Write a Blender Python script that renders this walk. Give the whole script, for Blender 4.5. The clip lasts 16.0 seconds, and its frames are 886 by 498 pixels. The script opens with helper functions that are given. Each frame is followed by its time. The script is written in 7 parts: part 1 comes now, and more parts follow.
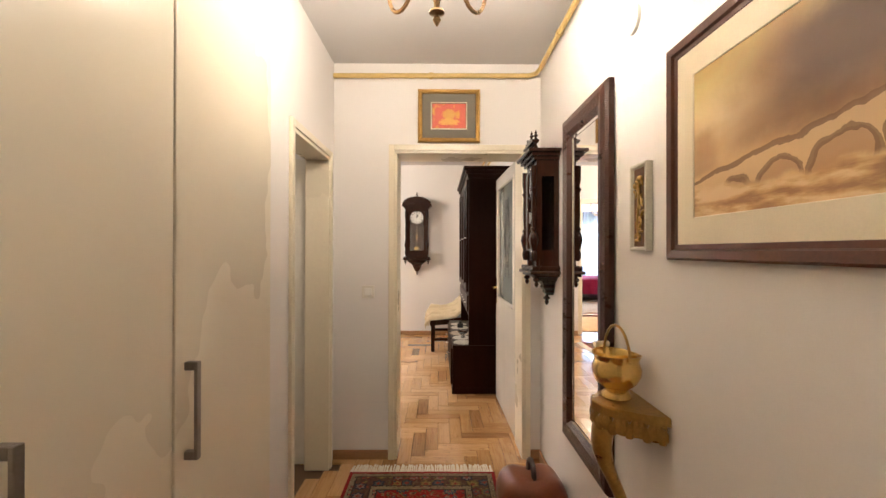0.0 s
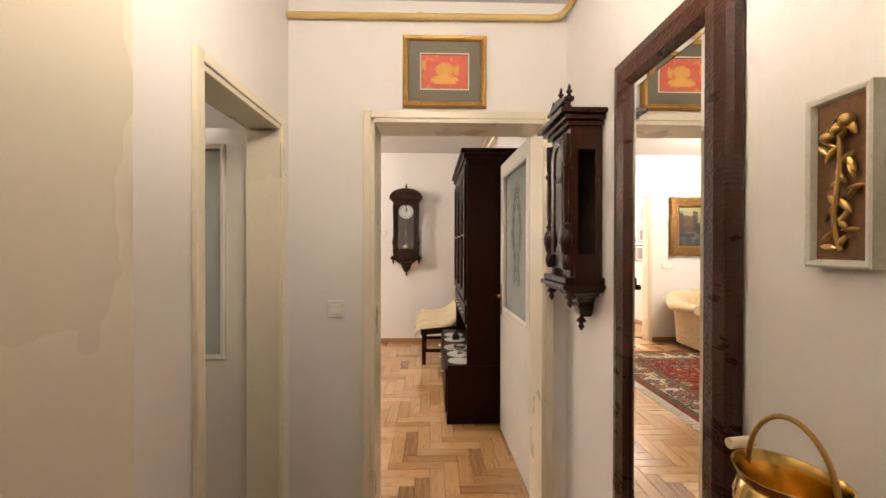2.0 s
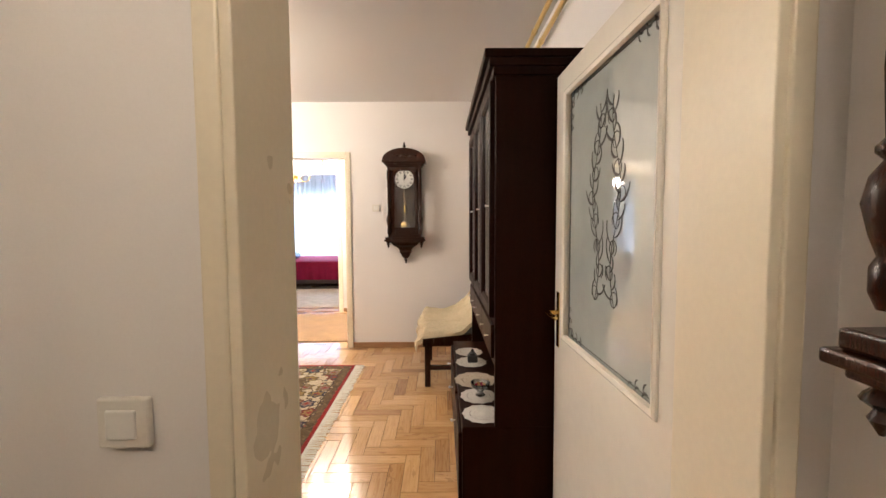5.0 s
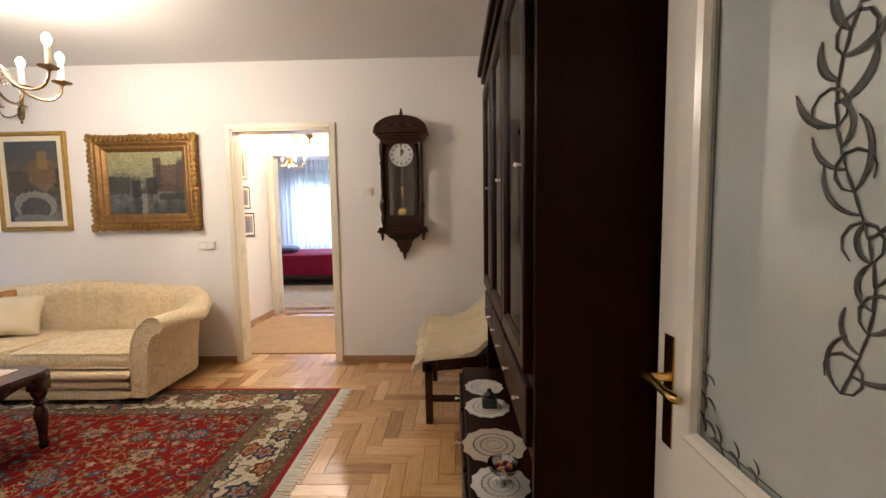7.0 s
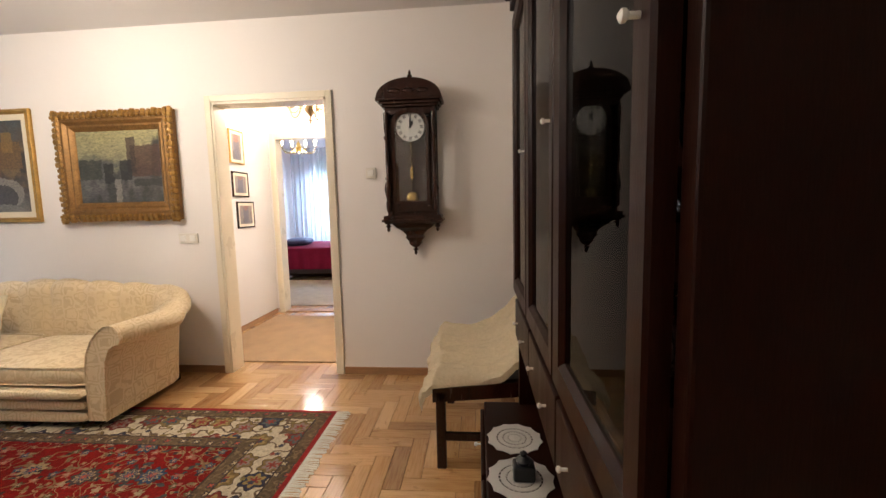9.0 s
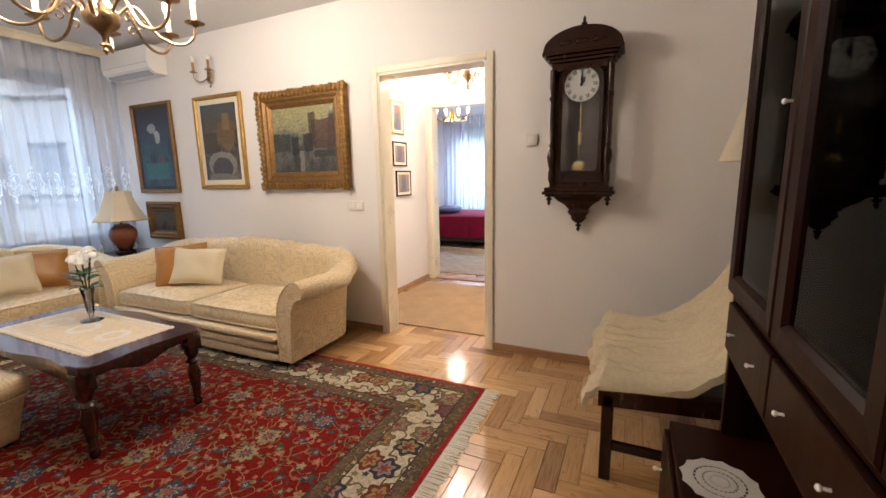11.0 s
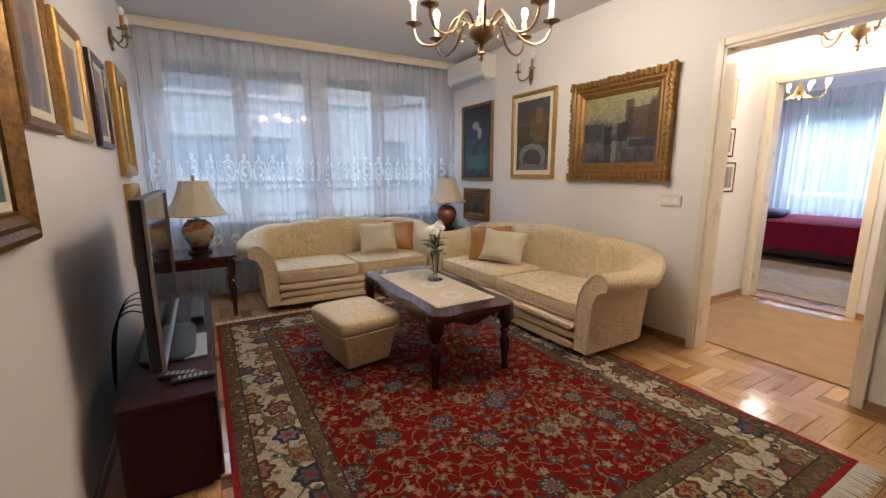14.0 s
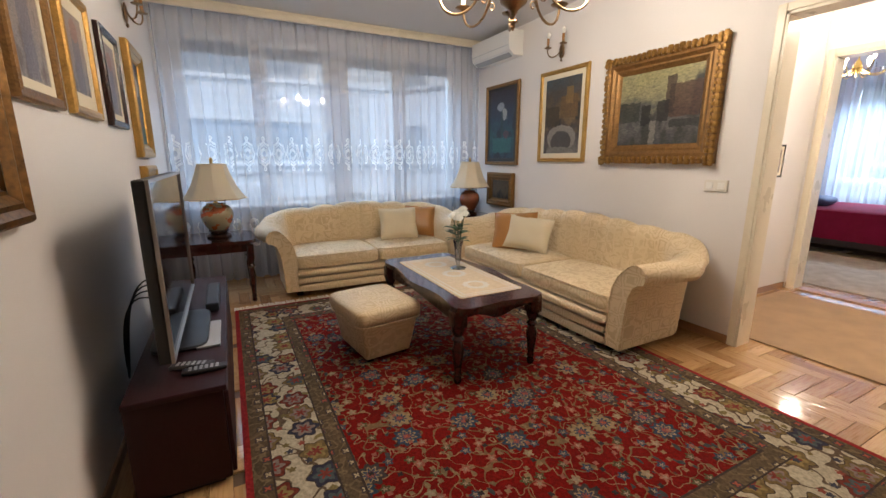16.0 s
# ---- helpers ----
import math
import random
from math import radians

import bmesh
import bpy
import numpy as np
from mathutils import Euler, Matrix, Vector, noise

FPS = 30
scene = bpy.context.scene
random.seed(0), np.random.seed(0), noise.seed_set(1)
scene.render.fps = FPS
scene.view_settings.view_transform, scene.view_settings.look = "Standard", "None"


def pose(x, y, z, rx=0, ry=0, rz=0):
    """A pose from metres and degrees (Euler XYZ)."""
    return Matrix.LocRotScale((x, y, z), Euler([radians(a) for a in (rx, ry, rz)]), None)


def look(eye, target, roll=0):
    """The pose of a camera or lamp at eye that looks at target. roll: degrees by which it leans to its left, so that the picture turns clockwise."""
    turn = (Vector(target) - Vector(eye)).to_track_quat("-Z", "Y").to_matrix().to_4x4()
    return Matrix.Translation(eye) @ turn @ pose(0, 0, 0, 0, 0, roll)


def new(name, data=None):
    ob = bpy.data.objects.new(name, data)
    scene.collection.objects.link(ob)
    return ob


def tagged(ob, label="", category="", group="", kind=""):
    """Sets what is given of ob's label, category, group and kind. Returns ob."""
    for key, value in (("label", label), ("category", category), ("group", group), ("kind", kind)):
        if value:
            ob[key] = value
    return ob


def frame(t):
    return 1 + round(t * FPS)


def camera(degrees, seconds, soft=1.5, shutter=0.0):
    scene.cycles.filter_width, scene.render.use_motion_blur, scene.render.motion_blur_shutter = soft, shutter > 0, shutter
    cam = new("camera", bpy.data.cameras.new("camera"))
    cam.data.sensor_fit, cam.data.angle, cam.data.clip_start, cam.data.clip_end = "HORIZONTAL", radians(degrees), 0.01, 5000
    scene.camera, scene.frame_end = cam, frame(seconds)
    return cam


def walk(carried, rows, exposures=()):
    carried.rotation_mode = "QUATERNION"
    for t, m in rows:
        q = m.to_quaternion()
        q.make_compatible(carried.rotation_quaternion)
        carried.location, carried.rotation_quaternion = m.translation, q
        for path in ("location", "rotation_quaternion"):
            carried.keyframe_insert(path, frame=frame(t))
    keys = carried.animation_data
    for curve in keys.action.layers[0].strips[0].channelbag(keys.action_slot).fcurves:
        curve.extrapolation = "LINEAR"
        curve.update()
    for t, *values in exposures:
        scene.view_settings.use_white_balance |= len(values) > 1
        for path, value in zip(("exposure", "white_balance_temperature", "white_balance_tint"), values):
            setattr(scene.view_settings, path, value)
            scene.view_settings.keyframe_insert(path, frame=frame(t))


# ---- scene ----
cam = camera(94.1, 16.0)
PATH = [
    (0, (0.01, -0.011, 1.393), (0.027, 1.989, 1.401), 0.1),
    (0.5, (0.01, 0.119, 1.408), (0.022, 2.119, 1.395), 0.0),
    (1, (0.022, 0.283, 1.417), (0.035, 2.283, 1.396), 0.3),
    (1.5, (0.016, 0.477, 1.426), (0.051, 2.477, 1.407), 0.3),
    (2, (0.007, 0.696, 1.428), (0.064, 2.695, 1.416), 0.1),
    (2.5, (0.026, 0.927, 1.447), (0.079, 2.926, 1.427), 0.1),
    (3, (0.037, 1.159, 1.448), (0.086, 3.158, 1.418), 0.2),
    (3.5, (0.037, 1.392, 1.447), (0.082, 3.391, 1.402), 0.1),
    (4, (0.045, 1.604, 1.441), (0.075, 3.603, 1.382), -0.1),
    (4.5, (0.049, 1.845, 1.436), (0.066, 3.843, 1.346), -0.1),
    (5, (0.045, 2.1, 1.434), (0.054, 4.096, 1.314), -0.3),
    (7.3, (0.115, 3.125, 1.39), (0.053, 5.117, 1.223), -0.9),
    (8, (0.136, 3.375, 1.376), (0.06, 5.366, 1.201), -1.1),
    (10.5, (0.028, 3.849, 1.332), (-0.573, 5.733, 1.031), -1.2),
    (11, (-0.031, 3.845, 1.372), (-0.852, 5.636, 1.03), -1.1),
    (11.5, (-0.088, 3.824, 1.375), (-1.11, 5.506, 1.02), -0.9),
    (12, (-0.158, 3.792, 1.384), (-1.35, 5.357, 1.021), -0.6),
    (12.5, (-0.201, 3.768, 1.374), (-1.555, 5.195, 1.015), -0.3),
    (13, (-0.232, 3.729, 1.359), (-1.734, 5.002, 1.008), 0.0),
    (13.5, (-0.266, 3.691, 1.358), (-1.891, 4.802, 1.003), -0.0),
    (14, (-0.312, 3.647, 1.353), (-2.014, 4.632, 0.993), -0.1),
    (14.5, (-0.359, 3.626, 1.365), (-2.098, 4.543, 0.998), -0.5),
    (15, (-0.371, 3.648, 1.359), (-2.119, 4.544, 0.982), -0.1),
    (15.5, (-0.396, 3.664, 1.359), (-2.14, 4.558, 0.959), -0.2),
    (16, (-0.464, 3.703, 1.329), (-2.201, 4.598, 0.903), 0.0),
]
# exposure settles as the walk leaves the lit hall and faces the windows
EXPO = [(0.0, 0.42), (2.5, 0.26), (4.0, 0.36), (5.0, 0.15), (7.5, -0.57), (8.2, -0.57), (10.5, -0.42), (11.5, -0.8), (12.5, -1.0), (13.5, -1.05), (14.5, -0.92), (15.0, -0.84), (16.0, -0.84)]
walk(cam, [(t, look(eye, target, roll)) for t, eye, target, roll in PATH], EXPO)

# ---- world and lights ----
world = bpy.data.worlds.new("overcast_sky")
scene.world = world
world.use_nodes = True
wn = world.node_tree
sky = wn.nodes.new("ShaderNodeTexSky")
sky.sky_type = "NISHITA"
sky.sun_disc = False
sky.sun_elevation, sky.sun_rotation = radians(45), radians(110)
wn.links.new(sky.outputs[0], wn.nodes["Background"].inputs[0])
wn.nodes["Background"].inputs[1].default_value = 0.15


def lamp(name, kind, m, energy, color, **more):
    data = bpy.data.lights.new(name, kind)
    data.energy, data.color = energy, color
    if "size" in more:
        data.shape, data.size, data.size_y = "RECTANGLE", more["size"], more["size_y"]
    if "radius" in more:
        data.shadow_soft_size = more["radius"]
    if "angle" in more:
        data.angle = radians(more["angle"])
    ob = new(name, data)
    ob.matrix_world = m
    return ob


WARM, COOL = (1.0, 0.88, 0.74), (0.52, 0.73, 1.0)
lamp("sun", "SUN", look((16, -3, 20), (0, 5, 0)), 5.0, (0.92, 0.96, 1.0), angle=12)
lamp("window_daylight", "AREA", look((-8.6, 4.95, 5.2), (-4.2, 4.95, 0.8)), 1450, COOL, size=6.0, size_y=2.6)
lamp("bedroom_daylight", "AREA", look((-2.6, 16.6, 5.2), (-2.6, 12.2, 0.8)), 7500, COOL, size=6.0, size_y=2.6)
CH = (-2.45, 5.15)
for k in range(4):
    a = radians(90 * k + 22)
    lamp("chandelier_glow", "POINT", pose(CH[0] + 0.37 * math.cos(a), CH[1] + 0.37 * math.sin(a), 2.43), 39, WARM, radius=0.04)
HL = (0.0, 1.35)
for k in range(3):
    a = radians(120 * k + 30)
    lamp("hall_lamp_glow", "POINT", pose(HL[0] + 0.2 * math.cos(a), HL[1] + 0.2 * math.sin(a), 2.36), 28, WARM, radius=0.04)
CL = (-1.62, 8.0)
for k in range(2):
    lamp("corridor_lamp_glow", "POINT", pose(CL[0] - 0.2 + 0.4 * k, CL[1], 2.5), 75, WARM, radius=0.04)
lamp("bedroom_lamp_glow", "POINT", pose(-2.95, 10.7, 2.3), 45, WARM, radius=0.1)
# Added fill with no fixture; brightens the room behind the side door.
lamp("side_room_fill", "POINT", pose(-1.6, 1.6, 2.3), 7, (1, 0.85, 0.7), radius=0.1)


# ---- materials ----
class Node:
    """A socket with arithmetic, to write shader maths as formulas."""

    def __init__(self, tree, socket):
        self.tree, self.socket = tree, socket

    def op(self, kind, *others):
        n = self.tree.nodes.new("ShaderNodeMath")
        n.operation = kind
        for i, v in enumerate((self, *others)):
            if isinstance(v, Node):
                self.tree.links.new(v.socket, n.inputs[i])
            else:
                n.inputs[i].default_value = v
        return Node(self.tree, n.outputs[0])

    def __add__(self, o): return self.op("ADD", o)
    def __sub__(self, o): return self.op("SUBTRACT", o)
    def __mul__(self, o): return self.op("MULTIPLY", o)
    def lt(self, o): return self.op("LESS_THAN", o)
    def gt(self, o): return self.op("GREATER_THAN", o)


class Mat:
    def __init__(self, name):
        self.m = bpy.data.materials.new(name)
        self.m.use_nodes = True
        self.t = self.m.node_tree
        self.bsdf = self.t.nodes["Principled BSDF"]
        self.co = self.t.nodes.new("ShaderNodeTexCoord").outputs["Object"]

    def node(self, kind):
        return self.t.nodes.new("ShaderNode" + kind)

    def link(self, a, b):
        self.t.links.new(a.socket if isinstance(a, Node) else a, b)

    def wrap(self, s):
        return Node(self.t, s)

    def noise(self, scale, detail=4, co=None, stretch=None, rough=0.55):
        n = self.node("TexNoise")
        n.inputs["Scale"].default_value, n.inputs["Detail"].default_value, n.inputs["Roughness"].default_value = scale, detail, rough
        src = co or self.co
        if stretch:
            mp = self.node("Mapping")
            mp.inputs["Scale"].default_value = stretch
            self.link(src, mp.inputs[0])
            src = mp.outputs[0]
        self.link(src, n.inputs["Vector"])
        return n.outputs["Fac"]

    def ramp(self, fac, stops, constant=False):
        n = self.node("ValToRGB")
        if constant:
            n.color_ramp.interpolation = "CONSTANT"
        el = n.color_ramp.elements
        while len(el) < len(stops):
            el.new(0.5)
        for e, (p, c) in zip(el, stops):
            e.position, e.color = p, (*c, 1)
        self.link(fac, n.inputs[0])
        return n.outputs[0]

    def mix(self, fac, a, b, kind="MIX"):
        n = self.node("MixRGB")
        n.blend_type = kind
        for v, i in ((fac, 0), (a, 1), (b, 2)):
            if isinstance(v, (int, float)):
                n.inputs[i].default_value = v
            elif isinstance(v, tuple):
                n.inputs[i].default_value = (*v, 1)
            else:
                self.link(v, n.inputs[i])
        return n.outputs[0]

    def bump(self, height, strength, distance=0.01):
        n = self.node("Bump")
        n.inputs["Strength"].default_value, n.inputs["Distance"].default_value = strength, distance
        self.link(height, n.inputs["Height"])
        self.link(n.outputs[0], self.bsdf.inputs["Normal"])

    def set(self, **kw):
        for k, v in kw.items():
            self.bsdf.inputs[{"rough": "Roughness", "metal": "Metallic", "coat": "Coat Weight", "coatr": "Coat Roughness", "trans": "Transmission Weight", "spec": "Specular IOR Level", "sheen": "Sheen Weight", "sub": "Subsurface Weight"}[k]].default_value = v
        return self


def shade(c, f):
    return tuple(min(1, v * f) for v in c)


def surface(name, base, rough=0.5, metal=0.0, var=0.12, scale=6.0, grain=120.0, bump=0.1, stretch=None, coat=0.0, sheen=0.0, spec=0.5):
    """A plain surface with broad and fine variation and a fine relief."""
    m = Mat(name)
    broad = m.noise(scale, 4, stretch=stretch)
    fine = m.noise(grain, 3, stretch=stretch)
    c = m.ramp(broad, [(0.25, shade(base, 1 - var)), (0.75, shade(base, 1 + var))])
    c2 = m.mix(0.5, c, m.ramp(fine, [(0.3, shade(base, 1 - var)), (0.7, shade(base, 1 + var))]))
    m.link(c2, m.bsdf.inputs["Base Color"])
    r = m.wrap(broad) * 0.2 + (rough - 0.1)
    m.link(r, m.bsdf.inputs["Roughness"])
    m.set(metal=metal, coat=coat, sheen=sheen, spec=spec)
    if bump:
        m.bump(fine, bump, 0.004)
    return m.m


def emitter(name, color, strength):
    m = Mat(name)
    m.link(m.ramp(m.noise(3), [(0, color), (1, color)]), m.bsdf.inputs["Emission Color"])
    m.bsdf.inputs["Emission Strength"].default_value = strength
    m.bsdf.inputs["Base Color"].default_value = (*color, 1)
    return m.m


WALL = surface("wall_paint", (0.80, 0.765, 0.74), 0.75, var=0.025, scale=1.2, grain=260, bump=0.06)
# White ceiling kept greyer than the walls; its dimness is in the colour.
CEIL = surface("dimmed_ceiling_paint", (0.66, 0.64, 0.63), 0.85, var=0.025, scale=1.0, grain=200, bump=0.05)
CREAM = surface("cream_gloss_paint", (0.78, 0.70, 0.55), 0.3, var=0.04, scale=2.5, grain=60, bump=0.04)
WARDROBE = surface("wardrobe_lacquer", (0.77, 0.70, 0.57), 0.27, var=0.02, scale=0.9, grain=2.2, bump=0.09)
DOORWHITE = surface("white_door_paint", (0.80, 0.755, 0.67), 0.22, var=0.03, scale=2.5, grain=30, bump=0.05)
SKIRT = surface("skirting_wood", (0.36, 0.19, 0.09), 0.4, var=0.2, scale=5, grain=60, stretch=(1, 1, 8))
DARK = surface("dark_walnut", (0.026, 0.0075, 0.0035), 0.24, var=0.45, scale=5, grain=70, bump=0.15, stretch=(6, 6, 0.7), spec=0.35)
CABWOOD = surface("cabinet_mahogany", (0.016, 0.0038, 0.0018), 0.38, var=0.4, scale=4, grain=80, bump=0.06, stretch=(6, 6, 0.6), spec=0.07)
MAHOG = surface("table_mahogany", (0.045, 0.010, 0.007), 0.2, var=0.35, scale=5, grain=60, bump=0.05, stretch=(1, 8, 6), coat=0.35)
TVWOOD = surface("tv_unit_cherry", (0.026, 0.005, 0.006), 0.45, var=0.25, scale=5, grain=60, bump=0.05, stretch=(1, 8, 6), spec=0.25)
BRASS = surface("aged_brass", (0.45, 0.29, 0.10), 0.3, 1.0, var=0.25, scale=14, grain=90, bump=0.12)
BRASSP = surface("polished_brass", (0.78, 0.55, 0.20), 0.2, 1.0, var=0.12, scale=12, grain=90, bump=0.05)
BRONZE = surface("chandelier_bronze", (0.30, 0.20, 0.11), 0.3, 1.0, var=0.3, scale=16, grain=80, bump=0.1)
GOLD = surface("gilded_wood", (0.46, 0.27, 0.075), 0.38, 0.75, var=0.4, scale=22, grain=120, bump=0.35)
MOTTLED = surface("mottled_brown_gilding", (0.21, 0.105, 0.03), 0.34, 0.6, var=0.75, scale=13, grain=50, bump=0.3)
GOLDDARK = surface("antique_gilding", (0.24, 0.125, 0.04), 0.42, 0.6, var=0.5, scale=24, grain=120, bump=0.4)
BLACKWOOD = surface("black_frame_wood", (0.025, 0.02, 0.018), 0.4, var=0.3)
IVORY = surface("passepartout", (0.74, 0.66, 0.50), 0.8, var=0.05, scale=8, grain=200)
OLIVE = surface("olive_mount", (0.17, 0.15, 0.115), 0.8, var=0.1)
BLACKPL = surface("black_plastic", (0.012, 0.012, 0.013), 0.35, var=0.2, grain=200)
SCREEN = surface("tv_screen", (0.008, 0.008, 0.01), 0.08, var=0.1, bump=0)
GREYPL = surface("grey_plastic", (0.4, 0.4, 0.41), 0.4, var=0.08)
WHITEPL = surface("white_plastic", (0.82, 0.80, 0.76), 0.35, var=0.03, bump=0.02)
# Darker than the rockers' white: shade around the plates is put into this colour.
PLATE = surface("shade_toned_plastic", (0.76, 0.72, 0.65), 0.4, var=0.05, bump=0.02)
STEEL = surface("brushed_steel", (0.32, 0.29, 0.27), 0.35, 1.0, var=0.1, grain=200, stretch=(1, 1, 8))
LEATHER = surface("brown_leather", (0.20, 0.055, 0.025), 0.35, var=0.3, scale=7, grain=160, bump=0.4)
COVER = surface("beige_fleece_throw", (0.60, 0.50, 0.34), 0.95, var=0.12, scale=9, grain=60, bump=0.9)
DOILY = surface("white_crochet", (0.58, 0.56, 0.52), 0.95, var=0.1, grain=300, bump=0.8)
SHADEM = surface("lampshade_linen", (0.70, 0.62, 0.48), 0.9, var=0.06, scale=5, grain=300, bump=0.3)
BURG = surface("burgundy_bedspread", (0.17, 0.008, 0.03), 0.9, var=0.25, scale=5, grain=200, bump=0.3, spec=0.1)
INDIGO = surface("indigo_pillow", (0.06, 0.06, 0.13), 0.7, var=0.2)
BEIGERUG = surface("beige_runner", (0.31, 0.195, 0.105), 0.95, var=0.38, scale=4.5, grain=260, bump=0.7)
PALERUG = surface("pale_bedroom_rug", (0.36, 0.28, 0.21), 0.95, var=0.5, scale=7, grain=200, bump=0.7)
PIPE = surface("yellow_gas_pipe", (0.62, 0.44, 0.16), 0.35, var=0.08)
PETAL = surface("white_petals", (0.85, 0.84, 0.78), 0.7, var=0.06)
LEAF = surface("green_leaves", (0.035, 0.09, 0.025), 0.5, var=0.35)
TERRA = surface("copper_cushion_satin", (0.38, 0.17, 0.04), 0.4, var=0.18, scale=9)
FRINGE = surface("cotton_fringe", (0.70, 0.66, 0.56), 0.95, var=0.15, grain=300, bump=0.6)
CONCRETE = surface("facade_plaster", (0.68, 0.69, 0.71), 0.9, var=0.15, scale=0.8, grain=12)
BULB = emitter("lit_bulb", (1.0, 0.80, 0.55), 30)
CANDLE = surface("candle_sleeve", (0.80, 0.70, 0.50), 0.5, var=0.06)
DIAL = surface("enamel_dial", (0.86, 0.85, 0.81), 0.25, var=0.02, bump=0)
INK = surface("black_ink", (0.015, 0.015, 0.02), 0.5, var=0.1)
CREAMCUSH = surface("cream_cushion_cloth", (0.66, 0.57, 0.40), 0.8, var=0.06, grain=200, bump=0.3)
ETCH = surface("etched_scroll_ink", (0.055, 0.055, 0.05), 0.6, var=0.2)
YELLOWINK = surface("yellow_glass_paint", (0.62, 0.42, 0.08), 0.5, var=0.2)


def glass(name, tint=(1, 1, 1), rough=0.0, gloss=0.12, ior=1.5):
    m = Mat(name)
    out = m.t.nodes["Material Output"]
    tr, gl, mx = m.node("BsdfTransparent"), m.node("BsdfGlossy"), m.node("MixShader")
    tr.inputs[0].default_value = (*tint, 1)
    gl.inputs["Roughness"].default_value = rough
    fr = m.node("Fresnel")
    fr.inputs["IOR"].default_value = ior
    m.link((m.wrap(fr.outputs[0]) + gloss * 0.3), mx.inputs[0])
    m.link(tr.outputs[0], mx.inputs[1])
    m.link(gl.outputs[0], mx.inputs[2])
    m.link(mx.outputs[0], out.inputs[0])
    return m.m


GLASS = glass("clear_glass")
SMOKE = glass("cabinet_glass", (0.42, 0.38, 0.34), 0.0, 0.0, 1.12)
CRYSTAL = glass("crystal", (0.85, 0.87, 0.9), 0.02, 0.6)


def frosted_glass():
    m = Mat("frosted_glass")
    m.link(m.ramp(m.noise(5), [(0.2, (0.40, 0.44, 0.42)), (0.8, (0.51, 0.545, 0.52))]), m.bsdf.inputs["Base Color"])
    m.bump(m.noise(6, 2), 0.02, 0.002)
    m.set(rough=0.03, coat=0.8)
    return m.m


FROST = frosted_glass()


def mirror_mat():
    m = Mat("mirror_silver")
    m.bsdf.inputs["Base Color"].default_value = (0.9, 0.89, 0.87, 1)
    m.set(metal=1.0, rough=0.012)
    return m.m


MIRROR = mirror_mat()


def sheer(name, color, clear):
    m = Mat(name)
    out = m.t.nodes["Material Output"]
    tr, tl, df = m.node("BsdfTransparent"), m.node("BsdfTranslucent"), m.node("BsdfDiffuse")
    weave = m.noise(500, 2)
    tl.inputs[0].default_value = df.inputs[0].default_value = (*color, 1)
    a, b = m.node("MixShader"), m.node("MixShader")
    a.inputs[0].default_value = 0.35
    m.link(tl.outputs[0], a.inputs[1])
    m.link(df.outputs[0], a.inputs[2])
    m.link(m.wrap(weave) * 0.12 + (clear - 0.06), b.inputs[0])
    m.link(a.outputs[0], b.inputs[1])
    m.link(tr.outputs[0], b.inputs[2])
    m.link(b.outputs[0], out.inputs[0])
    return m.m


SHEER = sheer("sheer_voile", (0.78, 0.83, 0.93), 0.60)
LACE = sheer("white_embroidery", (0.84, 0.84, 0.83), 0.16)


def damask():
    """Satin ground with curling tan scrolls and leaf sprigs."""
    m = Mat("cream_damask")
    nz = m.node("TexNoise")
    nz.inputs["Scale"].default_value = 7.0
    m.link(m.co, nz.inputs["Vector"])
    wob = m.mix(0.07, m.co, nz.outputs["Color"])
    v = m.node("TexVoronoi")
    v.feature, v.inputs["Scale"].default_value, v.inputs["Randomness"].default_value = "DISTANCE_TO_EDGE", 11.0, 0.4
    m.link(wob, v.inputs["Vector"])
    d = m.wrap(v.outputs["Distance"])
    lines = (d - 0.11).op("ABSOLUTE").lt(0.04).op("MAXIMUM", (d - 0.32).op("ABSOLUTE").lt(0.03))
    sprig = m.wrap(m.noise(34, 2, co=wob)).gt(0.60)
    pat = lines.op("MAXIMUM", sprig * 0.7)
    fade = m.ramp(m.noise(2.3), [(0.35, (0.45, 0.45, 0.45)), (0.65, (1, 1, 1))])
    base = m.ramp(m.noise(4), [(0.2, (0.67, 0.52, 0.31)), (0.8, (0.75, 0.60, 0.385))])
    m.link(m.mix(pat * m.wrap(fade) * 0.46, base, (0.42, 0.27, 0.125)), m.bsdf.inputs["Base Color"])
    m.link(pat * 0.22 + 0.44, m.bsdf.inputs["Roughness"])
    m.bump(m.wrap(m.noise(350, 2)) * 0.5 + pat * 0.6, 0.22, 0.003)
    m.set(spec=0.4, sheen=0.15)
    return m.m


DAMASK = damask()


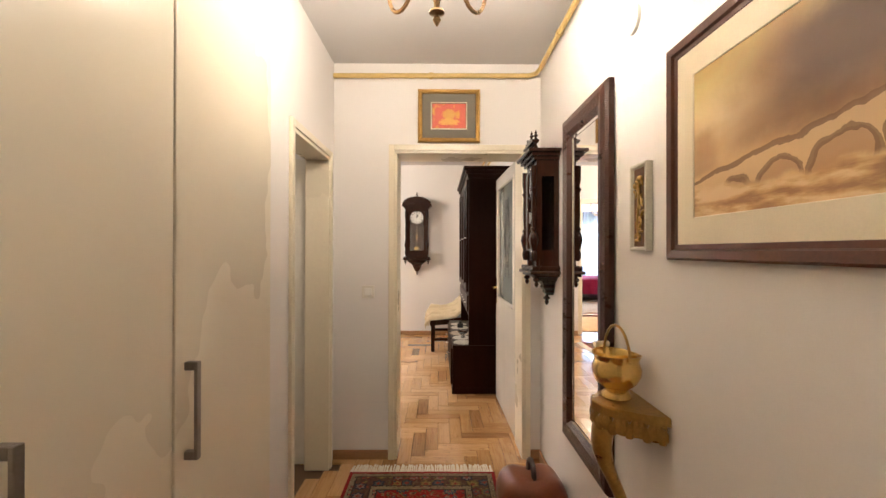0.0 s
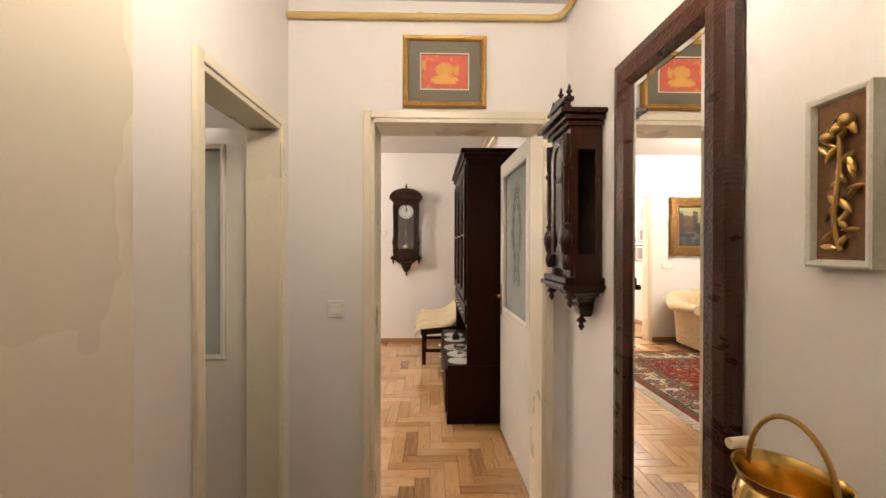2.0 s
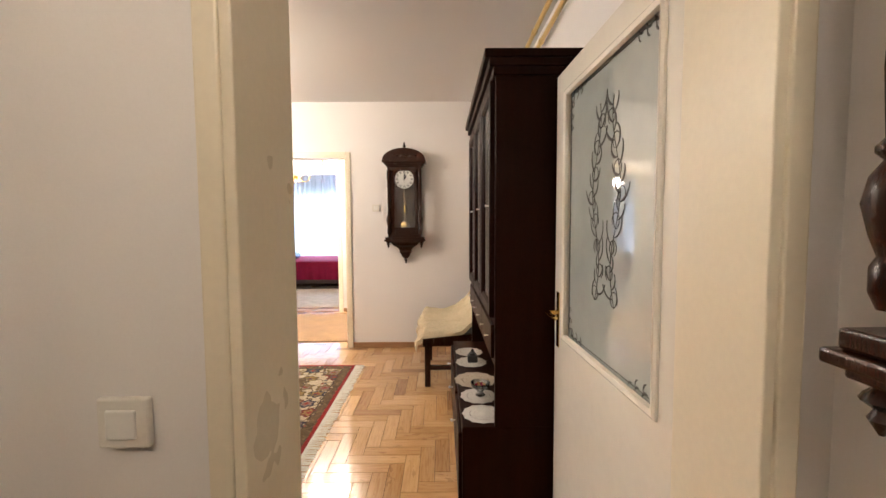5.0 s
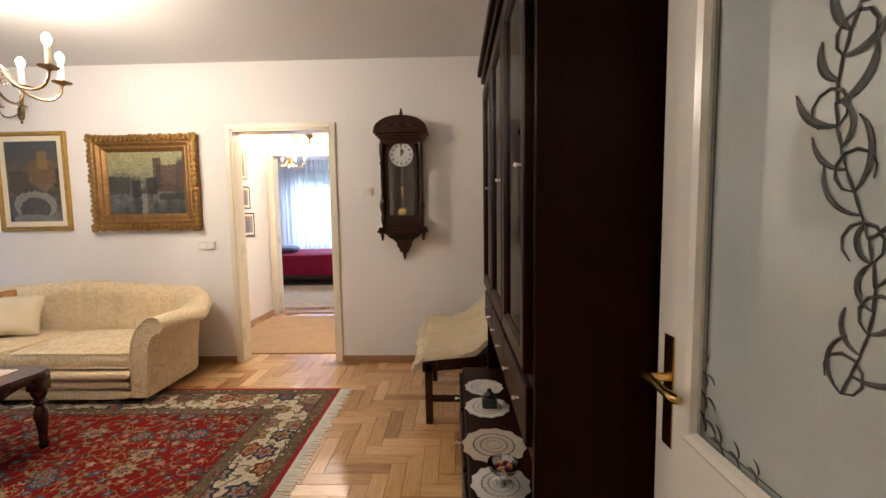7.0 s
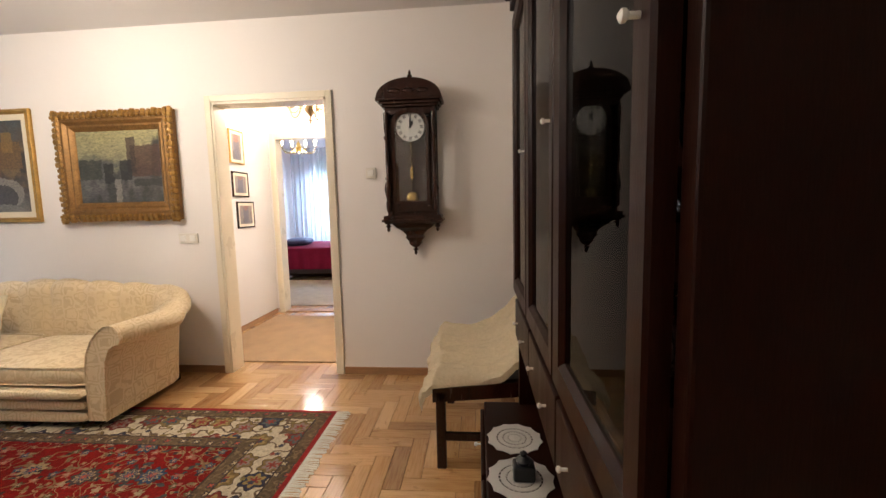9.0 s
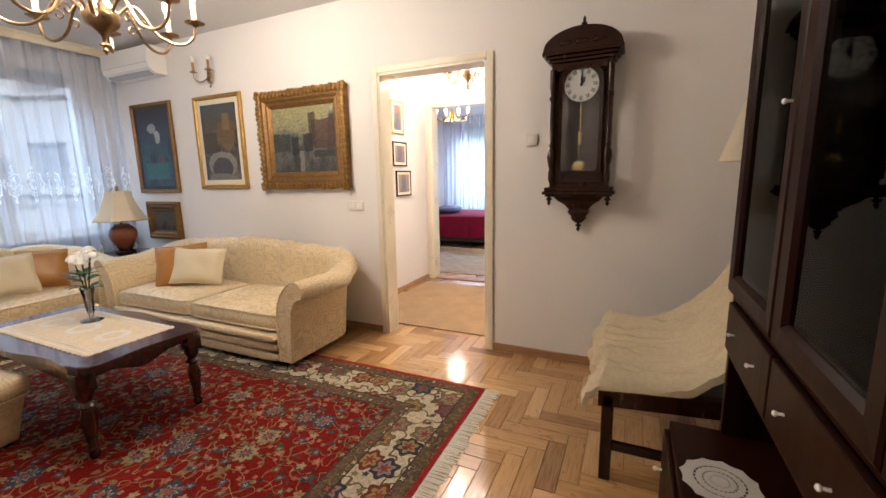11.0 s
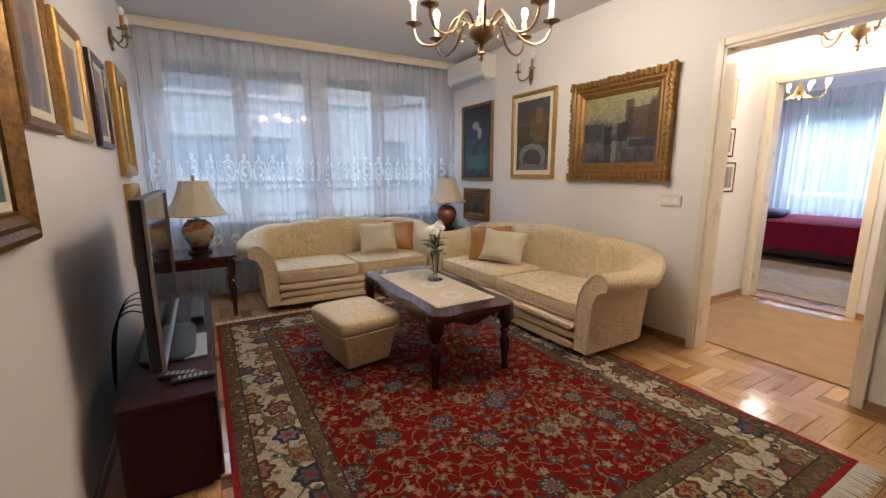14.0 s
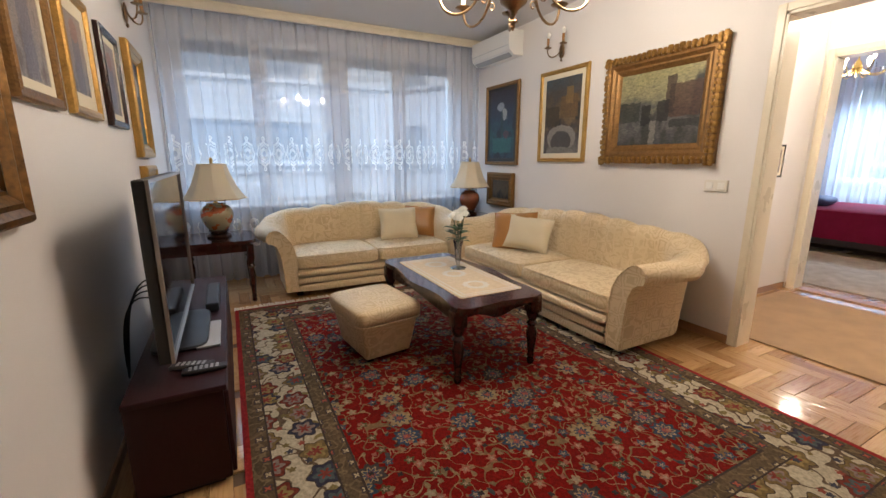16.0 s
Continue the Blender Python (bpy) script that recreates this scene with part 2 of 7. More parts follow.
def parquet():
    m = Mat("oak_parquet")
    info = m.node("ObjectInfo").outputs["Random"]
    geo = m.node("NewGeometry").outputs["Random Per Island"]
    rnd = (m.wrap(info) * 7.13 + m.wrap(geo) * 5.71).op("FRACT")
    off = m.node("CombineXYZ")
    m.link(rnd * 37.0, off.inputs[0])
    m.link(rnd * 11.0, off.inputs[2])
    add = m.node("VectorMath")
    uv = m.node("UVMap").outputs[0]
    m.link(uv, add.inputs[0])
    m.link(off.outputs[0], add.inputs[1])
    grain = m.noise(1.0, 5, co=add.outputs[0], stretch=(7, 90, 1))
    knots = m.noise(1.0, 3, co=add.outputs[0], stretch=(9, 22, 1))
    tone = m.ramp(rnd, [(0.0, (0.17, 0.07, 0.022)), (0.10, (0.30, 0.135, 0.045)), (0.35, (0.44, 0.235, 0.09)), (0.65, (0.52, 0.295, 0.125)), (0.88, (0.60, 0.37, 0.175)), (1.0, (0.34, 0.16, 0.055))])
    c = m.mix(0.30, tone, m.ramp(grain, [(0.3, (0.30, 0.14, 0.05)), (0.55, (0.66, 0.42, 0.2)), (0.8, (0.72, 0.48, 0.25))]))
    c = m.mix(m.wrap(knots).gt(0.66) * 0.35, c, (0.17, 0.07, 0.025))
    m.link(c, m.bsdf.inputs["Base Color"])
    m.link(m.wrap(grain) * 0.1 + 0.10, m.bsdf.inputs["Roughness"])
    m.bump(m.noise(7, 3), 0.06, 0.01)
    m.set(coat=0.5)
    m.bsdf.inputs["Coat Roughness"].default_value = 0.09
    return m.m


PARQUET = parquet()


def persian(name, hx, hy, bands, field, ground, guard, scale):
    """A knotted rug: bands from the edge inwards, scattered flowers, leaves and vines."""
    m = Mat(name)
    sep = m.node("SeparateXYZ")
    warp = m.mix(0.02, m.co, m.node("TexNoise").outputs["Color"])
    m.link(m.co, sep.inputs[0])
    x, y = m.wrap(sep.outputs[0]), m.wrap(sep.outputs[1])
    d = (x.op("ABSOLUTE") * -1.0 + hx).op("MINIMUM", y.op("ABSOLUTE") * -1.0 + hy)

    def flowers(sc, rand, petals, size):
        v = m.node("TexVoronoi")
        v.voronoi_dimensions = "2D"
        v.inputs["Scale"].default_value, v.inputs["Randomness"].default_value = sc, rand
        m.link(m.co, v.inputs["Vector"])
        sub = m.node("VectorMath")
        sub.operation = "SUBTRACT"
        m.link(m.co, sub.inputs[0])
        m.link(v.outputs["Position"], sub.inputs[1])
        s2 = m.node("SeparateXYZ")
        m.link(sub.outputs[0], s2.inputs[0])
        ang = m.wrap(s2.outputs[1]).op("ARCTAN2", m.wrap(s2.outputs[0]))
        r = m.wrap(v.outputs["Distance"])
        pr = (ang * petals).op("COSINE") * 0.05 * size + r
        sc3 = m.node("SeparateXYZ")
        m.link(v.outputs["Color"], sc3.inputs[0])
        return pr, m.wrap(sc3.outputs[0]), m.wrap(sc3.outputs[1])

    col = m.ramp(m.noise(3, 3), [(0.3, shade(field, 0.8)), (0.7, shade(field, 1.15))])
    vine = (m.wrap(m.noise(scale * 1.1, 1)) - 0.5).op("ABSOLUTE").lt(0.011)
    col = m.mix(vine, col, (0.17, 0.11, 0.05))
    vine2 = (m.wrap(m.noise(scale * 1.9, 1)) - 0.46).op("ABSOLUTE").lt(0.010)
    col = m.mix(vine2, col, (0.24, 0.17, 0.09))
    # curled leaves
    lf = m.wrap(m.noise(scale * 2.3, 1, stretch=(1.0, 1.7, 1)))
    col = m.mix(lf.gt(0.66), col, m.ramp(m.noise(1.6), [(0.4, (0.045, 0.055, 0.055)), (0.5, (0.16, 0.12, 0.06)), (0.6, (0.22, 0.16, 0.08))], True))
    p, k, s = flowers(scale * 1.7, 0.9, 5.0, 1.0)
    tint = m.ramp(k, [(0, (0.28, 0.11, 0.07)), (0.25, (0.04, 0.06, 0.09)), (0.6, (0.27, 0.21, 0.12)), (0.75, (0.08, 0.07, 0.03))], True)
    col = m.mix(p.lt(0.19), col, tint)
    col = m.mix(p.lt(0.07), col, (0.30, 0.25, 0.17))
    p, k, s = flowers(scale * 0.80, 0.9, 9.0, 0.8)
    p = p + s.lt(0.35) * 1.0
    tint = m.ramp(k, [(0, (0.03, 0.055, 0.09)), (0.45, (0.26, 0.19, 0.10)), (0.72, (0.05, 0.045, 0.045))], True)
    col = m.mix(p.lt(0.27), col, (0.05, 0.035, 0.03))
    col = m.mix(p.lt(0.25), col, tint)
    col = m.mix(p.lt(0.17), col, (0.28, 0.22, 0.12))
    col = m.mix(p.lt(0.13), col, (0.05, 0.06, 0.09))
    col = m.mix(p.lt(0.05), col, (0.38, 0.08, 0.04))
    p, k, s = flowers(scale * 3.1, 1.0, 4.0, 0.8)
    tiny = p.lt(0.2) * s.gt(0.5)
    col = m.mix(tiny, col, m.ramp(k, [(0, (0.22, 0.15, 0.08)), (0.4, (0.035, 0.03, 0.03)), (0.7, (0.26, 0.10, 0.07))], True))
    inside = col
    # cream border with large palmettes
    b = m.ramp(m.noise(4), [(0.3, shade(ground, 0.88)), (0.7, ground)])
    b = m.mix((m.wrap(m.noise(scale * 1.5, 1)) - 0.5).op("ABSOLUTE").lt(0.022), b, (0.12, 0.08, 0.05))
    b = m.mix(m.wrap(m.noise(scale * 2.1, 1, stretch=(1.3, 1, 1))).gt(0.665), b, (0.20, 0.15, 0.06))
    p, k, s = flowers(scale * 1.1, 0.5, 6.0, 1.2)
    b = m.mix(p.lt(0.40), b, (0.05, 0.035, 0.03))
    b = m.mix(p.lt(0.375), b, m.ramp(k, [(0, (0.035, 0.035, 0.055)), (0.4, (0.17, 0.115, 0.045)), (0.7, (0.15, 0.03, 0.02))], True))
    b = m.mix(p.lt(0.26), b, m.ramp(s, [(0, (0.22, 0.16, 0.14)), (0.5, (0.26, 0.18, 0.07)), (0.75, (0.07, 0.085, 0.09))], True))
    b = m.mix(p.lt(0.13), b, (0.22, 0.04, 0.03))
    p, k, s = flowers(scale * 2.3, 1.0, 5.0, 0.9)
    b = m.mix(p.lt(0.18) * s.gt(0.5), b, m.ramp(k, [(0, (0.05, 0.05, 0.07)), (0.35, (0.17, 0.13, 0.05)), (0.7, (0.24, 0.06, 0.04))], True))
    # brown guards with rosettes
    g = m.ramp(m.noise(6), [(0.3, shade(guard, 0.8)), (0.7, shade(guard, 1.2))])
    g = m.mix((m.wrap(m.noise(scale * 3, 1)) - 0.5).op("ABSOLUTE").lt(0.03), g, (0.17, 0.12, 0.065))
    p, k, s = flowers(scale * 2.2, 0.35, 4.0, 1.2)
    g = m.mix(p.lt(0.24), g, (0.06, 0.045, 0.045))
    g = m.mix(p.lt(0.13), g, m.ramp(k, [(0, (0.35, 0.08, 0.05)), (0.5, (0.4, 0.32, 0.2))], True))
    e, g1, b1, g2 = bands
    line = (0.05, 0.035, 0.03)
    c = m.mix(d.gt(e), (0.26, 0.02, 0.02), g)
    c = m.mix(d.gt(g1), c, line)
    c = m.mix(d.gt(g1 + 0.008), c, b)
    c = m.mix(d.gt(b1), c, line)
    c = m.mix(d.gt(b1 + 0.008), c, g)
    c = m.mix(d.gt(g2), c, line)
    c = m.mix(d.gt(g2 + 0.01), c, inside)
    c = m.mix(0.5, c, m.mix(1.0, c, m.ramp(m.noise(75, 2), [(0.35, (0.45, 0.45, 0.45)), (0.65, (1.25, 1.25, 1.25))]), "MULTIPLY"))
    fade = m.noise(1.2, 3)
    c = m.mix(0.35, c, m.mix(1.0, c, m.ramp(fade, [(0.3, (0.7, 0.7, 0.7)), (0.7, (1, 1, 1))]), "MULTIPLY"))
    m.link(c, m.bsdf.inputs["Base Color"])
    m.set(rough=0.95, spec=0.1)
    m.bump(m.noise(420, 2), 0.6, 0.004)
    return m.m


RUG = persian("red_persian_rug", 1.785, 1.29, (0.03, 0.105, 0.35, 0.435), (0.165, 0.0065, 0.005), (0.47, 0.40, 0.29), (0.10, 0.068, 0.038), 5.2)
HALLRUG = persian("hall_persian_rug", 0.45, 0.8, (0.02, 0.05, 0.15, 0.19), (0.28, 0.02, 0.02), (0.10, 0.05, 0.035), (0.25, 0.19, 0.12), 10.0)


def painted(name, tops, blobs, scale=6.0, vertical=0.0, blocks=(), discs=()):
    """Brushed paint on canvas: colours that change with height, broken by broad strokes and dark masses."""
    m = Mat(name)
    sep = m.node("SeparateXYZ")
    m.link(m.co, sep.inputs[0])
    z = m.wrap(sep.outputs[2])
    n = m.wrap(m.noise(scale, 5, stretch=(1, 1, 1.6)))
    h = z + (n - 0.5) * 0.55
    c = m.ramp(h * 1.0 + 0.5, tops)
    mass = m.wrap(m.noise(scale * 0.8, 3, stretch=(1.2, 1, 0.7 - vertical))) + z * -0.25
    c = m.mix(m.ramp(mass, [(0.55, (0, 0, 0)), (0.64, (1, 1, 1))]), c, blobs)
    x = m.wrap(sep.outputs[0]) + (m.wrap(m.noise(scale * 5, 3)) - 0.5) * 0.045
    zw = z + (m.wrap(m.noise(scale * 4.3, 3, stretch=(1.3, 1, 1))) - 0.5) * 0.045
    for x0, x1, z0, z1, tint in blocks:
        inside = x.gt(x0) * x.lt(x1) * zw.gt(z0) * zw.lt(z1)
        c = m.mix(inside * 0.85, c, tint)
    for cx, cz, rx, rz, tint in discs:
        dx, dz = (x - cx) * (1 / rx), (zw - cz) * (1 / rz)
        c = m.mix((dx * dx + dz * dz).lt(1.0) * 0.85, c, tint)
    strokes = m.noise(scale * 9, 3, stretch=(1, 1, 2.2))
    c = m.mix(0.55, c, m.ramp(strokes, [(0.3, (0.03, 0.03, 0.03)), (0.7, (0.6, 0.55, 0.45))]), "OVERLAY")
    m.link(c, m.bsdf.inputs["Base Color"])
    m.bump(strokes, 0.4, 0.004)
    m.set(rough=0.45)
    return m.m


def porcelain():
    m = Mat("painted_porcelain")
    v = m.node("TexVoronoi")
    v.inputs["Scale"].default_value = 15
    m.link(m.co, v.inputs["Vector"])
    n = m.wrap(m.noise(22, 3))
    base = m.ramp(m.noise(6), [(0.3, (0.30, 0.24, 0.14)), (0.7, (0.42, 0.35, 0.22))])
    c = m.mix(m.wrap(m.noise(11, 2)).gt(0.53), base, m.ramp(n, [(0.4, (0.32, 0.055, 0.02)), (0.6, (0.48, 0.13, 0.04))]))
    c = m.mix(m.wrap(v.outputs["Distance"]).lt(0.12), c, (0.05, 0.03, 0.03))
    m.link(c, m.bsdf.inputs["Base Color"])
    m.set(rough=0.15, coat=0.5)
    return m.m


PORCELAIN = porcelain()


# ---- building helpers ----
def part(name, bm, material, parent=None, label="", smooth=False):
    me = bpy.data.meshes.new(name)
    bmesh.ops.recalc_face_normals(bm, faces=bm.faces)
    bm.to_mesh(me)
    bm.free()
    me.materials.append(material)
    if smooth:
        me.shade_smooth()
        me.set_sharp_from_angle(angle=radians(40))
    ob = new(name, me)
    if parent:
        ob.parent = parent
    return tagged(ob, label)


def thing(name, m, label, category, group="", kind=""):
    ob = new(name)
    ob.empty_display_size = 0.1
    ob.matrix_world = m
    return tagged(ob, label, category, group, kind)


def box(bm, x0, x1, y0, y1, z0, z1, b=0.0, seg=2):
    m = Matrix.LocRotScale(((x0 + x1) / 2, (y0 + y1) / 2, (z0 + z1) / 2), None, (abs(x1 - x0), abs(y1 - y0), abs(z1 - z0)))
    vs = bmesh.ops.create_cube(bm, size=1, matrix=m)["verts"]
    if b:
        es = list({e for v in vs for e in v.link_edges})
        bmesh.ops.bevel(bm, geom=es, offset=b, segments=seg, affect="EDGES", profile=0.5)
    return bm


def B(x0, x1, y0, y1, z0, z1, b=0.0, seg=2):
    return box(bmesh.new(), x0, x1, y0, y1, z0, z1, b, seg)


def rings(bm, loops, closed=True, cap=True):
    """Skins a row of vertex loops."""
    rows = [[bm.verts.new(p) for p in lp] for lp in loops]
    n = len(rows[0])
    for a, b in zip(rows, rows[1:]):
        for i in range(n if closed else n - 1):
            j = (i + 1) % n
            bm.faces.new((a[i], a[j], b[j], b[i]))
    if cap and closed:
        bm.faces.new(rows[0][::-1])
        bm.faces.new(rows[-1])
    return rows


def lathe(bm, prof, c=(0, 0, 0), seg=16, wob=0.0):
    loops = []
    for r, z in prof:
        loops.append([(c[0] + max(r, 0.0005) * (1 + wob * math.cos(8 * 2 * math.pi * i / seg)) * math.cos(2 * math.pi * i / seg), c[1] + max(r, 0.0005) * math.sin(2 * math.pi * i / seg), c[2] + z) for i in range(seg)])
    rings(bm, loops)
    return bm


def tube(bm, pts, r, seg=8, flat=1.0):
    pts = [Vector(p) for p in pts]
    loops = []
    up = Vector((0, 0, 1))
    side = None
    for i, p in enumerate(pts):
        t = (pts[min(i + 1, len(pts) - 1)] - pts[max(i - 1, 0)]).normalized()
        if side is None:
            side = t.cross(up)
            if side.length < 0.05:
                side = t.cross(Vector((1, 0, 0)))
        side = (side - t * side.dot(t)).normalized()
        nor = side.cross(t)
        rr = r[i] if isinstance(r, (list, tuple)) else r
        loops.append([p + rr * (math.cos(2 * math.pi * k / seg) * side + flat * math.sin(2 * math.pi * k / seg) * nor) for k in range(seg)])
    rings(bm, loops)
    return bm


def bez(p0, p1, p2, p3, n=10):
    p0, p1, p2, p3 = (Vector(p) for p in (p0, p1, p2, p3))
    return [(1 - t) ** 3 * p0 + 3 * (1 - t) ** 2 * t * p1 + 3 * (1 - t) * t * t * p2 + t ** 3 * p3 for t in (i / n for i in range(n + 1))]


def prism(bm, outline, z0, z1, m=None, b=0.0):
    """A flat outline in x and y, raised from z0 to z1, then moved by m."""
    m = m or Matrix()
    lo = [bm.verts.new(m @ Vector((x, y, z0))) for x, y in outline]
    hi = [bm.verts.new(m @ Vector((x, y, z1))) for x, y in outline]
    n = len(lo)
    for i in range(n):
        bm.faces.new((lo[i], lo[(i + 1) % n], hi[(i + 1) % n], hi[i]))
    bm.faces.new(lo[::-1])
    top = bm.faces.new(hi)
    if b:
        bmesh.ops.bevel(bm, geom=list(top.edges), offset=b, segments=2, affect="EDGES", profile=0.5)
    return bm


UPRIGHT = Matrix.Rotation(radians(90), 4, "X")  # x stays, y becomes z, z becomes -y


def puff(bm, c, s, e1=0.35, e2=0.35, nu=24, nv=12, m=None, sag=0.0):
    """A soft rounded block (superellipsoid)."""
    def sp(v, e):
        return math.copysign(abs(v) ** e, v)
    m = m or Matrix()
    loops = []
    for j in range(1, nv):
        ph = -math.pi / 2 + math.pi * j / nv
        lp = []
        for i in range(nu):
            th = 2 * math.pi * i / nu
            x, y, z = sp(math.cos(ph), e1) * sp(math.cos(th), e2), sp(math.cos(ph), e1) * sp(math.sin(th), e2), sp(math.sin(ph), e1)
            z -= sag * (x * x + y * y) * (1 if z > 0 else 0)
            lp.append(m @ Vector((c[0] + s[0] / 2 * x, c[1] + s[1] / 2 * y, c[2] + s[2] / 2 * z)))
        loops.append(lp)
    rings(bm, loops)
    return bm


def rect_frame(bm, w, h, prof):
    """A mitred frame round a w by h rectangle standing in x and z, centred; prof: (inset, out) from the outer edge, out towards -y."""
    loops = []
    for sx, sz in ((-1, -1), (1, -1), (1, 1), (-1, 1), (-1, -1)):
        loops.append([(sx * (w / 2 - d), -o, sz * (h / 2 - d)) for d, o in prof])
    rings(bm, loops, True, False)
    bmesh.ops.remove_doubles(bm, verts=bm.verts, dist=1e-5)
    return bm


def structure(name, bm, material, label, category, parent=None):
    ob = part(name, bm, material, parent, label)
    return tagged(ob, label, category, "", "structure")


def wall_boxes(bm, axis, a0, a1, t0, t1, z1, holes):
    """A wall along axis from a0 to a1, thick from t0 to t1, with holes (start, end, sill, head)."""
    cuts = sorted({a0, a1, *(h[0] for h in holes), *(h[1] for h in holes)})
    for u, v in zip(cuts, cuts[1:]):
        spans = [(0.0, z1)]
        for h in holes:
            if h[0] <= u and v <= h[1]:
                spans = [(0.0, h[2]), (h[3], z1)]
        for lo, hi in spans:
            if hi - lo > 1e-4:
                if axis == "x":
                    box(bm, u, v, t0, t1, lo, hi)
                else:
                    box(bm, t0, t1, u, v, lo, hi)
    return bm


# ---- the shell ----
HALLZ, LIVZ = 2.65, 2.82
DOORW = 2.99
HR, HL_X, HEND, TVW, FAR, WIN, LR = 0.69, -0.70, 2.76, 3.15, 6.86, -5.72, 0.78
DA = (-0.295, 0.585, 2.067)   # hall door opening
PA = (-1.97, -1.03, 2.215)    # passage to the corridor
BO = (-2.47, -1.62, 2.28)     # bedroom opening
DL = (1.965, 2.63, 1.99)      # side door opening

bm = bmesh.new()
box(bm, -6.1, 1.1, -1.6, 14.2, -0.12, -0.012)
floor = structure("floor", bm, surface("screed_under_parquet", (0.12, 0.07, 0.035), 0.8), "glossy oak herringbone parquet floor", "floor")

structure("wall_hall_right", wall_boxes(bmesh.new(), "y", -1.5, HEND, HR, HR + 0.12, HALLZ, []), WALL, "white painted hall wall", "wall")
structure("wall_hall_left", wall_boxes(bmesh.new(), "y", 1.66, HEND, HL_X - 0.13, HL_X, HALLZ, [(DL[0], DL[1], 0, DL[2])]), WALL, "white painted hall wall with a side door", "wall")
structure("wall_hall_back", B(-2.6, HR, -1.6, -1.5, 0, HALLZ), WALL, "white painted wall closing the hall", "wall")
structure("wall_living_south_thick", B(WIN - 0.3, -0.95, HEND, TVW, 0, LIVZ), WALL, "white painted living room wall hung with pictures", "wall")
structure("wall_living_south", wall_boxes(bmesh.new(), "x", -0.95, LR + 0.12, HEND, DOORW, LIVZ, [(DA[0], DA[1], 0, DA[2])]), WALL, "white painted wall between hall and living room", "wall")
structure("wall_living_north", wall_boxes(bmesh.new(), "x", WIN - 0.3, LR + 0.12, FAR, FAR + 0.14, LIVZ, [(PA[0], PA[1], 0, PA[2])]), WALL, "white painted living room wall with an open passage", "wall")
structure("wall_living_right", wall_boxes(bmesh.new(), "y", DOORW, FAR, LR, LR + 0.12, LIVZ, []), WALL, "white painted living room wall", "wall")
WINS = [(3.328, 4.105), (4.135, 4.90), (5.065, 5.765), (5.835, 6.595)]
structure("wall_living_window", wall_boxes(bmesh.new(), "y", TVW, FAR, WIN - 0.3, WIN, LIVZ, [(a, b, 0.83, 2.62) for a, b in WINS]), WALL, "white window wall with four casements", "wall")
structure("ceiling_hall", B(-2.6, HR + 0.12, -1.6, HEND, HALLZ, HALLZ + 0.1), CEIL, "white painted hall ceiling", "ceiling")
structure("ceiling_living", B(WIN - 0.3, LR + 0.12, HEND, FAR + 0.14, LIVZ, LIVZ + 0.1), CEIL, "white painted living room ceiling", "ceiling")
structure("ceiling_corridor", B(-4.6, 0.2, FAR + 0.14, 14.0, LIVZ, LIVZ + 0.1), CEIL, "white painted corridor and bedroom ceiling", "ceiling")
structure("wall_corridor_left", B(-2.69, -2.55, FAR + 0.14, 8.85, 0, LIVZ), WALL, "white corridor wall hung with small pictures", "wall")
structure("wall_corridor_right", B(-0.5, -0.36, FAR + 0.14, 8.85, 0, LIVZ), WALL, "white corridor wall", "wall")
structure("wall_bedroom_south", wall_boxes(bmesh.new(), "x", -4.6, 0.2, 8.85, 9.0, LIVZ, [(BO[0], BO[1], 0, BO[2])]), WALL, "white wall with the bedroom opening", "wall")
structure("wall_bedroom_left", B(-4.6, -4.46, 9.0, 13.7, 0, LIVZ), WALL, "white bedroom wall", "wall")
structure("wall_bedroom_right", B(0.06, 0.2, 9.0, 13.7, 0, LIVZ), WALL, "white bedroom wall", "wall")
structure("wall_bedroom_window", wall_boxes(bmesh.new(), "x", -4.6, 0.2, 13.7, 13.95, LIVZ, [(-4.0, -0.27, 0.92, 2.70)]), WALL, "white bedroom window wall", "wall")
structure("wall_side_room_end", B(-2.6, HL_X - 0.13, HEND - 0.03, HEND - 0.002, 0, HALLZ), WALL, "white wall of the side room", "wall")
structure("wall_side_room_left", B(-2.72, -2.6, -1.6, HEND, 0, HALLZ), WALL, "white wall of the side room", "wall")


def door_casing(name, m, w, h, depth, face, label, side_right=True):
    """Lining and architraves of an opening w by h in a wall of that depth; local y runs into the wall."""
    ob = thing(name, m, label, "door frame", kind="structure")
    parts = [("jamb", -w / 2 - 0.002, -w / 2 + 0.022), ("jamb", w / 2 - 0.022, w / 2 + 0.002)]
    for n, a, b in parts:
        part(n, B(a, b, -0.012, depth + 0.012, 0, h - 0.002, 0.003), CREAM, ob)
    part("head", B(-w / 2 - 0.002, w / 2 + 0.002, -0.012, depth + 0.012, h - 0.024, h + 0.0, 0.003), CREAM, ob)
    for y0, y1 in ((-0.02, -0.001), (depth + 0.001, depth + 0.02)):
        for a, b in ((-w / 2 - face, -w / 2 + 0.004), (w / 2 - 0.004, w / 2 + face)):
            part("architrave", B(a, b, y0, y1, 0, h + face, 0.004), CREAM, ob)
        part("architrave", B(-w / 2 + 0.004, w / 2 - 0.004, y0, y1, h - 0.004, h + face, 0.004), CREAM, ob)
    return ob


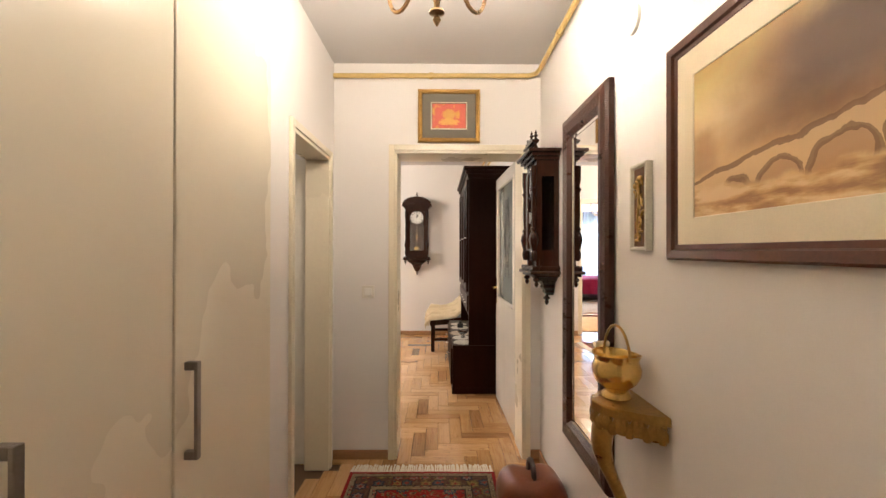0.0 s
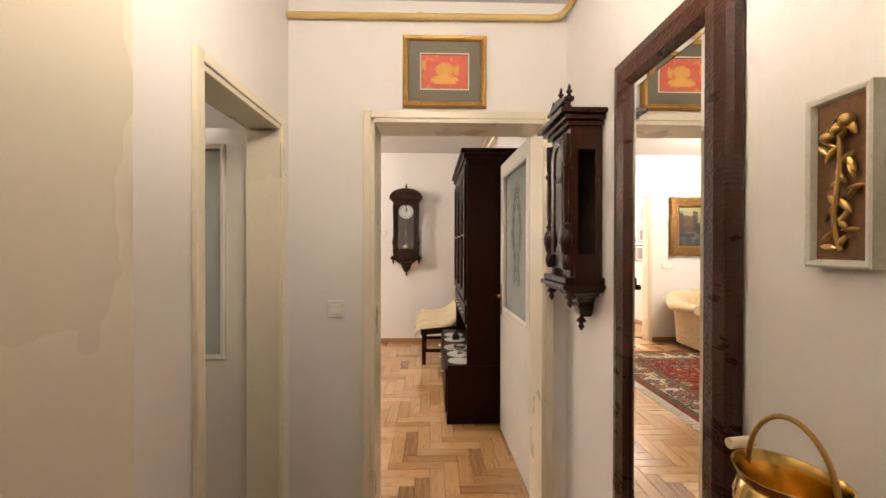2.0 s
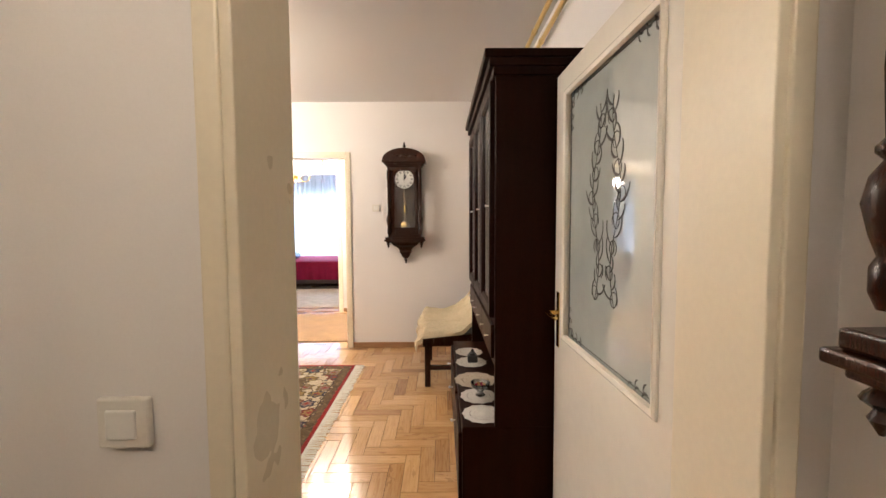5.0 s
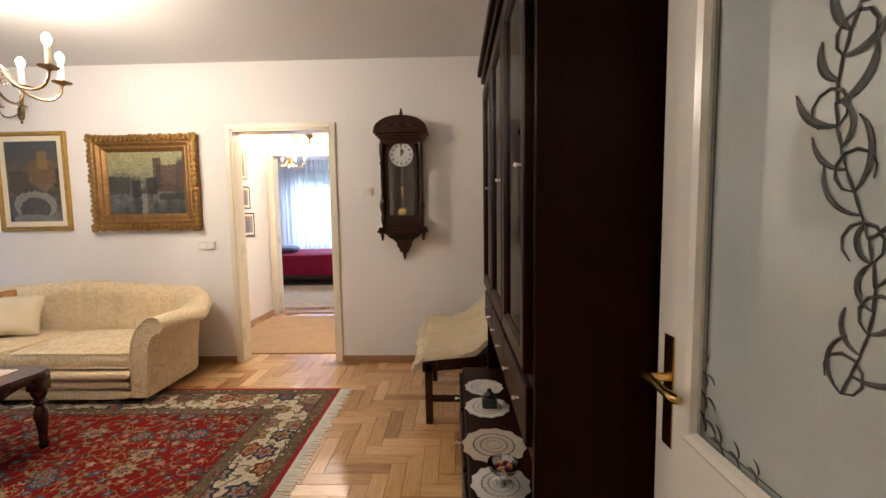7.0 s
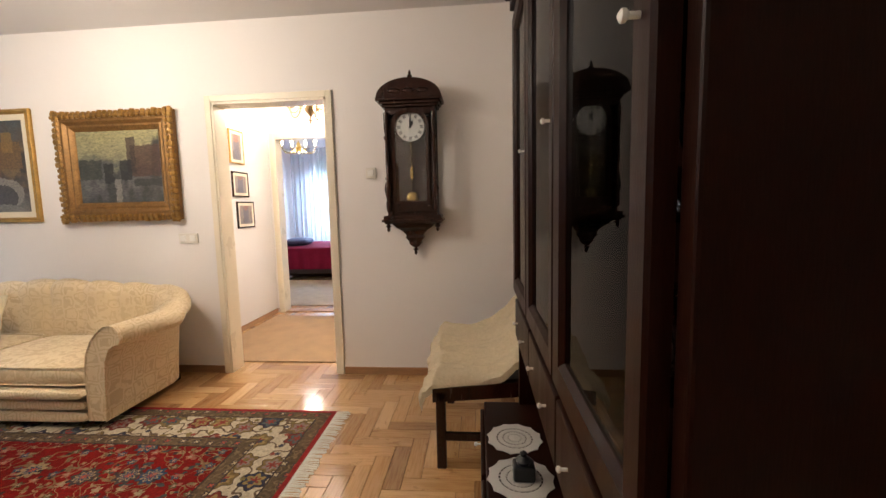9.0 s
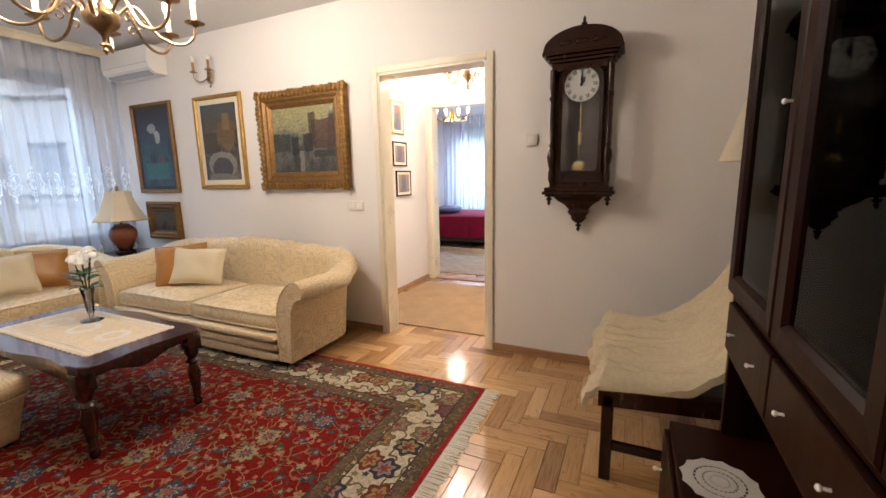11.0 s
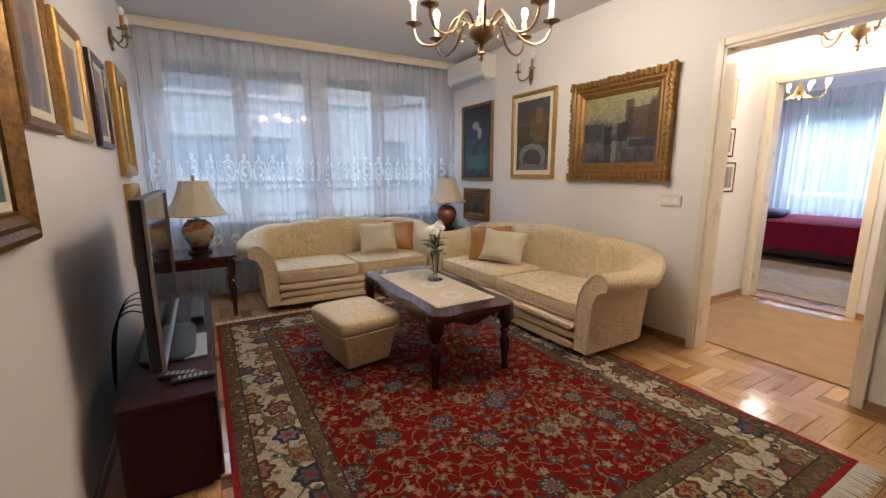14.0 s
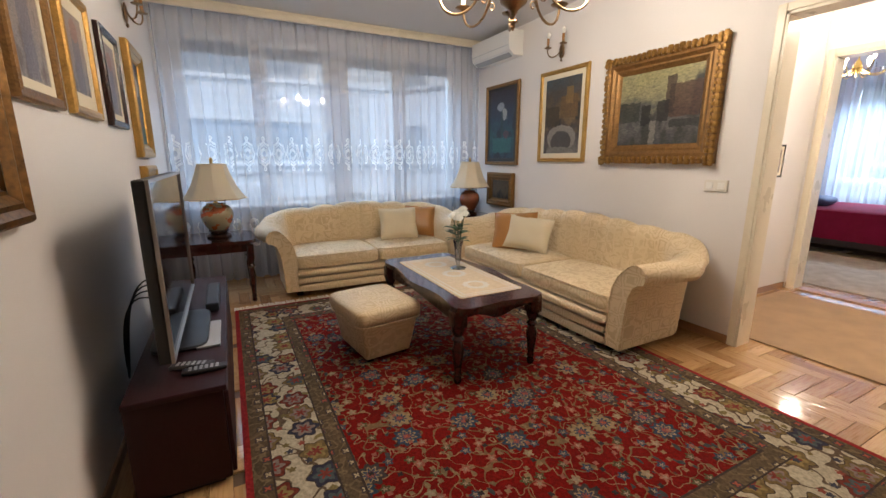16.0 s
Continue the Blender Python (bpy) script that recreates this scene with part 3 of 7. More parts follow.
door_casing("door_casing_hall", pose((DA[0] + DA[1]) / 2, HEND, 0), DA[1] - DA[0], DA[2], DOORW - HEND, 0.035, "cream gloss painted door casing in the hall")
door_casing("door_casing_passage", pose((PA[0] + PA[1]) / 2, FAR, 0), PA[1] - PA[0], PA[2], 0.14, 0.045, "cream painted casing of the open passage")
door_casing("door_casing_bedroom", pose((BO[0] + BO[1]) / 2, 8.85, 0), BO[1] - BO[0], BO[2], 0.15, 0.05, "cream painted casing of the bedroom opening")
door_casing("door_casing_side", pose(HL_X, (DL[0] + DL[1]) / 2, 0, 0, 0, 90), DL[1] - DL[0], DL[2], 0.13, 0.035, "cream gloss painted casing of the side door")


def skirting(x0, x1, y0, y1):
    structure("baseboard", B(x0, x1, y0, y1, 0, 0.062, 0.006), SKIRT, "brown wooden skirting board", "baseboard")


skirting(HL_X, DA[0] - 0.036, HEND - 0.016, HEND - 0.001)
skirting(DA[1] + 0.036, HR, HEND - 0.016, HEND - 0.001)
skirting(PA[1] + 0.046, LR, FAR - 0.016, FAR - 0.001)
skirting(-4.9, PA[0] - 0.046, FAR - 0.016, FAR - 0.001)
skirting(LR - 0.016, LR - 0.001, DOORW, FAR - 0.02)
skirting(WIN, -0.95, TVW + 0.001, TVW + 0.016)
skirting(-2.549, -2.534, FAR + 0.17, 8.83)
skirting(-2.53, BO[0] - 0.052, 8.834, 8.849)
skirting(BO[1] + 0.052, -0.52, 8.834, 8.849)
skirting(HR - 0.016, HR - 0.001, -1.4, HEND - 0.02)


# ---- windows ----
def casement(m, w, h, label):
    ob = thing("window", m, label, "window", "living room casements", "structure")
    bm = bmesh.new()
    rect_frame(bm, w, h, [(0, 0), (0, 0.06), (0.055, 0.06), (0.065, 0.05), (0.065, 0)])
    part("window_frame", bm, WHITEPL, ob)
    part("pane", B(-w / 2 + 0.06, w / 2 - 0.06, -0.032, -0.026, -h / 2 + 0.06, h / 2 - 0.06), GLASS, ob).visible_shadow = False
    part("transom", B(-w / 2 + 0.06, w / 2 - 0.06, -0.055, -0.01, -h / 2 + 0.30, -h / 2 + 0.345, 0.004), WHITEPL, ob)
    bm = bmesh.new()
    for k in range(3):
        z = h / 2 - 0.075 - 0.045 * k
        box(bm, -w / 2 + 0.05, w / 2 - 0.05, 0.01, 0.022, z - 0.021, z + 0.021, 0.004, 1)
    part("roller_shutter", bm, GREYPL, ob, "grey slatted roller shutter, almost raised")
    return ob


for i, (a, b) in enumerate(WINS):
    casement(pose(WIN - 0.12, (a + b) / 2, 1.725, 0, 0, 90), b - a, 1.79, "white framed casement with a raised grey shutter")
structure("window_sill", B(WIN - 0.02, WIN + 0.16, TVW + 0.01, FAR - 0.01, 0.79, 0.825, 0.008), WHITEPL, "white window sill board", "window sill")
for k in range(4):
    casement(pose(-3.535 + 0.93 * k, 13.84, 1.81), 0.92, 1.78, "white framed bedroom casement")


def wave(u):
    return 0.032 * math.sin(u * 2 * math.pi / 0.115 + 0.9 * math.sin(u * 3.1)) + 0.014 * math.sin(u * 2 * math.pi / 0.37 + 1.0) + 0.010 * math.sin(u * 2 * math.pi / 0.047 + 2.2 * math.sin(u * 2.3))


def lap(u):
    """Sideways gathering, so that the folds overlap in narrow stripes."""
    return u + (0.015 + 0.011 * math.sin(u * 4.3 + 0.7)) * math.sin(u * 2 * math.pi / 0.115 + 0.9 * math.sin(u * 3.1) + 1.1)


def curtain(name, m, w, h, label, motifs):
    """A gathered sheer along local x, hanging from local z = h to 0, with a band of embroidered medallions."""
    ob = thing(name, m, label, "curtain")
    bm = bmesh.new()
    n = int(w / 0.008)
    rows = []
    for j in range(7):
        z = h * j / 6
        k = 0.75 + 0.25 * (1 - j / 6)
        rows.append([bm.verts.new((min(max(lap(w * i / n), 0), w), k * wave(w * i / n), z)) for i in range(n + 1)])
    for a, b in zip(rows, rows[1:]):
        for i in range(n):
            bm.faces.new((a[i], a[i + 1], b[i + 1], b[i]))
    part("voile", bm, SHEER, ob, smooth=True)
    if motifs:
        k, u = 0, 0.08
        while u < w - 0.06:
            for kind, rx, rz, zz, inn in (("embroidered_medallion", 0.070, 0.135, 0.0, 0.80), ("embroidered_oval", 0.050, 0.098, 0.0, 0.86), ("embroidered_rosette", 0.040, 0.066, 0.0, 0.45), ("embroidered_bud", 0.018, 0.026, 0.16, 0.3), ("embroidered_bud", 0.018, 0.026, -0.16, 0.3), ("embroidered_bud", 0.045, 0.06, -0.95, 0.3), ("embroidered_bud", 0.045, 0.06, -0.75, 0.3)):
                bm = bmesh.new()
                seg = 24
                inner, outer = [], []
                for q in range(seg):
                    a = 2 * math.pi * q / seg
                    fl = 1 + 0.09 * math.cos(8 * a)
                    for f, lst in ((inn, inner), (1.0, outer)):
                        uu = min(max(u + rx * f * fl * math.cos(a), 0), w)
                        lst.append(bm.verts.new((min(max(0.12 * lap(uu) + 0.88 * uu, 0), w), wave(uu) * 0.87 - 0.012, 1.37 + zz + rz * f * fl * math.sin(a))))
                for q in range(seg):
                    bm.faces.new((inner[q], inner[(q + 1) % seg], outer[(q + 1) % seg], outer[q]))
                part(kind, bm, LACE, ob, "white embroidered medallion" if k == 0 and kind == "embroidered_medallion" else "")
            u += 0.158 + 0.012 * math.sin(7 * k)
            k += 1
    return ob


curtain("curtain", pose(WIN + 0.24, TVW + 0.03, 0.012, 0, 0, 90), FAR - TVW - 0.06, LIVZ - 0.012, "sheer white pleated curtain with a band of embroidered medallions", True)
curtain("bedroom_curtain", pose(-4.4, 13.45, 0.002), 4.4, LIVZ - 0.002, "sheer white pleated bedroom curtain", False)
bm = bmesh.new()
box(bm, WIN + 0.30, WIN + 0.335, TVW + 0.002, FAR - 0.002, 2.735, LIVZ - 0.002, 0.006)
box(bm, WIN + 0.30, WIN + 0.35, TVW + 0.002, FAR - 0.002, 2.795, LIVZ - 0.003, 0.004)
structure("curtain_pelmet", bm, CREAM, "cream wooden curtain pelmet below the ceiling", "curtain pelmet")


# ---- outside ----
FARPANE = surface("curtained_far_window", (0.30, 0.33, 0.36), 0.2, var=0.2)


def masonry():
    m = Mat("pale_stone_masonry")
    b = m.node("TexBrick")
    b.inputs["Scale"].default_value = 1.0
    b.inputs["Brick Width"].default_value, b.inputs["Row Height"].default_value, b.inputs["Mortar Size"].default_value = 0.62, 0.27, 0.03
    b.inputs["Color1"].default_value, b.inputs["Color2"].default_value, b.inputs["Mortar"].default_value = (0.62, 0.60, 0.57, 1), (0.44, 0.43, 0.42, 1), (0.78, 0.77, 0.75, 1)
    mp = m.node("Mapping")
    mp.inputs["Rotation"].default_value = (math.pi / 2, 0, 0)
    m.link(m.mix(0.06, m.co, m.node("TexNoise").outputs["Color"]), mp.inputs[0])
    m.link(mp.outputs[0], b.inputs["Vector"])
    m.link(m.mix(0.35, b.outputs["Color"], m.ramp(m.noise(1.6), [(0.3, (0.36, 0.35, 0.34)), (0.7, (0.72, 0.71, 0.69))])), m.bsdf.inputs["Base Color"])
    m.set(rough=0.9)
    return m.m


def facade(m, w, floors, bays, label, face):
    ob = thing("apartment_building", m, label, "building")
    h = floors * 2.9
    holes = [(-w / 2 + w / bays * (i + 0.25), -w / 2 + w / bays * (i + 0.75)) for i in range(bays)]
    bm = bmesh.new()
    for f in range(floors):
        z = -4 + 2.9 * f
        box(bm, -w / 2, w / 2, 0, 0.3, z, z + 0.9)
        box(bm, -w / 2, w / 2, 0, 0.3, z + 2.35, z + 2.9)
        edges = [-w / 2] + [v for ab in holes for v in ab] + [w / 2]
        for a, b in zip(edges[::2], edges[1::2]):
            box(bm, a, b, 0, 0.3, z + 0.9, z + 2.35)
    part("wall", bm, face, ob)
    part("roof", B(-w / 2 - 0.3, w / 2 + 0.3, -0.3, 6, -4 + h, -3.8 + h), CONCRETE, ob)
    for f in range(floors):
        z = -4 + 2.9 * f
        part("ledge", B(-w / 2, w / 2, -0.10, 0.0, z + 0.78, z + 0.9, 0.01), CONCRETE, ob)
        for a, b in holes:
            wdw = part("window", B(a, b, 0.14, 0.2, z + 0.9, z + 2.35), WHITEPL, ob)
            part("pane", B(a + 0.07, b - 0.07, 0.125, 0.139, z + 0.97, z + 2.28), FARPANE, wdw)
    return ob


facade(pose(-17, 4.5, -1.5, 0, 0, 90), 26, 6, 3, "pale stone-faced apartment block across the yard", masonry())
facade(pose(-13, 12.2, -1.5, 0, 0, 25), 10, 5, 4, "pale rendered apartment wing with long ledges", CONCRETE)
structure("ground", B(-60, 60, -60, 60, -9.1, -9.0), surface("yard_asphalt", (0.05, 0.05, 0.05), 0.9), "asphalt yard outside", "ground")


# ---- hall things ----
def wardrobe():
    ob = thing("wardrobe", pose(HL_X - 0.02, 0, 0), "tall cream lacquered built-in wardrobe with steel bar handles", "wardrobe")
    part("body", B(-0.56, 0.03, -1.45, 1.655, 0.0, HALLZ - 0.012, 0.003), WARDROBE, ob)
    part("plinth", B(0.031, 0.036, -1.45, 1.655, 0.0, 0.06), WARDROBE, ob)
    for a, b in ((-1.448, -0.62), (-0.616, 0.20), (0.204, 1.047), (1.055, 1.652)):
        d = part("door", B(0.031, 0.052, a, b, 0.07, HALLZ - 0.02, 0.004), WARDROBE, ob)
        hy = b - 0.42 if b < 1.1 else a + 0.045
        bm = bmesh.new()
        box(bm, 0.078, 0.088, hy - 0.009, hy + 0.009, 0.835, 1.095, 0.002)
        box(bm, 0.052, 0.079, hy - 0.009, hy + 0.009, 0.835, 0.857, 0.002)
        box(bm, 0.052, 0.079, hy - 0.009, hy + 0.009, 1.073, 1.095, 0.002)
        part("handle", bm, STEEL, d, "brushed steel bar handle")
    return ob


wardrobe()


def door_leaf(name, m, w, h, gx0, gx1, gz0, gz1, label, scroll, handle_x):
    """A leaf along local +x from its hinge, thick along y, with a framed pane."""
    ob = thing(name, m, label, "door", kind="structure")
    for n, a, b, c, d in (("stile", 0, gx0, 0.008, h), ("stile", gx1, w, 0.008, h), ("bottom_panel", gx0, gx1, 0.008, gz0), ("top_rail", gx0, gx1, gz1, h)):
        part(n, B(a, b, -0.02, 0.02, c, d), DOORWHITE, ob)
    for s in (-1, 1):
        bm = bmesh.new()
        rect_frame(bm, gx1 - gx0 + 0.03, gz1 - gz0 + 0.03, [(0, 0), (0, 0.007), (0.008, 0.012), (0.022, 0.008), (0.026, -0.004)])
        bmesh.ops.transform(bm, matrix=Matrix.Translation(((gx0 + gx1) / 2, -0.02 if s < 0 else 0.02, (gz0 + gz1) / 2)) @ (Matrix() if s < 0 else Matrix.Rotation(math.pi, 4, "Z")), verts=bm.verts)
        part("glazing_bead", bm, DOORWHITE, ob)
    pane = part("pane", B(gx0 - 0.003, gx1 + 0.003, -0.003, 0.003, gz0 - 0.003, gz1 + 0.003), FROST, ob, "frosted glass pane")
    if scroll:
        cx, cz = (gx0 + gx1) / 2, (gz0 + gz1) / 2
        hw, hh = (gx1 - gx0) / 2, (gz1 - gz0) / 2
        for face in (-0.0045, 0.0045):
            bm = bmesh.new()
            random.seed(5)

            def stroke(x, z, ang, ln, curl, fat):
                """A tapered leaf or tendril that bends as it runs."""
                pts = []
                for q in range(9):
                    pts.append((x, face, z))
                    x += ln / 8 * math.cos(ang)
                    z += ln / 8 * math.sin(ang)
                    ang += curl / 8
                tube(bm, pts, [0.0008 + fat * math.sin(math.pi * min(1, (q + 0.6) / 9)) for q in range(9)], 4, 1.0)

            for k in range(24):
                z = -0.29 + 0.63 * k / 23
                x = 0.075 + 0.030 * math.sin(z * 13.0 + 0.6)
                slope = math.atan2(1, 0.39 * math.cos(z * 13.0 + 0.6))
                fat = 0.0050 if z > 0.02 else 0.0030
                spec = (k % 3 == 0, random.uniform(0.9, 1.5), random.uniform(0.06, 0.10), random.uniform(1.2, 2.4), random.choice((-1, 1)))
                for sx in (-1, 1):
                    turn = (1 if k % 2 else -1)
                    a0 = slope + turn * spec[1]
                    c0 = -turn * spec[3]
                    if sx < 0:
                        stroke(cx - x, cz + z, math.pi - a0, spec[2], -c0, fat)
                        stroke(cx - x, cz + z, math.pi - slope, 0.030, 0.0, 0.0013)
                    else:
                        stroke(cx + x, cz + z, a0, spec[2], c0, fat)
                        stroke(cx + x, cz + z, slope, 0.030, 0.0, 0.0013)
                    if spec[0]:
                        a1 = slope - turn * 0.9
                        c1 = turn * 5.2
                        stroke(cx + sx * x, cz + z, a1 if sx > 0 else math.pi - a1, 0.13, c1 if sx > 0 else -c1, 0.0016)
            for sx in (-1, 1):
                for sz in (-1, 1):
                    for k in range(7):
                        for along in (0, 1):
                            u = 0.018 + 0.022 * k
                            px = cx + sx * (hw - (u if along else 0.018))
                            pz = cz + sz * (hh - (0.018 if along else u))
                            a0 = math.atan2(-sz, -sx) + (0.6 if k % 2 else -0.6)
                            stroke(px, pz, a0, 0.042 - 0.003 * k, 1.6 if k % 2 else -1.6, 0.0042 - 0.0004 * k)
                tube(bm, [(cx + sx * (hw - 0.014), face, cz - hh + 0.03), (cx + sx * (hw - 0.014), face, cz + hh - 0.03)], 0.0014, 4)
                tube(bm, [(cx - hw + 0.03, face, cz + sx * (hh - 0.014)), (cx + hw - 0.03, face, cz + sx * (hh - 0.014))], 0.0014, 4)
            for v in bm.verts:
                v.co.y = face + max(-0.0012, min(0.0012, v.co.y - face))
            part("etched_scrolls", bm, ETCH, pane, "dark etched scrollwork")
    if handle_x:
        for s in (-1, 1):
            y = 0.02 * s
            pl = part("handle_plate", B(handle_x - 0.018, handle_x + 0.018, min(y, y + 0.004 * s), max(y, y + 0.004 * s), 0.90, 1.14, 0.0015), BRASSP, ob, "brass door plate")
            bm = bmesh.new()
            tube(bm, [(handle_x, y, 1.05), (handle_x, y + 0.03 * s, 1.05), (handle_x, y + 0.05 * s, 1.05)], [0.011, 0.009, 0.011], 10)
            tube(bm, bez((handle_x + 0.006, y + 0.048 * s, 1.05), (handle_x - 0.03, y + 0.05 * s, 1.065), (handle_x - 0.07, y + 0.05 * s, 1.04), (handle_x - 0.115, y + 0.045 * s, 1.052), 8), [0.011, 0.010, 0.009, 0.009, 0.009, 0.009, 0.010, 0.011, 0.008], 10)
            part("lever", bm, BRASSP, pl, smooth=True)
    for z in (0.25, 1.0, 1.75):
        bm = bmesh.new()
        lathe(bm, [(0.004, -0.05), (0.007, -0.045), (0.007, 0.045), (0.004, 0.05)], (0.0, -0.026, z), 8)
        part("hinge", bm, WHITEPL, ob)
    return ob


door_leaf("door_hall", pose(0.592, 2.955, 0, 0, 0, 91.3), 0.958, 2.06, 0.135, 0.83, 0.965, 1.955, "white panel door with etched frosted glass, open into the living room", True, 0.91)
dl = door_leaf("door_side", pose(-0.865, 2.695, 0, 0, 0, 181), 0.62, 1.985, 0.115, 0.50, 0.905, 1.895, "cream side door with painted frosted glass, standing open", False, 0)
bm = bmesh.new()
random.seed(5)
for col in range(2):
    for k in range(3):
        for q in range(11):
            x, z = 0.25 + 0.13 * col + random.uniform(-0.03, 0.03), 1.66 - 0.175 * k + random.uniform(-0.05, 0.045)
            box(bm, x - 0.003, x + 0.003, 0.003, 0.0042, z - 0.005, z + 0.005)
part("painted_marks", bm, surface("grey_glass_paint", (0.10, 0.11, 0.13), 0.5), dl, "worn grey painted marks")
bm = bmesh.new()
for col in range(2):
    for k in range(3):
        x, z = 0.25 + 0.14 * col, 1.585 - 0.17 * k
        for q in range(7):
            a = q / 6 - 0.5
            box(bm, x + a * 0.08 - 0.008, x + a * 0.08 + 0.008, 0.003, 0.0045, z + 0.012 * a * a * 4 - 0.003, z + 0.012 * a * a * 4 + 0.006)
part("yellow_marks", bm, YELLOWINK, dl, "worn yellow painted flourishes")


def framed(m, w, h, label, prof, frame_mat, paint, mat_w=0.0, mat_mat=None, carve=None, name="framed_painting", liner=None):
    """A picture hung on a wall: local x to the right, z up, front towards -y, back on y = 0."""
    ob = thing(name, m, label, "picture")
    bm = bmesh.new()
    rect_frame(bm, w, h, prof)
    part("frame", bm, frame_mat, ob)
    fw = prof[-1][0]
    if carve:
        bm = bmesh.new()
        random.seed(int(w * 1000))
        step, size = carve
        for sx, sz, ln in ((0, 1, w), (0, -1, w), (1, 0, h), (-1, 0, h)):
            n = int(ln / step)
            for i in range(n + 1):
                u = -ln / 2 + ln * i / n
                for off in (0.012, 0.04):
                    x = u if sx == 0 else sx * (w / 2 - off)
                    z = u if sz == 0 else sz * (h / 2 - off)
                    q = size * random.uniform(0.7, 1.25) * (1.0 if off < 0.02 else 0.75)
                    puff(bm, (x, -0.05 if off < 0.02 else -0.06, z), (q * 1.5, q, q * 1.5), 1, 1, 6, 4)
        tagged(part("carving", bm, carve_mat, ob, "gilded carved scrolls", True), kind="stuff")
    iw, ih = w - 2 * fw, h - 2 * fw
    y = -prof[-1][1] + 0.003
    part("backing", B(-w / 2 + 0.01, w / 2 - 0.01, -0.008, -0.001, -h / 2 + 0.01, h / 2 - 0.01), BLACKWOOD, ob)
    if mat_w:
        bm = bmesh.new()
        rect_frame(bm, iw + 0.008, ih + 0.008, [(0, 0.010), (0, 0.014), (mat_w, 0.014), (mat_w + 0.002, 0.010)])
        part("passepartout", bm, mat_mat, ob)
        if liner:
            bm = bmesh.new()
            li = mat_w - 0.012
            rect_frame(bm, iw - 2 * li, ih - 2 * li, [(0, 0.0142), (0, 0.0165), (0.006, 0.0165), (0.006, 0.0142)])
            part("liner", bm, liner, ob)
    part("canvas", B(-iw / 2 + mat_w - 0.004, iw / 2 - mat_w + 0.004, -0.0115, -0.0085, -ih / 2 + mat_w - 0.004, ih / 2 - mat_w + 0.004), paint, ob)
    return ob


carve_mat = surface("worn_carved_gilding", (0.33, 0.18, 0.05), 0.36, 0.75, var=0.5, scale=26, grain=120, bump=0.4)
PLAIN = [(0, 0), (0, 0.022), (0.006, 0.03), (0.02, 0.026), (0.032, 0.03), (0.04, 0.018), (0.042, 0.012)]
WIDE = [(0, 0), (0, 0.035), (0.008, 0.045), (0.025, 0.05), (0.045, 0.038), (0.06, 0.042), (0.085, 0.022), (0.095, 0.024), (0.10, 0.012)]
ORNATE = [(0, 0), (0, 0.04), (0.012, 0.055), (0.035, 0.062), (0.055, 0.05), (0.075, 0.052), (0.10, 0.034), (0.115, 0.036), (0.14, 0.022), (0.15, 0.012)]
SLIM = [(0, 0), (0, 0.016), (0.005, 0.02), (0.014, 0.018), (0.018, 0.012)]

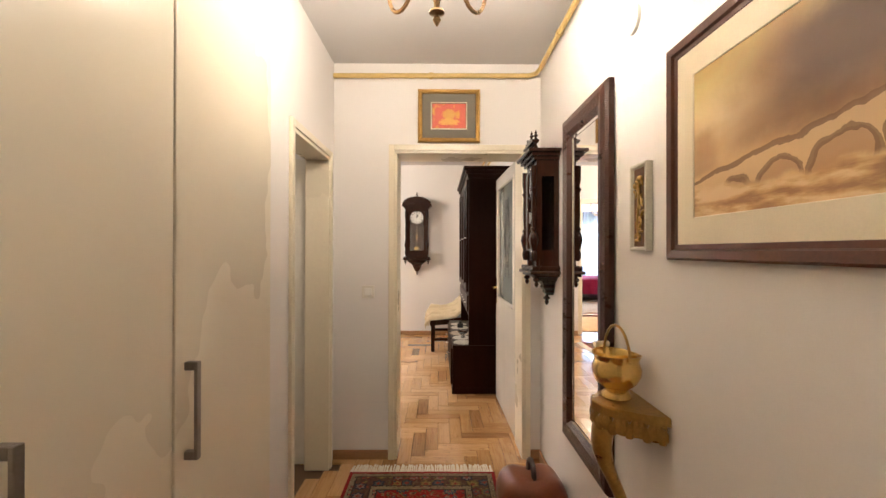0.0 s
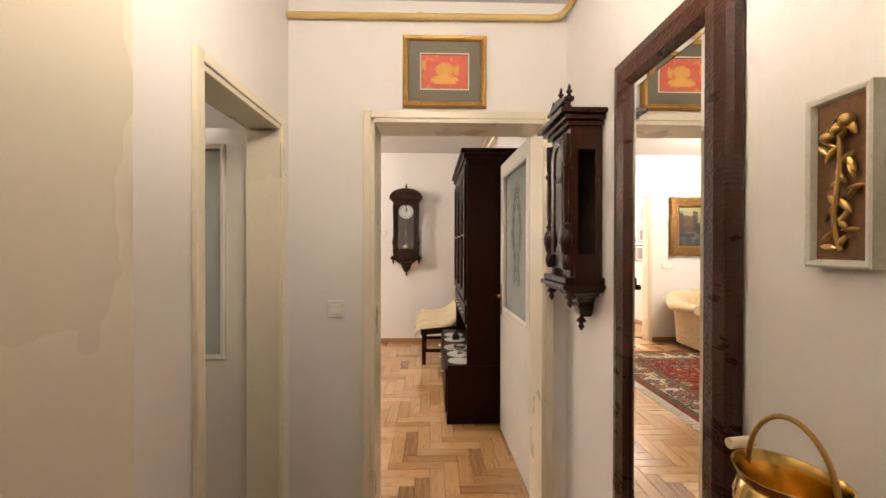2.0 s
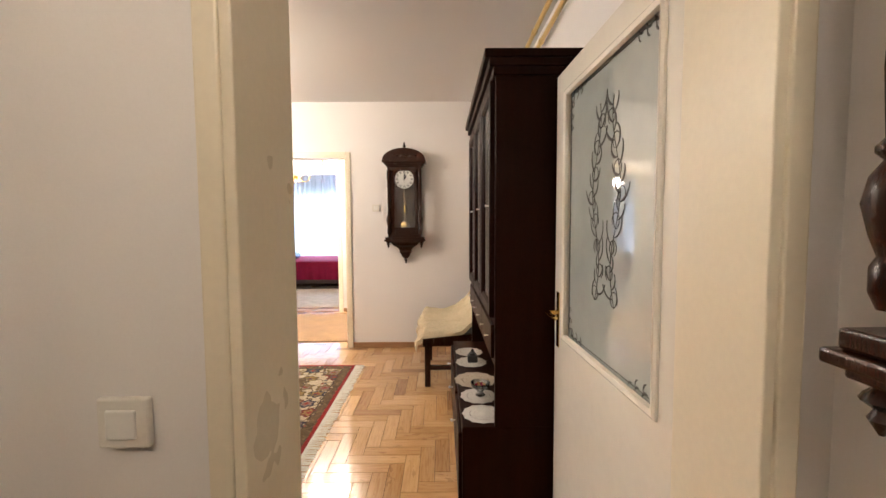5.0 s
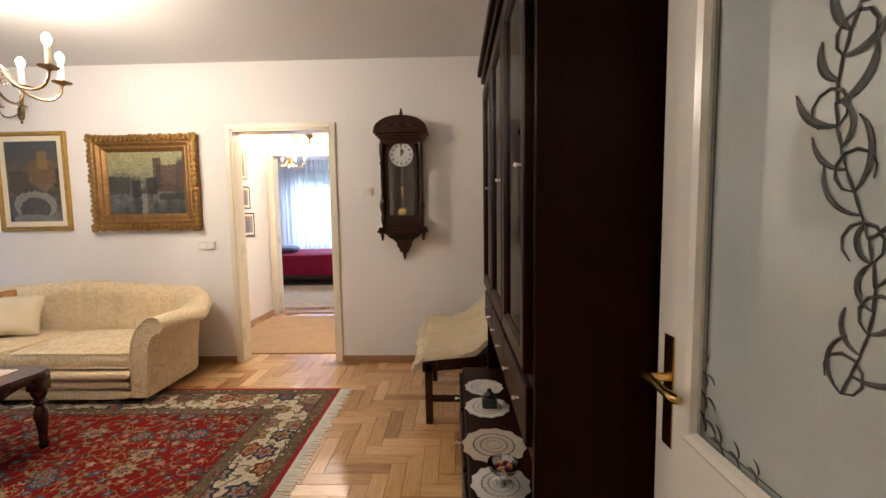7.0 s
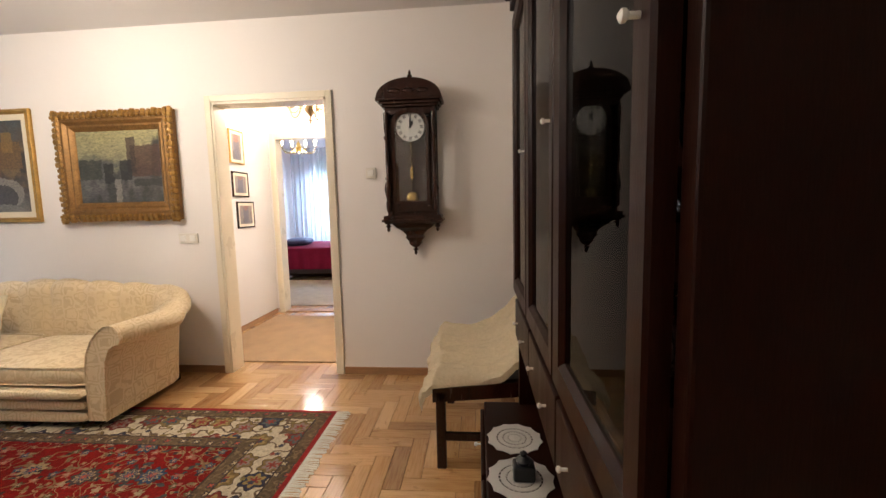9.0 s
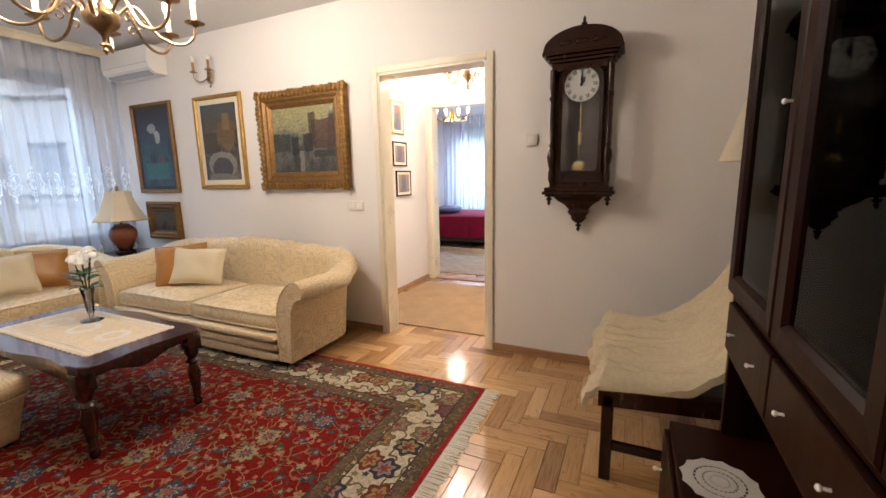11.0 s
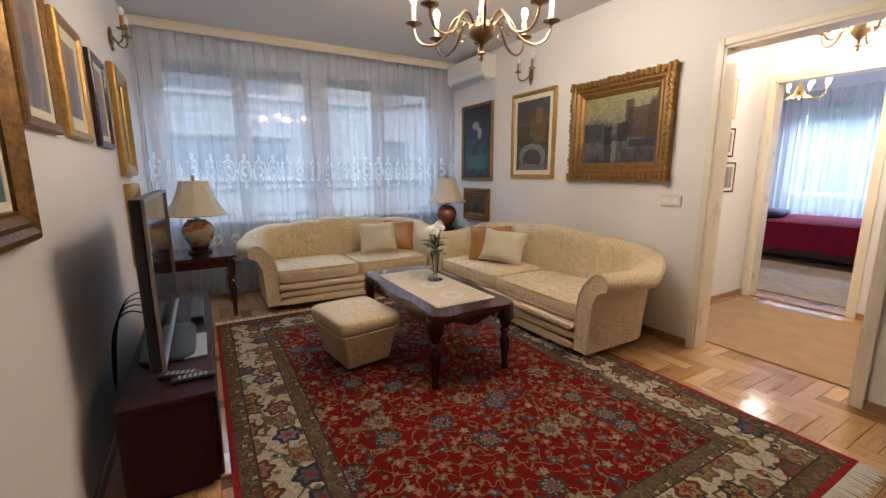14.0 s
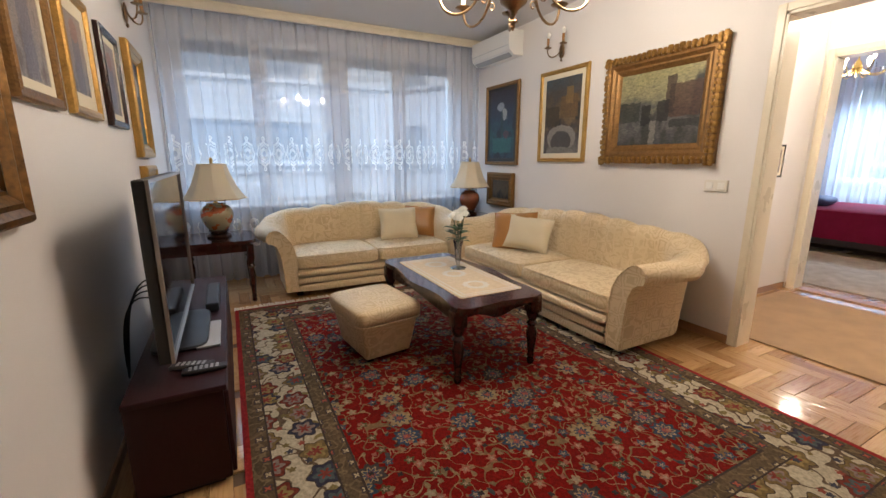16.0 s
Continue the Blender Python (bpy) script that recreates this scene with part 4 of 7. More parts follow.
def pastel():
    """Soft golden washes with a dark wooded bank, a pale bridge on arches and its broken reflection."""
    m = Mat("sepia_bridge_pastel")
    sep = m.node("SeparateXYZ")
    m.link(m.co, sep.inputs[0])
    drift = (m.wrap(m.noise(5, 4)) - 0.5) * 0.09
    fine = (m.wrap(m.noise(22, 4)) - 0.5) * 0.03
    x, z = m.wrap(sep.outputs[0]) + drift + fine, m.wrap(sep.outputs[2]) + drift * 0.6 + fine

    def soft(v, a, b):
        n = m.node("MapRange")
        n.interpolation_type = "SMOOTHSTEP"
        n.inputs["From Min"].default_value, n.inputs["From Max"].default_value = a, b
        m.link(v, n.inputs["Value"])
        return m.wrap(n.outputs[0])

    c = m.ramp(soft(z, -0.22, 0.24), [(0.0, (0.55, 0.33, 0.14)), (0.35, (0.70, 0.50, 0.26)), (0.6, (0.80, 0.63, 0.36)), (0.85, (0.66, 0.52, 0.22)), (1.0, (0.52, 0.40, 0.14))])
    c = m.mix(m.ramp(m.noise(3.2, 4, stretch=(1, 1, 1.8)), [(0.42, (0, 0, 0)), (0.7, (0.75, 0.75, 0.75))]), c, (0.60, 0.30, 0.09))
    bank = soft(x, -0.42, -0.12) * soft(z, -0.10, -0.01) * soft(z * -1.0, -0.26, -0.10)
    c = m.mix(bank * 0.85, c, (0.20, 0.085, 0.03))
    c = m.mix(soft(x, -0.22, -0.04) * soft(z, -0.06, 0.05) * soft(z * -1.0, -0.20, -0.12) * 0.8, c, (0.07, 0.03, 0.015))
    c = m.mix(soft(x * -1.0, 0.30, 0.36) * soft(z, -0.10, -0.07) * soft(z * -1.0, -0.06, 0.0) * 0.65, c, (0.36, 0.20, 0.09))
    deck = z - x * 0.16
    c = m.mix(soft(deck, -0.115, -0.10) * soft(deck * -1.0, 0.03, 0.045) * 0.75, c, (0.62, 0.42, 0.22))
    c = m.mix((deck + 0.038).op("ABSOLUTE").lt(0.006) * 0.8, c, (0.16, 0.075, 0.03))
    for q in range(5):
        cx = -0.25 + 0.125 * q
        dx, dz = (x - cx) * 18.0, (z - (cx * 0.16 - 0.115)) * 22.0
        rr = dx * dx + dz * dz
        c = m.mix(rr.lt(1.0) * soft(z, -0.13, -0.115) * 0.7, c, (0.40, 0.22, 0.10))
        c = m.mix((rr - 1.0).op("ABSOLUTE").lt(0.28) * soft(z, -0.13, -0.115) * 0.7, c, (0.15, 0.07, 0.03))
    water = soft(z * -1.0, 0.115, 0.14)
    ripple = m.ramp(m.noise(11, 4, stretch=(0.7, 1, 3.0)), [(0.42, (0.72, 0.52, 0.28)), (0.5, (0.52, 0.30, 0.12)), (0.6, (0.26, 0.12, 0.05))])
    c = m.mix(water * 0.75, c, ripple)
    m.link(c, m.bsdf.inputs["Base Color"])
    m.bump(m.noise(160, 2), 0.12, 0.002)
    m.set(rough=0.6)
    return m.m


P_BRIDGE = pastel()
P_RED = painted("red_gold_embroidery", [(0.2, (0.62, 0.10, 0.06)), (0.5, (0.70, 0.16, 0.10)), (0.8, (0.62, 0.10, 0.06))], (0.75, 0.45, 0.08), 26, discs=((0, 0.01, 0.045, 0.035, (0.75, 0.5, 0.1)), (0, -0.04, 0.07, 0.022, (0.8, 0.55, 0.12))))
P_STREET = painted("rainy_street_oil", [(0.12, (0.05, 0.05, 0.055)), (0.34, (0.13, 0.13, 0.13)), (0.48, (0.10, 0.105, 0.10)), (0.60, (0.31, 0.30, 0.18)), (0.9, (0.42, 0.39, 0.19))], (0.05, 0.05, 0.045), 5.0, 0.2,
    blocks=((0.10, 0.40, -0.08, 0.17, (0.075, 0.035, 0.025)), (0.07, 0.145, -0.05, 0.23, (0.05, 0.03, 0.025)), (-0.36, -0.16, -0.10, 0.06, (0.045, 0.05, 0.04)), (-0.14, -0.06, -0.13, 0.03, (0.015, 0.013, 0.013)), (0.0, 0.10, -0.11, 0.05, (0.018, 0.016, 0.016)), (-0.05, 0.0, -0.3, -0.10, (0.24, 0.23, 0.21)), (0.12, 0.36, -0.16, -0.10, (0.03, 0.03, 0.03))))
P_BRIDGE2 = painted("ochre_bridge_oil", [(0.1, (0.20, 0.19, 0.18)), (0.3, (0.07, 0.06, 0.055)), (0.5, (0.20, 0.13, 0.05)), (0.7, (0.09, 0.075, 0.06)), (0.95, (0.07, 0.10, 0.13))], (0.04, 0.035, 0.03), 7.0,
    blocks=((-0.02, 0.22, -0.02, 0.20, (0.17, 0.10, 0.035)), (0.05, 0.15, 0.12, 0.28, (0.26, 0.16, 0.05)), (-0.24, -0.04, -0.10, 0.10, (0.06, 0.045, 0.02))),
    discs=((0.0, -0.22, 0.21, 0.13, (0.30, 0.28, 0.25)), (0.0, -0.26, 0.15, 0.11, (0.035, 0.03, 0.03)), (-0.02, -0.36, 0.2, 0.05, (0.22, 0.21, 0.19))))
P_TEAL = painted("teal_flowers_oil", [(0.1, (0.02, 0.05, 0.08)), (0.35, (0.02, 0.10, 0.11)), (0.55, (0.025, 0.045, 0.08)), (0.9, (0.035, 0.025, 0.045))], (0.015, 0.015, 0.03), 6.0,
    blocks=((-0.2, 0.2, -0.34, -0.16, (0.03, 0.15, 0.15)),), discs=((-0.03, 0.22, 0.075, 0.05, (0.42, 0.45, 0.50)), (0.05, 0.12, 0.055, 0.075, (0.50, 0.50, 0.48)), (0.0, 0.0, 0.03, 0.16, (0.02, 0.05, 0.05)), (0.09, -0.12, 0.06, 0.05, (0.12, 0.05, 0.06))))
P_DARK = painted("dark_landscape_oil", [(0.2, (0.03, 0.025, 0.02)), (0.5, (0.12, 0.09, 0.05)), (0.8, (0.04, 0.04, 0.045))], (0.015, 0.012, 0.01), 8.0)
P_BLUE = painted("blue_green_seascape_oil", [(0.1, (0.05, 0.12, 0.17)), (0.3, (0.10, 0.22, 0.27)), (0.45, (0.03, 0.07, 0.08)), (0.6, (0.05, 0.065, 0.03)), (0.9, (0.10, 0.11, 0.035))], (0.02, 0.035, 0.035), 9.0,
    blocks=((-0.30, -0.12, -0.06, 0.03, (0.50, 0.43, 0.36)), (-0.14, -0.06, -0.03, 0.06, (0.42, 0.20, 0.13)), (0.10, 0.24, 0.02, 0.12, (0.45, 0.40, 0.32))),
    discs=((-0.2, -0.16, 0.09, 0.025, (0.45, 0.55, 0.58)), (-0.05, -0.22, 0.12, 0.02, (0.35, 0.48, 0.52)), (0.12, -0.14, 0.10, 0.025, (0.40, 0.50, 0.52)), (0.2, -0.25, 0.10, 0.03, (0.12, 0.30, 0.36)), (-0.22, -0.28, 0.12, 0.03, (0.10, 0.27, 0.34))))
P_PALE = painted("pale_watercolour", [(0.1, (0.45, 0.38, 0.30)), (0.4, (0.26, 0.24, 0.25)), (0.6, (0.38, 0.29, 0.25)), (0.9, (0.30, 0.32, 0.35))], (0.15, 0.11, 0.10), 9.0, blocks=((-0.05, 0.05, -0.2, 0.12, (0.16, 0.15, 0.2)),), discs=((0.0, 0.1, 0.05, 0.05, (0.35, 0.18, 0.14)),))

# bridge pastel: frame 1.0 by 0.62 with a wide ivory mount
framed(pose(HR - 0.002, 0.66, 1.668, 0, 0, -90), 1.03, 0.60, "sepia bridge pastel in a dark wooden frame with ivory mount", [(0, 0), (0, 0.02), (0.006, 0.026), (0.026, 0.024), (0.03, 0.016), (0.042, 0.016), (0.044, 0.012)], surface("reddish_dark_frame", (0.085, 0.028, 0.014), 0.35, var=0.3), P_BRIDGE, 0.072, IVORY)
framed(pose(0.072, HEND - 0.002, 2.295), 0.415, 0.355, "small gilt-framed red and gold embroidered panel", [(0, 0), (0, 0.018), (0.006, 0.026), (0.016, 0.022), (0.026, 0.026), (0.030, 0.012)], GOLD, P_RED, 0.068, OLIVE, liner=IVORY)


def relief_panel():
    ob = thing("wall_relief", pose(HR - 0.002, 1.350, 1.538, 0, 0, -90), "pale framed plaque with gilded rose relief on the wall", "wall relief")
    bm = bmesh.new()
    rect_frame(bm, 0.112, 0.288, [(0, 0), (0, 0.022), (0.004, 0.024), (0.010, 0.022), (0.014, 0.010)])
    part("frame", bm, surface("pale_plaque_frame", (0.62, 0.60, 0.52), 0.45), ob)
    part("back_plate", B(-0.05, 0.05, -0.012, -0.002, -0.138, 0.138), surface("brown_hammered_ground", (0.16, 0.075, 0.03), 0.5, 0.3, var=0.4), ob)
    bm = bmesh.new()
    tube(bm, bez((0.005, -0.018, -0.115), (-0.02, -0.022, -0.05), (0.02, -0.022, 0.0), (0.0, -0.02, 0.085), 10), 0.004, 6)
    random.seed(3)
    for k in range(22):
        z = -0.11 + 0.2 * k / 21
        x = random.uniform(-0.030, 0.030)
        a = random.uniform(-1.2, 1.2)
        puff(bm, (0, 0, 0), (random.uniform(0.024, 0.036), 0.010, random.uniform(0.008, 0.013)), 1.3, 1.3, 10, 6, Matrix.Translation((x, -0.019, z)) @ Matrix.Rotation(a, 4, "Y"))
    for q in range(3):
        puff(bm, (0.014 * (q - 1), -0.021, 0.072 + 0.010 * q), (0.026, 0.02, 0.024), 1, 1, 10, 6)
    part("rose_relief", bm, BRASS, ob, "gilded rose stems and leaves", True)


relief_panel()


def hall_mirror():
    """Leans out slightly at its top; dark hammered frame."""
    w, h = 0.57, 1.62
    ob = thing("wall_mirror", pose(HR - 0.006, 1.857, 1.255, 0, 0, -90), "tall wall mirror in a dark brown hammered frame", "mirror")
    bm = bmesh.new()
    rect_frame(bm, w, h, [(0, 0), (0, 0.022), (0.01, 0.034), (0.04, 0.04), (0.08, 0.034), (0.10, 0.020), (0.104, 0.010)])
    part("frame", bm, surface("hammered_brown_leather", (0.042, 0.012, 0.006), 0.3, spec=0.35, var=0.3, scale=10, grain=55, bump=0.9, stretch=(1, 1, 2.4)), ob)
    part("mirror_glass", B(-w / 2 + 0.09, w / 2 - 0.09, -0.014, -0.010, -h / 2 + 0.09, h / 2 - 0.09), MIRROR, ob, "silvered mirror glass")
    bm = bmesh.new()
    rect_frame(bm, w - 0.2, h - 0.2, [(0, 0.0145), (0, 0.0155), (0.018, 0.0165), (0.019, 0.0145)])
    part("bevel", bm, MIRROR, ob)
    part("backing", B(-w / 2 + 0.02, w / 2 - 0.02, -0.010, -0.001, -h / 2 + 0.02, h / 2 - 0.02), BLACKWOOD, ob)


hall_mirror()


def wall_clock(m, w, H0, H1, depth, arched, label, low=1.0):
    """A turned walnut regulator. Local z 0 is the body's underside; H0 body height, H1 dial centre."""
    ob = thing("wall_clock", m, label, "clock")
    hw = w / 2
    part("front_rail", B(-hw + 0.035, hw - 0.035, -depth, -depth + 0.02, 0.03, 0.10, 0.003), DARK, ob)
    for a, b in ((-hw, -hw + 0.035), (hw - 0.035, hw)):
        s0 = -0.002
        for y0, y1, z0, z1 in ((-depth, -depth + 0.03, 0.0, H0), (-0.03, s0, 0.0, H0), (-depth + 0.03, -0.03, 0.0, 0.09), (-depth + 0.03, -0.03, H0 - 0.09, H0)):
            part("side_rail", B(a, b, y0, y1, z0, z1), DARK, ob)
        part("side_pane", B((a + b) / 2 - 0.002, (a + b) / 2 + 0.002, -depth + 0.03, -0.03, 0.09, H0 - 0.09), SMOKE, ob).visible_shadow = False
    part("top_board", B(-hw + 0.035, hw - 0.035, -depth, -0.002, H0 - 0.05, H0, 0.003), DARK, ob)
    part("bottom_board", B(-hw + 0.035, hw - 0.035, -depth + 0.021, -0.002, 0, 0.03, 0.003), DARK, ob)
    part("back_board", B(-hw + 0.035, hw - 0.035, -0.02, -0.002, 0.03, H0 - 0.05), DARK, ob)
    # door with rounded head
    bm = bmesh.new()
    iw = hw - 0.05
    rect = [(-iw, 0.09), (iw, 0.09), (iw, H1 + 0.02)]
    arc = [(iw * math.cos(a), H1 + 0.02 + 0.8 * iw * math.sin(a)) for a in (math.pi * k / 12 for k in range(1, 12))]
    outer = rect + arc + [(-iw, H1 + 0.02)]
    cx, cz = 0, (0.09 + H1) / 2
    inner = [((x - cx) * (1 - 0.022 / iw), cz + (z - cz) * 0.94) for x, z in outer]
    loops = [[(x, -depth - 0.004, z) for x, z in outer], [(x, -depth - 0.018, z) for x, z in outer], [(x, -depth - 0.014, z) for x, z in inner], [(x, -depth - 0.002, z) for x, z in inner]]
    rings(bm, loops, True, False)
    door = part("door", bm, DARK, ob)
    part("pane", prism(bmesh.new(), inner, depth + 0.007, depth + 0.009, UPRIGHT), GLASS, door).visible_shadow = False
    r = hw * (0.56 if arched else 0.66)
    df = depth if arched else depth + 0.008
    if not arched:
        # dial surround: a board with a round opening over an ogee edge
        bm = bmesh.new()
        inner_, outer_ = [], []
        for q in range(40):
            a = 2 * math.pi * q / 40
            c, t = math.cos(a), math.sin(a)
            f = min(iw / max(abs(c), 1e-6), (1.30 * r if t < 0 else 0.10) / max(abs(t), 1e-6))
            x, z = f * c, f * t
            if t < 0 and abs(z + 1.30 * r) < 1e-4:
                z -= 0.020 * math.cos(2 * math.pi * x / iw) - 0.01
            inner_.append((1.04 * r * c, 1.04 * r * t))
            outer_.append((x, z))
        rings(bm, [[(x, -depth - dy, H1 + z) for x, z in lp] for lp, dy in ((outer_, 0.001), (outer_, 0.008), (inner_, 0.008), (inner_, 0.001))], True, False)
        surround = part("dial_surround", bm, DARK, ob)
        ringpts = [(1.06 * r * math.cos(2 * math.pi * q / 36), -depth - 0.010, H1 + 1.06 * r * math.sin(2 * math.pi * q / 36)) for q in range(37)]
        part("bezel", tube(bmesh.new(), ringpts, 0.006, 8), DARK, surround, smooth=True)
    bm = bmesh.new()
    prism(bm, [(r * math.cos(2 * math.pi * k / 28), r * math.sin(2 * math.pi * k / 28)) for k in range(28)], df - 0.016, df - 0.006, Matrix.Translation((0, 0, H1)) @ UPRIGHT)
    dial = part("dial", bm, DIAL, ob, "white enamel dial")
    bm = bmesh.new()
    for k in range(12):
        a = math.pi * k / 6
        mm = Matrix.Translation((0, 0, H1)) @ Matrix.Rotation(a, 4, "Y")
        for q in (-1, 1):
            vs = [mm @ Vector(p) for p in ((q * 0.055 * r - 0.03 * r, 0, 0.68 * r), (q * 0.055 * r + 0.03 * r, 0, 0.68 * r), (q * 0.055 * r + 0.03 * r, 0, 0.92 * r), (q * 0.055 * r - 0.03 * r, 0, 0.92 * r))]
            bm.faces.new([bm.verts.new((v.x, -df + 0.004, v.z)) for v in vs])
    part("numerals", bm, INK, dial)
    for ang, ln, wd in ((25, 0.5, 0.07), (2, 0.78, 0.05)):
        bm = bmesh.new()
        mm = Matrix.Translation((0, -df + 0.002, H1)) @ Matrix.Rotation(radians(ang), 4, "Y")
        prism(bm, [(-wd * r, -0.1 * r), (wd * r, -0.1 * r), (wd * 1.6 * r, 0.5 * ln * r), (0, ln * r), (-wd * 1.6 * r, 0.5 * ln * r)], 0, 0.002, mm @ UPRIGHT)
        part("clock_hand", bm, INK, dial)
    bm = bmesh.new()
    tube(bm, [(0, -depth * 0.78, H1 - r), (0, -depth * 0.78, 0.2 * H1)], 0.006, 6)
    box(bm, -0.012, 0.012, -depth * 0.78 - 0.012, -depth * 0.78 + 0.012, H1 * 0.42, H1 * 0.56, 0.004)
    pb = 0.045 * w / 0.36 * 1.05
    lathe(bm, [(0.001, -0.01), (pb * 0.8, -0.009), (pb, -0.004), (pb, 0.004), (pb * 0.8, 0.009), (0.001, 0.01)], (0, 0, 0), 20)
    for v in bm.verts:
        if abs(v.co.z) < 0.02 and v.co.x ** 2 + v.co.y ** 2 < (pb * 1.1) ** 2:
            v.co = Vector((v.co.x, -depth * 0.78 + v.co.z, 0.2 * H1 + v.co.y))
    part("pendulum", bm, BRASSP, ob, "brass pendulum", True)
    # half columns
    for s in (-1, 1):
        bm = bmesh.new()
        k = H0
        lathe(bm, [(0.012, 0.03), (0.02, 0.05), (0.02, 0.13 * k), (0.014, 0.15 * k), (0.022, 0.19 * k), (0.03, 0.25 * k), (0.024, 0.30 * k), (0.012, 0.33 * k), (0.02, 0.345 * k), (0.02, 0.355 * k), (0.012, 0.37 * k), (0.016, 0.5 * k), (0.013, 0.70 * k), (0.022, 0.72 * k), (0.022, 0.735 * k), (0.013, 0.75 * k), (0.02, 0.82 * k), (0.02, 0.95 * k)], (s * (hw - 0.012), -depth - 0.012, 0), 12)
        part("column", bm, DARK, ob, smooth=True)
    bm = bmesh.new()
    for i, (e, z0, z1) in enumerate(((0.03, -0.025, 0.002), (0.042, -0.045, -0.025), (0.025, -0.06, -0.045))):
        box(bm, -hw - e, hw + e, -depth - e, -0.002, z0, z1, 0.005)
    part("base_moulding", bm, DARK, ob)
    # corbel tapering to a drop
    bm = bmesh.new()
    prof = [(hw * 0.86, -0.06), (hw * 0.72, -0.09), (hw * 0.5, -0.115), (hw * 0.34, -0.15), (hw * 0.38, -0.17), (hw * 0.24, -0.20), (hw * 0.26, -0.215), (hw * 0.10, -0.245)]
    prof = [(x, -0.06 + (z + 0.06) * low) for x, z in prof]
    rings(bm, [[(-x, -0.003, z), (x, -0.003, z), (x, -depth * (0.25 + 0.75 * x / hw), z), (-x, -depth * (0.25 + 0.75 * x / hw), z)] for x, z in prof])
    part("corbel", bm, DARK, ob)
    for x in (-hw, hw, 0):
        bm = bmesh.new()
        z = -0.06 if x else -0.06 - 0.185 * low
        lathe(bm, [(0.006, 0), (0.018, -0.012), (0.022, -0.02), (0.008, -0.03), (0.014, -0.042), (0.003, -0.06)], (x, -depth if x else -depth * 0.3, z), 10)
        part("drop_finial", bm, DARK, ob, smooth=True)
    for i, (e, z0, z1) in enumerate(((0.018, 0.0, 0.02), (0.035, 0.02, 0.04), (0.055, 0.04, 0.06))):
        part("cornice", B(-hw - e, hw + e, -depth - e, -0.002, H0 + z0, H0 + z1, 0.004), DARK, ob)
    top = H0 + 0.06
    if arched:
        bm = bmesh.new()
        W = hw + 0.055
        arcp = [(-W, 0.0)] + [(W * math.cos(a) * 0.98, 0.005 + 0.13 * math.sin(a)) for a in (math.pi - math.pi * k / 16 for k in range(17))] + [(W, 0.0)]
        prism(bm, arcp[::-1], 0.002, depth + 0.05, Matrix.Translation((0, 0, top)) @ UPRIGHT)
        part("pediment", bm, DARK, ob)
        bm = bmesh.new()
        for x in (-0.1, 0, 0.1):
            puff(bm, (x, -depth - 0.05, top + 0.045), (0.09, 0.02, 0.035), 1, 1, 10, 6)
        part("carved_crest", bm, DARK, ob, smooth=True)
        fins = [(0, -depth * 0.7, top + 0.13)]
    else:
        bm = bmesh.new()
        box(bm, -hw, hw, -depth - 0.02, -depth + 0.01, top, top + 0.015, 0.003)
        box(bm, -hw, hw, -depth - 0.025, -depth + 0.015, top + 0.045, top + 0.06, 0.003)
        for k in range(7):
            lathe(bm, [(0.006, 0.013), (0.012, 0.024), (0.006, 0.035), (0.009, 0.047)], (-hw + 0.02 + (2 * hw - 0.04) * k / 6, -depth, top), 8)
        prism(bm, [(-hw, 0.06), (hw, 0.06), (hw * 0.4, 0.075), (0, 0.085), (-hw * 0.4, 0.075)], depth - 0.01, depth + 0.02, Matrix.Translation((0, 0, top)) @ UPRIGHT)
        part("gallery", bm, DARK, ob)
        fins = [(0, -depth, top + 0.08), (-hw + 0.02, -depth, top + 0.057), (hw - 0.02, -depth, top + 0.057)]
    ky = 1.0 if arched else 0.7
    for f in fins:
        bm = bmesh.new()
        lathe(bm, [(q * ky, z * ky) for q, z in ((0.012, 0), (0.02, 0.01), (0.008, 0.025), (0.02, 0.04), (0.008, 0.055), (0.011, 0.065), (0.002, 0.085))], f, 10)
        part("finial", bm, DARK, ob, smooth=True)
    return ob


wall_clock(pose(-0.36, FAR - 0.002, 1.29), 0.37, 0.785, 0.645, 0.15, True, "dark walnut pendulum wall clock with arched pediment")
wall_clock(pose(HR - 0.002, 2.44, 1.305, 0, 0, -90), 0.25, 0.60, 0.485, 0.13, False, "dark carved walnut wall clock with spindle gallery", 0.62)


def switch_plate(m, n, label, name="light_switch"):
    ob = thing(name, m, label, "switch")
    w = 0.082 * n
    part("plate", B(-w / 2, w / 2, -0.016, -0.001, -0.041, 0.041, 0.004), PLATE, ob)
    for k in range(n):
        x = -w / 2 + 0.082 * (k + 0.5)
        part("rocker", B(x - 0.024, x + 0.024, -0.022, -0.016, -0.024, 0.024, 0.003), WHITEPL, ob)
    return ob


switch_plate(pose(-0.466, HEND - 0.001, 1.118), 1, "white square light switch on the hall wall")
switch_plate(pose(-2.245, FAR - 0.001, 1.14), 2, "white double light switch on the wall")
switch_plate(pose(-0.70, FAR - 0.001, 1.622), 1, "small white thermostat on the wall", "thermostat")
bm = bmesh.new()
lathe(bm, [(0.05, 0.0), (0.05, 0.008), (0.046, 0.012), (0.001, 0.013)], (0, 0, 0), 24)
bmesh.ops.transform(bm, matrix=pose(HR - 0.001, 1.42, 2.20, 0, -90, 0), verts=bm.verts)
tagged(part("junction_cover", bm, WALL, smooth=True), "round painted junction cover on the hall wall", "cover plate")


